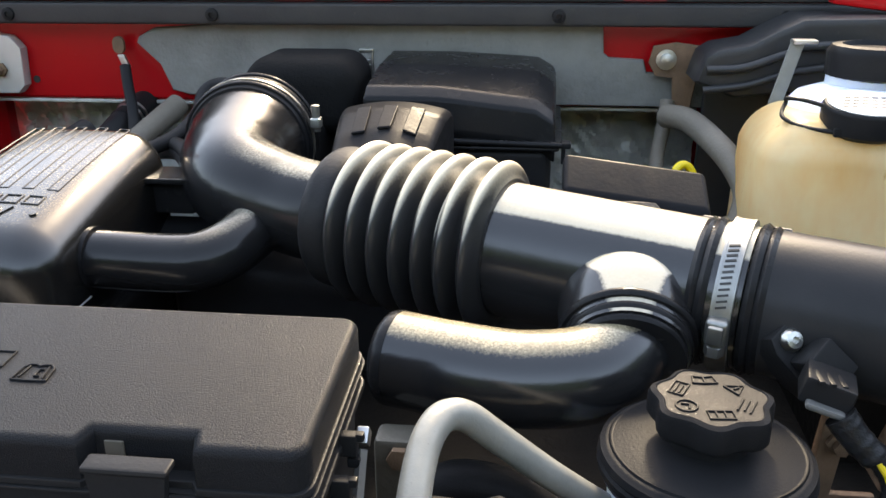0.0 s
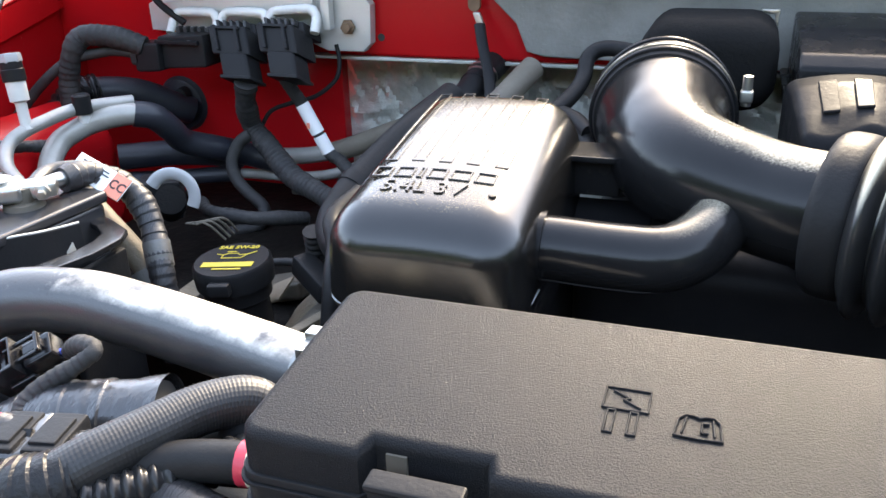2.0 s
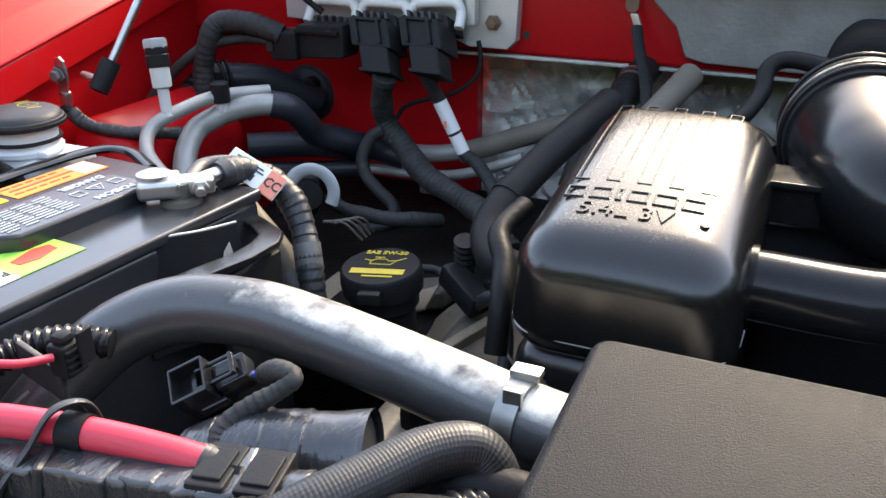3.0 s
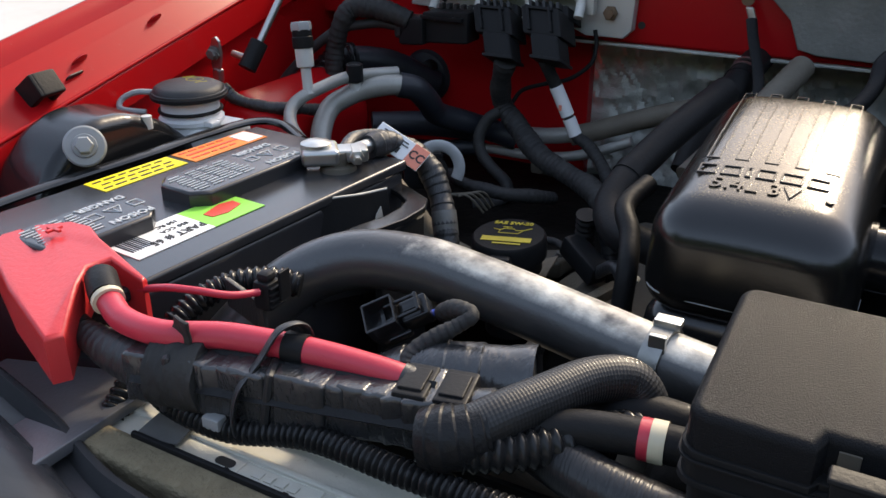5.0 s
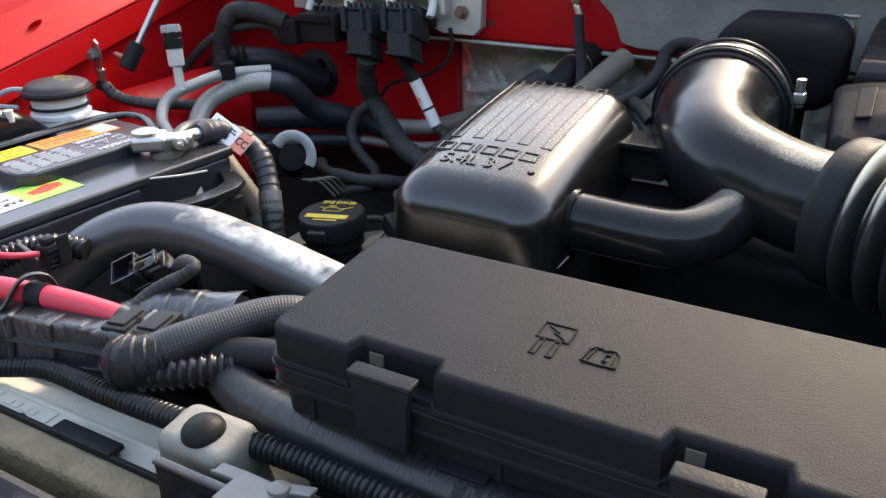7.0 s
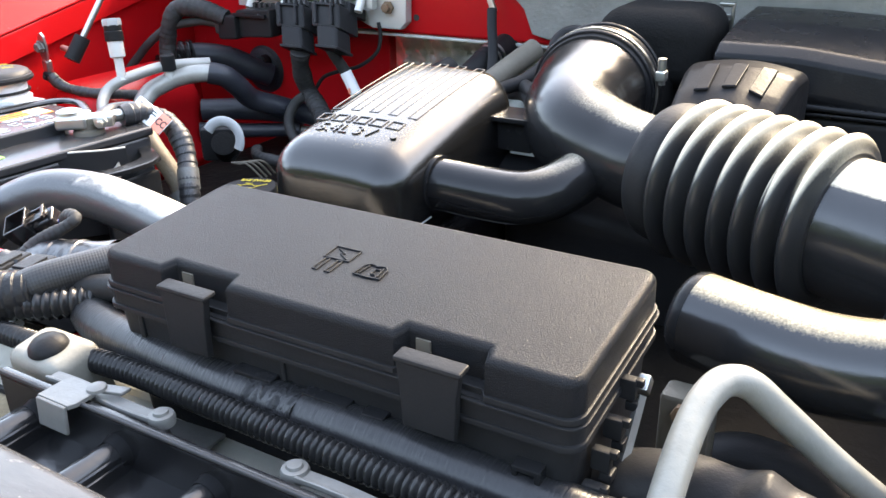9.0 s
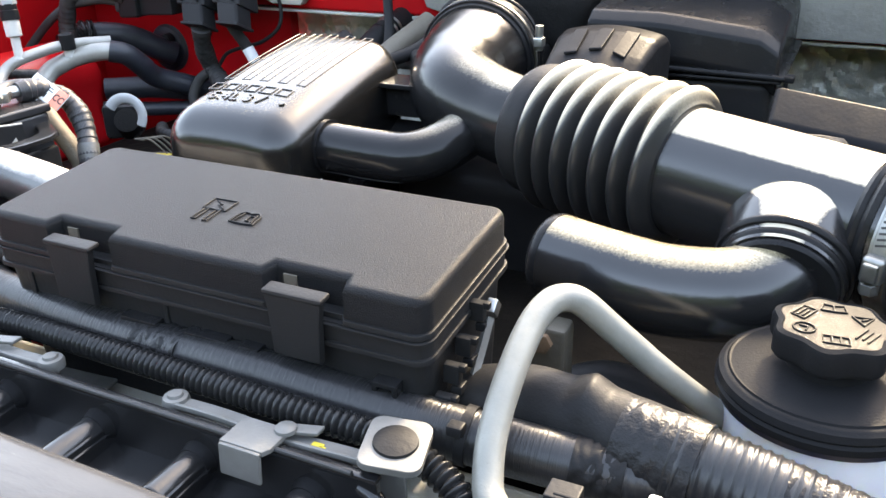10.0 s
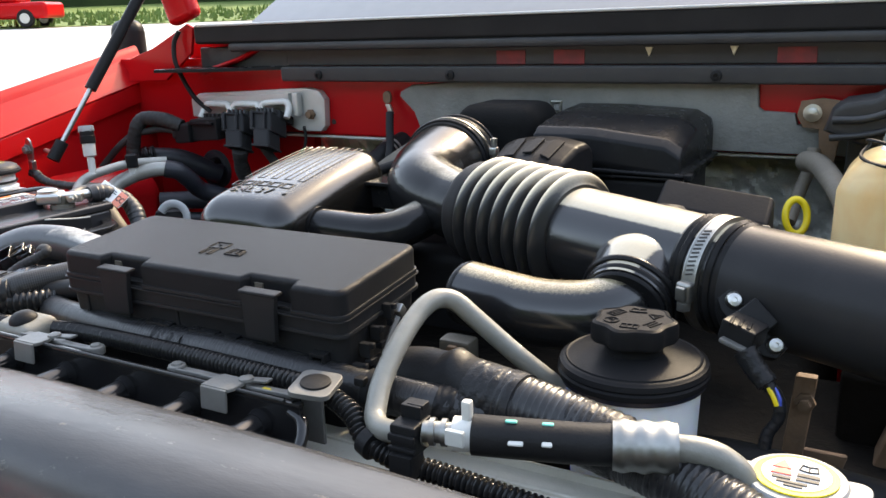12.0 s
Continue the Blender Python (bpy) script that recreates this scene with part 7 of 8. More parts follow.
part("ribbed_tube", tube([(-0.996, 0.938, 1.196), (-1.006, 0.922, 1.195), (-1.012, 0.900, 1.183), (-1.015, 0.885, 1.160), (-1.015, 0.875, 1.130), (-1.012, 0.87, 1.08)], ribbed(0.0225, 0.0030, 0.0070, 0.7), 26, 10, 0.0011), M_CONDUIT, gcn)
def pipe_thing(name, at_, label, cat="pipe"):
    return thing(name, at_, label, cat)
p1 = pipe_thing("service_pipe", (-0.90, 0.74, 1.15), "bare aluminium air conditioning pipe with a capped service port", "pipe")
part("pipe", tube([(-0.870, 0.850, 1.213), (-0.892, 0.818, 1.2145), (-0.908, 0.790, 1.2135), (-0.914, 0.755, 1.2095), (-0.920, 0.735, 1.205), (-0.9265, 0.721, 1.197), (-0.923, 0.708, 1.188), (-0.905, 0.690, 1.178), (-0.870, 0.672, 1.165), (-0.835, 0.655, 1.150), (-0.81, 0.64, 1.11)], 0.0072, 18, 8), M_BAREPIPE, p1)
PORT = along((-0.9185, 0.738, 1.2065), (-0.9285, 0.7448, 1.282))
part("stem", lathe([(0.0075, 0), (0.0058, 0.004), (0.0058, 0.028), (0.0098, 0.030), (0.0100, 0.052), (0.0085, 0.053), (0, 0.053)], 24, PORT), M_WHITEPL, p1, "white service port stem")
part("port_cap", lathe([(0.0112, 0.050), (0.0118, 0.051), (0.0118, 0.062), (0.0108, 0.063), (0.0112, 0.064), (0.0112, 0.070), (0, 0.070)], 26, PORT), M_PLASTIC, p1, "black service port cap")
part("cap_top", lathe([(0.0118, 0.069), (0.0122, 0.0705), (0.0120, 0.0765), (0.0108, 0.0785), (0, 0.0790)], 6, PORT), M_GREYCAP, p1, "grey hexagonal cap top")
p2 = pipe_thing("suction_pipe", (-0.88, 0.78, 1.12), "thick bare aluminium suction pipe with a black port cap", "pipe")
part("pipe", tube([(-0.885, 0.715, 1.10), (-0.905, 0.735, 1.135), (-0.917, 0.757, 1.162), (-0.920, 0.780, 1.180), (-0.909, 0.797, 1.190), (-0.896, 0.810, 1.1965), (-0.876, 0.822, 1.2015), (-0.857, 0.832, 1.203), (-0.842, 0.845, 1.198)], 0.0122, 22, 8), M_BAREPIPE, p2)
part("sleeve", tube([(-0.858, 0.834, 1.203), (-0.843, 0.848, 1.197), (-0.838, 0.868, 1.178), (-0.838, 0.892, 1.156), (-0.818, 0.925, 1.140), (-0.790, 0.955, 1.124), (-0.76, 0.965, 1.115)], 0.0150, 20, 8), M_SLEEVE, p2, "black insulating sleeve")
part("port_stem", lathe([(0.0075, 0), (0.0075, 0.012), (0, 0.013)], 20, pose(-0.8985, 0.802, 1.199)), M_WHITEPL, p2, "pale port stem")
part("port_cap", lathe([(0.0095, 0.0), (0.0100, 0.001), (0.0100, 0.020), (0.0080, 0.0215), (0.006, 0.0195), (0, 0.0195)], 22, pose(-0.8982, 0.801, 1.209)), M_PLASTIC, p2, "black service port cap")
p3 = pipe_thing("heater_pipe", (-0.72, 0.95, 1.10), "pale heater pipes running along the firewall", "pipe")
part("upper_pipe", tube([(-0.86, 0.935, 1.126), (-0.807, 0.965, 1.1195), (-0.774, 0.972, 1.1186), (-0.72, 0.980, 1.121), (-0.67, 0.985, 1.133), (-0.58, 0.990, 1.168), (-0.52, 0.99, 1.19)], 0.0105, 16), M_BAREPIPE, p3)
part("lower_pipe", tube([(-0.86, 0.93, 1.098), (-0.81, 0.958, 1.0968), (-0.752, 0.965, 1.0954), (-0.70, 0.968, 1.099), (-0.655, 0.97, 1.112), (-0.61, 0.975, 1.132)], 0.0065, 14), M_BAREPIPE, p3)
part("hose_end", tube([(-0.93, 0.88, 1.132), (-0.88, 0.92, 1.130), (-0.84, 0.948, 1.124), (-0.806, 0.966, 1.119)], 0.0160, 18), M_SLEEVE, p3, "blue-black hose end")
part("lower_sleeve", tube([(-0.93, 0.87, 1.105), (-0.88, 0.915, 1.098), (-0.83, 0.948, 1.097), (-0.808, 0.958, 1.0968)], 0.0105, 18), M_SLEEVE, p3, "blue-black hose end")
part("joint", join(box((-0.715, 0.955, 1.088), (0.034, 0.02, 0.020), 0.004), lathe([(0.008, 0), (0.008, 0.006), (0, 0.007)], 6, pose(-0.718, 0.944, 1.090, 90, 0, 0))), M_CAST, p3)
part("right_hose", tube([(-0.690, 0.978, 1.126), (-0.66, 0.982, 1.136), (-0.60, 0.984, 1.160), (-0.55, 0.980, 1.178), (-0.50, 0.97, 1.195)], 0.0128, 16), M_BROWN, p3, "dusty brown hose")

# heater hoses behind the engine cover
hh_ = thing("heater_hose", (-0.53, 0.70, 1.15), "curved black heater hose beside the engine cover", "heater hose")
part("hose", tube([(-0.462, 0.634, 1.148), (-0.494, 0.640, 1.152), (-0.522, 0.655, 1.153), (-0.539, 0.682, 1.162), (-0.537, 0.714, 1.178), (-0.523, 0.757, 1.199), (-0.504, 0.800, 1.220), (-0.486, 0.860, 1.236)], 0.0150, 22, 10), M_RUBBER, hh_)
part("joint_band", tube([(-0.5362, 0.718, 1.180), (-0.5335, 0.728, 1.185)], 0.0162, 22, smooth=False), M_PLASTIC, hh_, "black joint band")
hc2 = thing("heater_outlet", (-0.49, 0.93, 1.20), "dark heater hose with bright spring rings at the firewall", "heater hose")
part("hose", tube([(-0.512, 0.845, 1.150), (-0.506, 0.875, 1.185), (-0.496, 0.915, 1.212), (-0.487, 0.960, 1.232), (-0.480, 1.02, 1.246)], 0.0165, 22), M_RUBBER, hc2)
for u in (0.0, 0.011, 0.019):
    part("spring_ring", tube([(-0.4893 + u * 0.15, 0.947 + u, 1.2265 + u * 0.4), (-0.4890 + u * 0.15, 0.950 + u, 1.2277 + u * 0.4)], 0.0178, 22, smooth=False), M_STEEL if u else M_PLASTIC, hc2, "bright ring" if u else "")
hose("brown_hose", [(-0.500, 0.800, 1.160), (-0.475, 0.850, 1.190), (-0.450, 0.905, 1.220), (-0.430, 0.970, 1.245)], 0.0135, M_BROWN, "dusty brown hose behind the engine cover", "hose", 18)
hose("vacuum_hose", [(-0.30, 0.86, 1.285), (-0.335, 0.865, 1.288), (-0.350, 0.858, 1.280), (-0.352, 0.84, 1.262), (-0.365, 0.81, 1.245), (-0.39, 0.78, 1.235)], 0.0075, M_RUBBER, "thin black vacuum hose by the throttle", "hose", 14)
hose("vacuum_hose", [(-0.395, 0.83, 1.225), (-0.36, 0.80, 1.232), (-0.335, 0.765, 1.228), (-0.32, 0.73, 1.215)], 0.0085, M_RUBBER, "thin black hose under the elbow", "hose", 14)
hose("vacuum_hose", [(-0.42, 0.86, 1.215), (-0.385, 0.825, 1.235), (-0.352, 0.79, 1.240), (-0.33, 0.76, 1.235)], 0.0075, M_RUBBER, "thin black hose under the elbow", "hose", 14)
hose("cover_lead", [(-0.485, 0.56, 1.125), (-0.487, 0.575, 1.160), (-0.495, 0.60, 1.178), (-0.508, 0.625, 1.19), (-0.50, 0.66, 1.20)], 0.0085, M_WRAP, "black taped lead against the engine cover", "wiring", 14)
gs = thing("ground_strap", (-0.48, 0.95, 1.22), "dusty braided ground strap bolted to the firewall", "ground strap")
part("eyelet", upright(rounded(0.014, 0.020, 0.0068, 4, -0.4975, 1.313), 0.974, 0.9785, 0.0006), M_RUST, gs, "rusty eyelet")
part("crimp", bend(box((0, 0, 0), (0.009, 0.006, 0.016), 0.002), lambda x, y, z: (-0.491 + x - 0.4 * z, 0.972 + y, 1.295 + z)), M_STEEL, gs)
part("strap", tube([(-0.490, 0.970, 1.290), (-0.482, 0.955, 1.270), (-0.470, 0.935, 1.245), (-0.462, 0.915, 1.222), (-0.455, 0.89, 1.20)], 0.0062, 12, 8, squash=0.6), M_RUBBER, gs)

DRY = [(-0.759, 0.628, 1.188), (-0.733, 0.620, 1.170), (-0.695, 0.611, 1.140), (-0.673, 0.602, 1.108), (-0.668, 0.598, 1.06)]
TAN = (-0.560, 0.668, 1.082)

# oil filler
of = thing("oil_filler", (-0.617, 0.637, 1.05), "black oil filler cap with yellow print on its neck", "oil filler")
OM = pose(-0.617, 0.637, 1.128, 3, -3, 12)
part("neck", lathe([(0.026, -0.09), (0.026, -0.03), (0.030, -0.026), (0.031, -0.004), (0, -0.004)], 30, OM), M_PLASTIC, of)
oc = part("cap", lathe([(0.030, -0.014), (0.0345, -0.012), (0.0352, -0.002), (0.0345, 0.006), (0.0325, 0.0085), (0, 0.0088)], 44, OM), M_PLASTIC, of, "black ribbed cap")
part("grip_tab", moved(box((0.0, -0.037, -0.002), (0.020, 0.010, 0.012), 0.003), OM), M_PLASTIC, oc)
OT = OM @ Matrix.Translation((0, 0, 0.0091))
part("oil_text", letters("SAE 5W-20", 0.0078, 0.0005, OT @ pose(0, 0.022, 0), 0.0002), M_DULLYELLOW, oc, "yellow printed grade")
part("name_bar", moved(join(box((0, -0.0115, 0), (0.046, 0.0085, 0.0005), 0), box((0.002, -0.020, 0), (0.026, 0.0022, 0.0005), 0)), OT), M_DULLYELLOW, oc, "plain yellow name bar")
can = lid_mark(closed([(-0.010, -0.003), (0.008, -0.003), (0.012, 0.004), (0.005, 0.003), (0.003, 0.006), (-0.006, 0.006), (-0.010, 0.003)]) + [((-0.010, 0.003), (-0.016, 0.005)), ((0.012, 0.004), (0.019, 0.009)), ((-0.004, 0.006), (-0.004, 0.0095)), ((-0.008, 0.0095), (0.0, 0.0095))], OT @ pose(0, 0.004, 0))
part("oil_can_symbol", can, M_DULLYELLOW, oc, "yellow oil can symbol")
br_ = thing("engine_bracket", (-0.54, 0.60, 1.06), "dirty grey sheet bracket on the engine", "bracket")
tsh = box(TAN, (0.080, 0.064, 0.0022), 0.0006, 1)
bmesh.ops.subdivide_edges(tsh, edges=[e for e in tsh.edges if e.calc_length() > 0.02], cuts=9, use_grid_fill=True)
part("tan_sheet", bend(tsh, lambda x, y, z: (x, y + 0.10 * (x - TAN[0]), z + 0.35 * (x - TAN[0]) - 9.0 * (x - TAN[0] - 0.012) ** 2 + 0.30 * (y - TAN[1]) + 0.0018 * noise.noise(Vector((x * 60, y * 60, 4))))), M_TANMETAL, br_, "bent tan sheet metal guard")
part("tan_plate", bend(box((-0.698, 0.712, 1.056), (0.052, 0.056, 0.004), 0.0015), lambda x, y, z: (x, y, z - 0.3 * (x + 0.698))), M_TANMETAL, br_, "dusty tan plate")
part("sheet", bend(box((-0.55, 0.60, 1.06), (0.05, 0.06, 0.004), 0.001), lambda x, y, z: (x, y, z + 0.3 * (x + 0.545))), M_DARK, br_)
part("pulley", lathe([(0.035, 0), (0.035, 0.012), (0.028, 0.013), (0.026, 0.006), (0.010, 0.006), (0.010, 0.014), (0, 0.014)], 36, pose(-0.50, 0.52, 1.095, 65, 10, 0)), M_DARK, br_)
cs = thing("cam_connector", (-0.575, 0.69, 1.08), "black sensor plug with a short lead", "connector")
part("plug", box((-0.555, 0.670, 1.112), (0.05, 0.022, 0.022), 0.004, 2, Matrix.Rotation(radians(-30), 4, "Z") @ Matrix.Rotation(radians(20), 4, "Y")), M_PLASTIC, cs)
part("boot", tube([(-0.5610, 0.6845, 1.150), (-0.5630, 0.690, 1.132), (-0.5655, 0.697, 1.105)], ribbed(0.0080, 0.002, 0.007), 14, 8, 0.001), M_RUBBER, cs)
part("taped_tail", tube([(-0.546, 0.690, 1.155), (-0.535, 0.683, 1.122), (-0.527, 0.680, 1.088), (-0.523, 0.678, 1.04)], wrapped(0.0092, 0.0009, 0.010), 16, 8, 0.0012), M_TAPE2, cs, "crumpled taped lead")
part("lead", tube([(-0.540, 0.66, 1.105), (-0.515, 0.640, 1.125), (-0.500, 0.625, 1.10), (-0.495, 0.60, 1.06)], 0.006, 12), M_TAPE, cs)
vc = thing("filler_bracket", (-0.60, 0.70, 1.05), "dusty tan brackets and bolts on the engine beside the filler", "bracket")
part("cast_step", bend(box((-0.635, 0.735, 1.060), (0.090, 0.070, 0.020), 0.005, 3), lambda x, y, z: (x, y, z + 0.25 * (x + 0.635) - 0.2 * (y - 0.735))), M_CAST, vc)
part("tan_tab", bend(box((-0.598, 0.672, 1.090), (0.022, 0.030, 0.003), 0.001), lambda x, y, z: (x, y, z + 0.5 * (x + 0.598) + 0.3 * (y - 0.672))), M_TANMETAL, vc, "bent tan tab")
part("tan_rib", bend(box((-0.532, 0.640, 1.085), (0.012, 0.080, 0.022), 0.003), lambda x, y, z: (x + 0.3 * (y - 0.64), y, z)), M_TANMETAL, vc, "tan cast rib")
for x, y, z in ((-0.600, 0.725, 1.078), (-0.665, 0.745, 1.065), (-0.545, 0.665, 1.100)):
    part("bolt", lathe([(0.0085, -0.004), (0.0085, 0.001), (0.0060, 0.0015), (0.0060, 0.007), (0, 0.0075)], 6, pose(x, y, z, -10, 10, 0)), M_CORE, vc, "dull bolt head")
part("wire_loop", tube([(-0.655, 0.715, 1.085), (-0.630, 0.705, 1.100), (-0.600, 0.712, 1.102), (-0.575, 0.700, 1.092), (-0.560, 0.705, 1.078)], 0.0042, 10), M_DUSTYTAPE, vc, "dusty black wire")
cl3 = thing("hose_clip", (-0.487, 0.585, 1.14), "small grey wire clip on the taped lead", "clip")
part("body", box((-0.4870, 0.5830, 1.1480), (0.016, 0.008, 0.010), 0.002, 2, Matrix.Rotation(radians(35), 4, "Y")), M_GREYCAP, cl3)
part("wire", tube([(-0.484, 0.580, 1.142), (-0.486, 0.577, 1.128), (-0.480, 0.575, 1.115), (-0.472, 0.575, 1.108)], 0.0012, 8), M_GREYCAP, cl3, "thin pale wire")
pc = thing("harness_plug", (-0.76, 0.76, 1.10), "grey locking ring on a black bulkhead plug", "connector")
part("ring", tube([Vector((-0.752, 0.742, 1.145)) + 0.024 * (math.cos(a) * Vector((0.75, 0.35, 0.55)) + math.sin(a) * Vector((-0.55, 0.0, 0.80))) for a in [radians(-60 + 22 * k) for k in range(9)]], 0.0068, 12, 4, squash=0.55), M_GREYCAP, pc, "grey crescent lock ring")
part("core", lathe([(0.016, -0.03), (0.016, 0.000), (0.012, 0.001), (0, 0.001)], 26, pose(-0.765, 0.755, 1.136, 55, 0, 40)), M_SPONGE, pc)
for k in range(4):
    part("wire", tube([(-0.735 + 0.004 * k, 0.735, 1.120), (-0.715 + 0.003 * k, 0.74 + 0.006 * k, 1.120), (-0.70, 0.75 + 0.008 * k, 1.100)], 0.0014, 8), M_CAST, pc)
part("block", box((-0.79, 0.775, 1.13), (0.045, 0.04, 0.045), 0.006, 2, Matrix.Rotation(radians(30), 4, "Z")), M_PLASTIC, pc)
dpz = thing("dryer_pipe", (-0.68, 0.60, 1.07), "dull brownish metal pipe beside the battery", "pipe")
part("pipe", tube(DRY, 0.0105, 18), M_TANMETAL, dpz)
part("collar", tube([DRY[0], tuple(Vector(DRY[0]).lerp(Vector(DRY[1]), 0.25))], 0.0125, 18, smooth=False), M_PLASTIC, dpz, "black collar")
part("lower_joint", tube([tuple(Vector(DRY[2]).lerp(Vector(DRY[3]), 0.35)), DRY[3]], 0.0140, 18, smooth=False), M_CORE, dpz, "grey pipe joint")
hose("bay_conduit", [(-0.700, 0.575, 1.15), (-0.690, 0.560, 1.12), (-0.69, 0.54, 1.08)], ribbed(0.009, 0.002, 0.006, 0.7), M_CONDUIT, "black ribbed conduit under the tray arm", "conduit", 16, 8, 0.001)

# brake fluid reservoir, strut, fender fittings
bf = thing("brake_reservoir", (-0.954, 0.592, 1.14), "white brake fluid reservoir with a dark screw cap", "fluid reservoir")
BFX = lambda dz: pose(-0.954, 0.592, dz)
part("tank", join(lathe([(0.030, 1.14), (0.0300, 1.200), (0.0285, 1.206), (0.0320, 1.208), (0.0325, 1.212), (0.0290, 1.214), (0.0290, 1.238), (0, 1.238)], 40, BFX(0)), box((-0.948, 0.600, 1.165), (0.075, 0.07, 0.08), 0.010, 3),
                  box((-0.924, 0.585, 1.2105), (0.020, 0.014, 0.006), 0.002)), M_LABELW, bf, "white tank")
bc = part("cap", lathe([(0.0345, 1.2330), (0.0365, 1.2335), (0.0372, 1.2360), (0.0365, 1.2385), (0.0350, 1.2390), (0.0335, 1.2425), (0.0290, 1.2450), (0.016, 1.2470), (0, 1.2476)], 48, BFX(0)), M_DARKGREY, bf, "dark flat cap with yellow print")
part("rim", lathe([(0.0368, 1.2320), (0.0380, 1.2330), (0.0380, 1.2358), (0.0366, 1.2366)], 48, BFX(0)), M_PLASTIC, bc, "black rim")
part("symbol", lid_mark(closed([(0.009 * math.cos(k * 0.785), 0.009 * math.sin(k * 0.785)) for k in range(8)]) + [((-0.014, -0.006), (-0.014, 0.006)), ((0.014, -0.006), (0.014, 0.006)), ((-0.003, 0), (0.003, 0))], pose(-0.954, 0.602, 1.2470, -3, 0, -20)), M_DULLYELLOW, bc, "yellow ring symbol")
for k, (bx, by, bw) in enumerate(((-0.016, -0.010, 0.007), (-0.007, -0.012, 0.008), (0.004, -0.012, 0.009), (0.015, -0.009, 0.008), (-0.009, -0.018, 0.008), (0.002, -0.019, 0.010), (0.013, -0.017, 0.007))):
    part("print", bars([(bx, by, bw, 0.0040)], pose(-0.954, 0.592, 1.2464 - 14.0 * max(0.0, bx * bx + by * by - 0.0002), 7, 0, -20)), M_DULLYELLOW, bc, "yellow print bar")
part("strap", tube([(-0.954 + 0.0305 * math.cos(a), 0.592 + 0.0305 * math.sin(a), 1.2195) for a in [k * math.pi / 8 for k in range(17)]], 0.0018, 8, 4), M_RUBBER, bf, "black strap")
part("bail", tube([(-0.985, 0.575, 1.236), (-1.000, 0.566, 1.236), (-1.010, 0.556, 1.230), (-1.006, 0.550, 1.222), (-0.985, 0.562, 1.2185)], 0.0030, 8), M_GREYCAP, bf, "grey cap tether")
st = thing("hood_strut", (-0.99, 0.732, 1.24), "dark gas strut rising to the raised hood", "gas strut")
S0, S1 = Vector((-0.990, 0.731, 1.242)), Vector((-0.949, 0.897, 1.474))
SD = (S1 - S0).normalized()
part("socket", tube([S0 - SD * 0.016, S0, S0 + SD * 0.018], 0.0105, 18), M_PLASTIC, st, "black ball socket")
part("rod", tube([S0, S0 + SD * 0.125], 0.0042, 14, smooth=False), M_STEEL, st, "steel rod")
part("cylinder", tube([S0 + SD * 0.118, S0 + SD * 0.55], 0.0098, 18, smooth=False), M_PLASTIC, st, "black cylinder")
part("stud", tube([S0 - SD * 0.004, S0 + Vector((-0.03, 0.0, 0))], 0.004, 10, smooth=False), M_STEEL, st)
lg = thing("ground_lug", (-1.0, 0.68, 1.22), "dull metal ground lug with a taped cable on the fender", "ground lug")
LG = pose(-1.0180, 0.700, 1.2400, 8, 12, 0)
part("lug", moved(join(slab([(-0.004, 0.026), (0.001, 0.029), (0.006, 0.025), (0.009, 0.012), (0.008, 0.002), (0.006, -0.012), (-0.005, -0.012), (-0.007, 0.002), (-0.008, 0.012)], -0.002, 0.001, 0.0008, m=pose(0, 0, 0, 90, 0, 0)),
                       box((0.002, 0.001, -0.018), (0.011, 0.010, 0.018), 0.003)), LG), M_STEEL, lg)
part("bolt", lathe([(0.0085, 0), (0.0085, 0.002), (0.006, 0.003), (0.006, 0.007), (0, 0.008)], 6, LG @ pose(0, -0.002, 0.010, 90, 0, 0)), M_CORE, lg)
part("clip", moved(join(box((0.006, -0.003, -0.030), (0.014, 0.010, 0.012), 0.003), box((0.006, -0.009, -0.030), (0.007, 0.003, 0.006), 0.001)), LG), M_PLASTIC, lg, "black crimp boot")
part("cable", tube([(-1.012, 0.700, 1.212), (-1.004, 0.704, 1.200), (-0.985, 0.712, 1.192), (-0.960, 0.725, 1.187), (-0.94, 0.745, 1.184), (-0.93, 0.78, 1.175)], wrapped(0.0065, 0.0008, 0.007), 14, 8, 0.0014), M_TAPE, lg)
hump = bend(box((-0.985, 0.80, 1.13), (0.10, 0.20, 0.14), 0.03, 5), lambda x, y, z: (x, y, z - 0.4 * max(0, x + 1.0)))
structure("wall_hump", hump, M_RED, "red pressed hump in the inner fender", "inner fender")
tb2 = thing("wheelhouse_liner", (-1.0, 0.50, 1.1), "black curved wheelhouse cover with a washered bolt", "liner")
part("arch", bend(along_x([(0.375, 1.08), (0.388, 1.185), (0.402, 1.212), (0.428, 1.236), (0.460, 1.247), (0.497, 1.244), (0.530, 1.230), (0.555, 1.212), (0.585, 1.180), (0.60, 1.08)], -0.995, -0.928, 0.012, 4), lambda x, y, z: (x, y, z - 0.10 * max(0, x + 0.96))), M_GLOSS, tb2)
wsh = part("washer", lathe([(0.0175, -0.004), (0.0175, 0.001), (0.0160, 0.0022), (0.0105, 0.0022), (0.0098, 0.0045), (0, 0.0045)], 36, along((-0.9235, 0.4380, 1.2280), (-0.62, 0.18, 1.40))), M_GREYCAP, tb2, "grey washered bolt")
part("bolt_head", lathe([(0.0078, 0.004), (0.0078, 0.0095), (0.0066, 0.0108), (0, 0.0110)], 6, along((-0.9235, 0.4380, 1.2280), (-0.62, 0.18, 1.40))), M_GREYCAP, wsh)
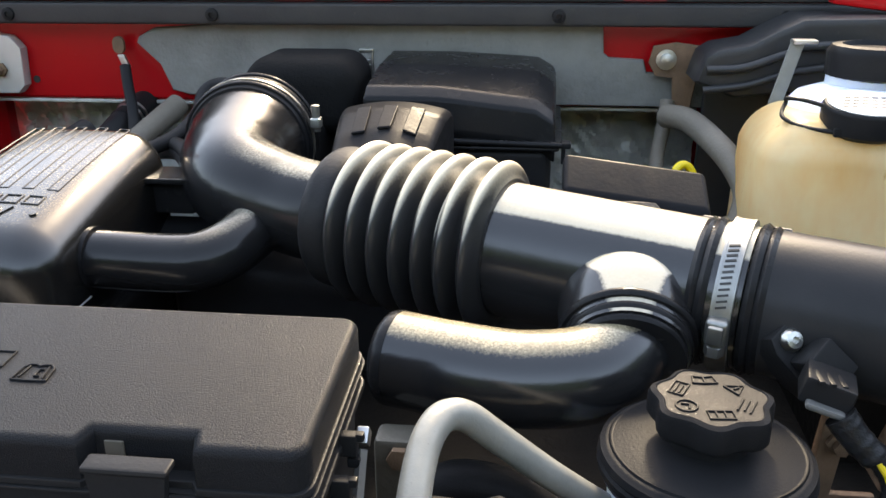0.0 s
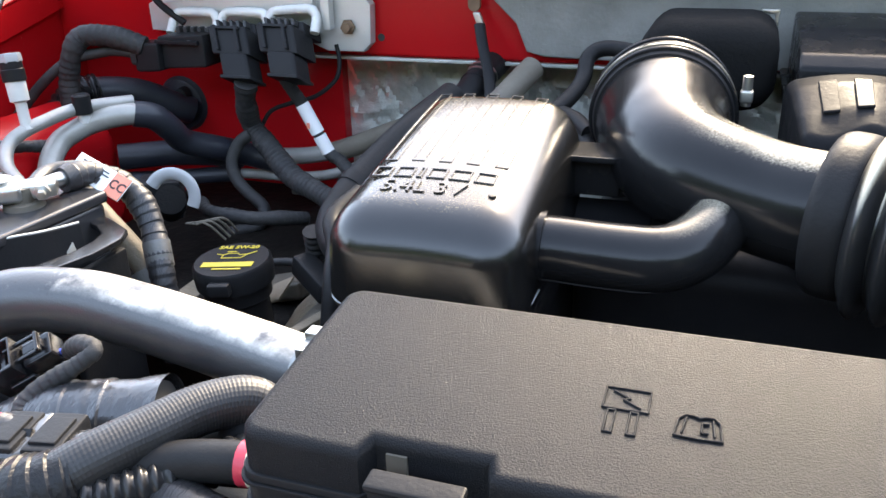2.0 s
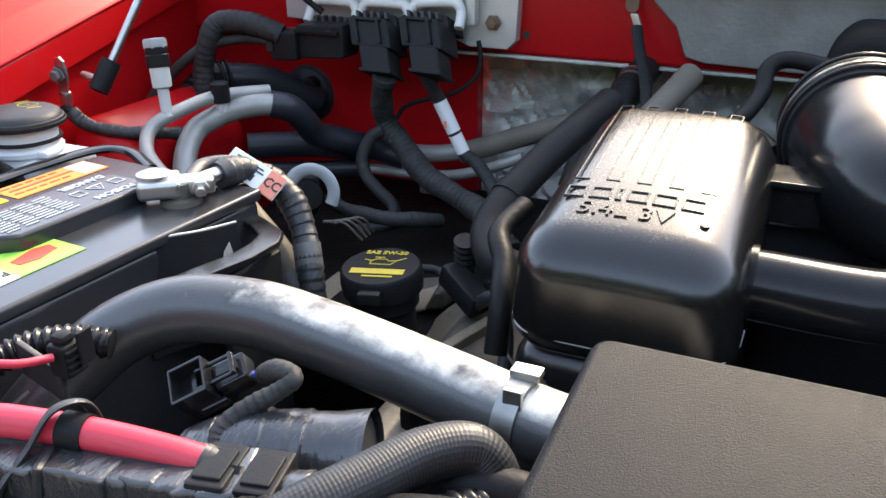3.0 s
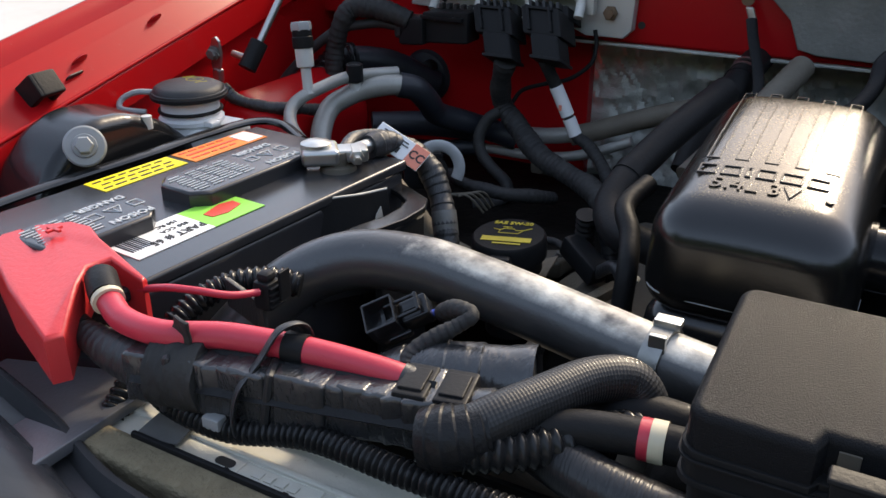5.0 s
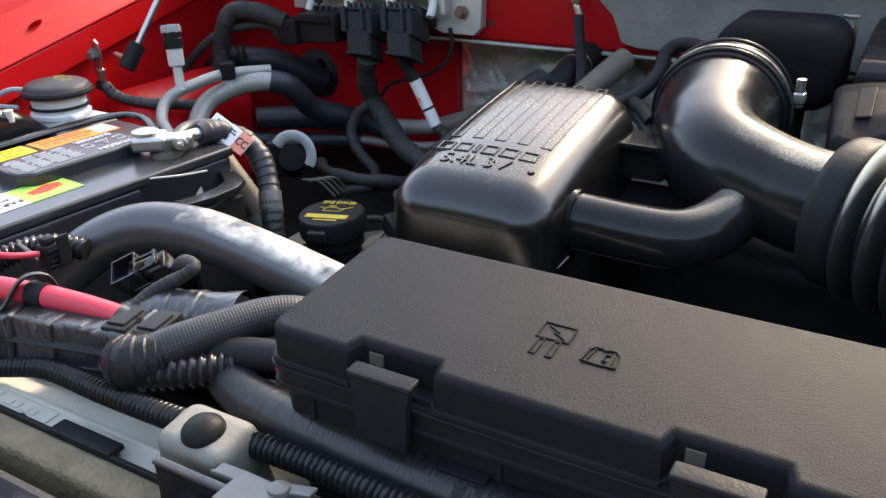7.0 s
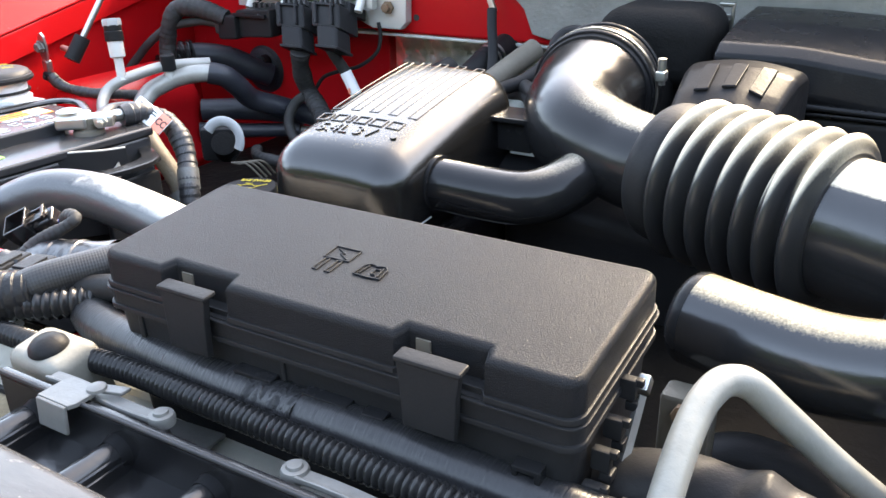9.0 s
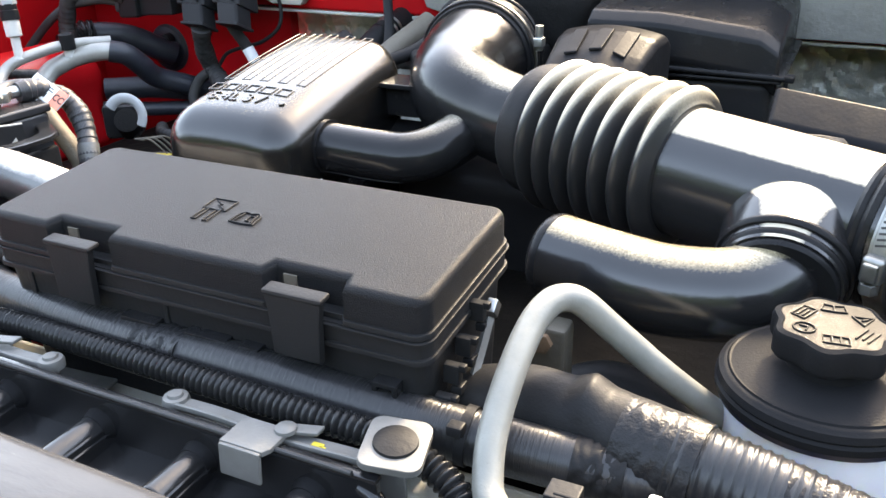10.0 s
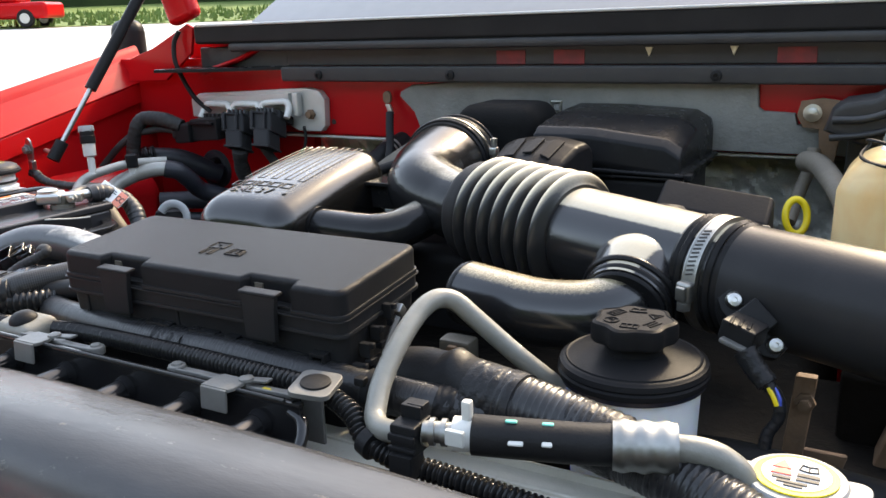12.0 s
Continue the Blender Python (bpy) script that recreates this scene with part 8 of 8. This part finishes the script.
part("rail", tube([(-0.928, 0.28, 1.203), (-0.926, 0.368, 1.205), (-0.921, 0.418, 1.206), (-0.912, 0.49, 1.207), (-0.909, 0.563, 1.207), (-0.900, 0.620, 1.206), (-0.874, 0.634, 1.204), (-0.835, 0.618, 1.198)], 0.0062, 10, 8, squash=0.6), M_GLOSS, tb2, "black rubber edge")
part("stud", lathe([(0.005, 0), (0.005, 0.012), (0, 0.013)], 12, pose(-0.932, 0.515, 1.222)), M_WHITEPL, tb2)
rb2 = thing("hood_bumper", (-1.02, 0.43, 1.27), "black rubber hood bumper block on the fender flange", "bumper block")
part("block", moved(join(box((0, 0.014, 0), (0.040, 0.010, 0.030), 0.003), box((0, -0.014, 0), (0.040, 0.010, 0.030), 0.003), box((0.016, 0, 0), (0.010, 0.030, 0.030), 0.003), box((-0.014, 0, -0.004), (0.010, 0.030, 0.020), 0.003)), pose(-1.020, 0.474, 1.256, 0, -35, 5) @ Matrix.Diagonal((0.78, 0.78, 0.78, 1))), M_RUBBER, rb2)

# cowl corner
cp = thing("cowl_cover", (-0.83, 0.95, 1.36), "black plastic corner cover at the end of the cowl", "cover")
part("plate", slab([(-0.93, 0.90), (-0.80, 0.93), (-0.70, 0.985), (-0.74, 1.02), (-0.92, 1.02)], 1.356, 1.362, 0.002, m=None), M_SHINY, cp)
part("fold", box((-0.80, 0.99, 1.375), (0.20, 0.01, 0.04), 0.003), M_DARKGREY, cp)
hose("washer_hose", [(-0.92, 0.96, 1.425), (-0.930, 0.955, 1.405), (-0.928, 0.95, 1.375), (-0.915, 0.95, 1.345), (-0.89, 0.95, 1.31), (-0.86, 0.955, 1.285)], 0.0042, M_RUBBER, "thin black washer hose at the cowl corner", "hose", 12)
single("cowl_ridge", tube([(-0.885, 0.975, 1.352), (-0.80, 0.98, 1.375), (-0.76, 0.985, 1.392)], 0.008, 12, 6, squash=0.6), M_RED, "red folded ridge at the cowl corner", "panel edge")

# ---- right rear of the bay ----
wh = thing("cowl_end_housing", (0.25, 0.93, 1.25), "black ribbed plastic housing at the end of the cowl", "housing")
outl = [(0.150, 1.292), (0.158, 1.318), (0.170, 1.326), (0.200, 1.331), (0.225, 1.345), (0.248, 1.356), (0.55, 1.362), (0.55, 1.20), (0.30, 1.262), (0.24, 1.282), (0.19, 1.276)]
part("shell", upright(outl, 0.890, 0.955, 0.010), M_COWLBLACK, wh)
part("ridge", tube([(0.160, 0.889, 1.305), (0.195, 0.887, 1.308), (0.235, 0.886, 1.322), (0.27, 0.886, 1.330), (0.50, 0.886, 1.330)], 0.0045, 12), M_COWLBLACK, wh)
part("lower_ridge", tube([(0.158, 0.889, 1.285), (0.20, 0.887, 1.291), (0.25, 0.886, 1.306), (0.32, 0.886, 1.308), (0.50, 0.886, 1.28)], 0.0040, 12), M_COWLBLACK, wh)
part("lower_wall", upright([(0.168, 1.09), (0.172, 1.282), (0.20, 1.285), (0.55, 1.285), (0.55, 1.09)], 0.9565, 0.9645, 0.003), M_COWLBLACK, wh)
rb3 = thing("firewall_bracket", (0.135, 0.97, 1.25), "rusty metal bracket bolted to the firewall", "bracket")
part("ear", upright([(0.112, 1.300), (0.116, 1.318), (0.140, 1.322), (0.170, 1.318), (0.165, 1.290), (0.158, 1.240), (0.142, 1.238), (0.138, 1.284), (0.120, 1.286)], 0.966, 0.972, 0.001), M_RUST, rb3)
part("bolt", lathe([(0.011, 0), (0.011, 0.002), (0.007, 0.0025), (0.007, 0.009), (0.003, 0.010), (0, 0.010)], 18, pose(0.130, 0.966, 1.304, 90, 0, 0)), M_STEEL, rb3, "bright washer bolt")
hose("overflow_hose", [(0.130, 0.93, 1.250), (0.148, 0.90, 1.252), (0.168, 0.86, 1.240), (0.185, 0.825, 1.222), (0.192, 0.80, 1.200), (0.18, 0.78, 1.17)], 0.0125, M_BROWN, "dusty brown hose beside the coolant bottle", "hose", 18)
hose("overflow_pipe", [(0.135, 0.965, 1.26), (0.132, 0.955, 1.235), (0.125, 0.935, 1.21), (0.12, 0.90, 1.18)], 0.008, M_BROWN, "dusty pipe down the firewall", "pipe", 14)
dp = thing("dipstick", (0.137, 0.824, 1.15), "yellow plastic dipstick ring handle", "dipstick")
part("ring", moved(tube([(0.0115 * math.cos(a), 0.019 * math.sin(a), 0) for a in [k * math.pi / 10 for k in range(21)]], 0.0040, 12, 3), pose(0.137, 0.822, 1.206, 75, 0, 20)), M_YELLOW, dp)
part("stem", tube([(0.133, 0.826, 1.188), (0.131, 0.828, 1.168), (0.130, 0.83, 1.12)], 0.0055, 12), M_YELLOW, dp)
rp = structure("trim_right", bend(box((0.42, 0.93, 1.372), (0.28, 0.02, 0.012), 0.003), lambda x, y, z: (x, y - 0.25 * (x - 0.28), z - 0.12 * (x - 0.28))), M_RED, "red body edge past the cowl", "body edge")

# ---- outside the truck ----
grass = bmesh.new()
rows = []
for i in range(13):
    a = radians(95 + 7 * i)
    rows.append([grass.verts.new((d * math.cos(a), d * math.sin(a), lie(d * math.cos(a), d * math.sin(a)) + 0.03)) for d in (37, 44, 52, 60, 68, 75)])
for p, q in zip(rows, rows[1:]):
    for k in range(5):
        grass.faces.new((p[k], q[k], q[k + 1], p[k + 1]))
single("grass_strip", grass, M_GRASS, "sunlit green grass beyond the pavement", "grass", kind="stuff")
rng = random.Random(4)
tufts = bmesh.new()
for k in range(3000):
    d, a = rng.uniform(37, 50), radians(rng.uniform(110, 160))
    x, y = d * math.cos(a), d * math.sin(a)
    h, a = rng.uniform(0.10, 0.35), rng.uniform(0, 6.28)
    dx, dy, z = 0.10 * math.cos(a), 0.10 * math.sin(a), lie(x, y) + 0.02
    tufts.faces.new([tufts.verts.new(p) for p in ((x - dx, y - dy, z), (x + dx, y + dy, z), (x + rng.uniform(-.08, .08), y + rng.uniform(-.08, .08), z + h))])
single("grass_tufts", tufts, M_GRASS, "uneven tufts of green grass", "grass", kind="stuff")
car = thing("parked_car", (-24, 24, 0), "red parked car in the distance", "car")
CMX = pose(-31.6, 21.4, lie(31.6, 21.4), 0, 0, 30)
part("body", moved(join(box((0, 0, 0.62), (4.4, 1.75, 0.62), 0.16, 4), box((-0.2, 0, 1.15), (2.5, 1.5, 0.55), 0.25, 4)), CMX), M_RED, car)
for x in (-1.35, 1.35):
    for y in (-0.82, 0.82):
        w = part("wheel", moved(lathe([(0.0, -0.1), (0.30, -0.1), (0.33, -0.06), (0.33, 0.06), (0.30, 0.1), (0, 0.1)], 28), CMX @ pose(x, y, 0.33, 90, 0, 0)), M_RUBBER, car)
        part("rim", moved(lathe([(0.0, -0.105), (0.19, -0.105), (0.20, 0.0), (0.19, 0.105), (0, 0.105)], 24), CMX @ pose(x, y, 0.33, 90, 0, 0)), M_ALU, w)
mr = thing("door_mirror", (-1.28, 1.25, 1.30), "dark door mirror beyond the fender", "mirror")
part("housing", join(box((-1.35, 1.22, 1.395), (0.075, 0.065, 0.115), 0.03, 4), box((-1.345, 1.28, 1.345), (0.05, 0.14, 0.03), 0.01, 2)), M_PLASTIC, mr)
part("arm", box((-1.20, 1.34, 1.33), (0.34, 0.05, 0.035), 0.012, 3), M_PLASTIC, mr)
structure("fender_far", box((0.90, 0.42, 0.95), (0.10, 1.36, 0.66), 0.04, 4), M_RED, "red front fender on the far side", "fender")
structure("wall_cab", join(box((-0.06, 2.6, 0.80), (2.0, 2.6, 1.0), 0.06, 3), bend(box((-0.06, 2.75, 1.60), (1.74, 2.0, 0.70), 0.10, 4), lambda x, y, z: (x * (1 - 0.12 * max(0.0, z - 1.3)), y + 0.55 * max(0.0, z - 1.25) * (y < 2.2), z))), M_RED, "red cab and roof of the truck behind the engine bay", "cab")
# added ring of tall dark trees, out of view, that blocks low sky from reflections
wood = bmesh.new()
rng_w = random.Random(9)
for ring in range(2):
    rows_w, prev = [], None
    for i in range(181):
        a = radians(2 * i)
        r = 64 + 8 * ring + 5 * noise.noise(Vector((math.cos(a) * 6, math.sin(a) * 6, ring)))
        # ring lowered on this side to let more sky into the reflections
        open_side = 0.45 if 115 < 2 * i < 215 else 1.0
        h = open_side * (21 + 5 * ring) + 6 * noise.noise(Vector((math.cos(a) * 9, math.sin(a) * 9, 3 + ring))) + rng_w.uniform(-1.5, 1.5)
        x, y = r * math.cos(a), r * math.sin(a)
        cur = [wood.verts.new((x * (1 + 0.012 * noise.noise(Vector((i, k, ring)))), y, lie(x, y) - 0.2 + h * k / 5)) for k in range(6)]
        if prev:
            for k in range(5):
                wood.faces.new((prev[k], cur[k], cur[k + 1], prev[k + 1]))
        prev = cur
tagged(new("backdrop", mesh_of("backdrop", wood, M_WOODS, 20)), "added unseen ring of trees that blocks low sky from reflections", "trees", kind="structure")
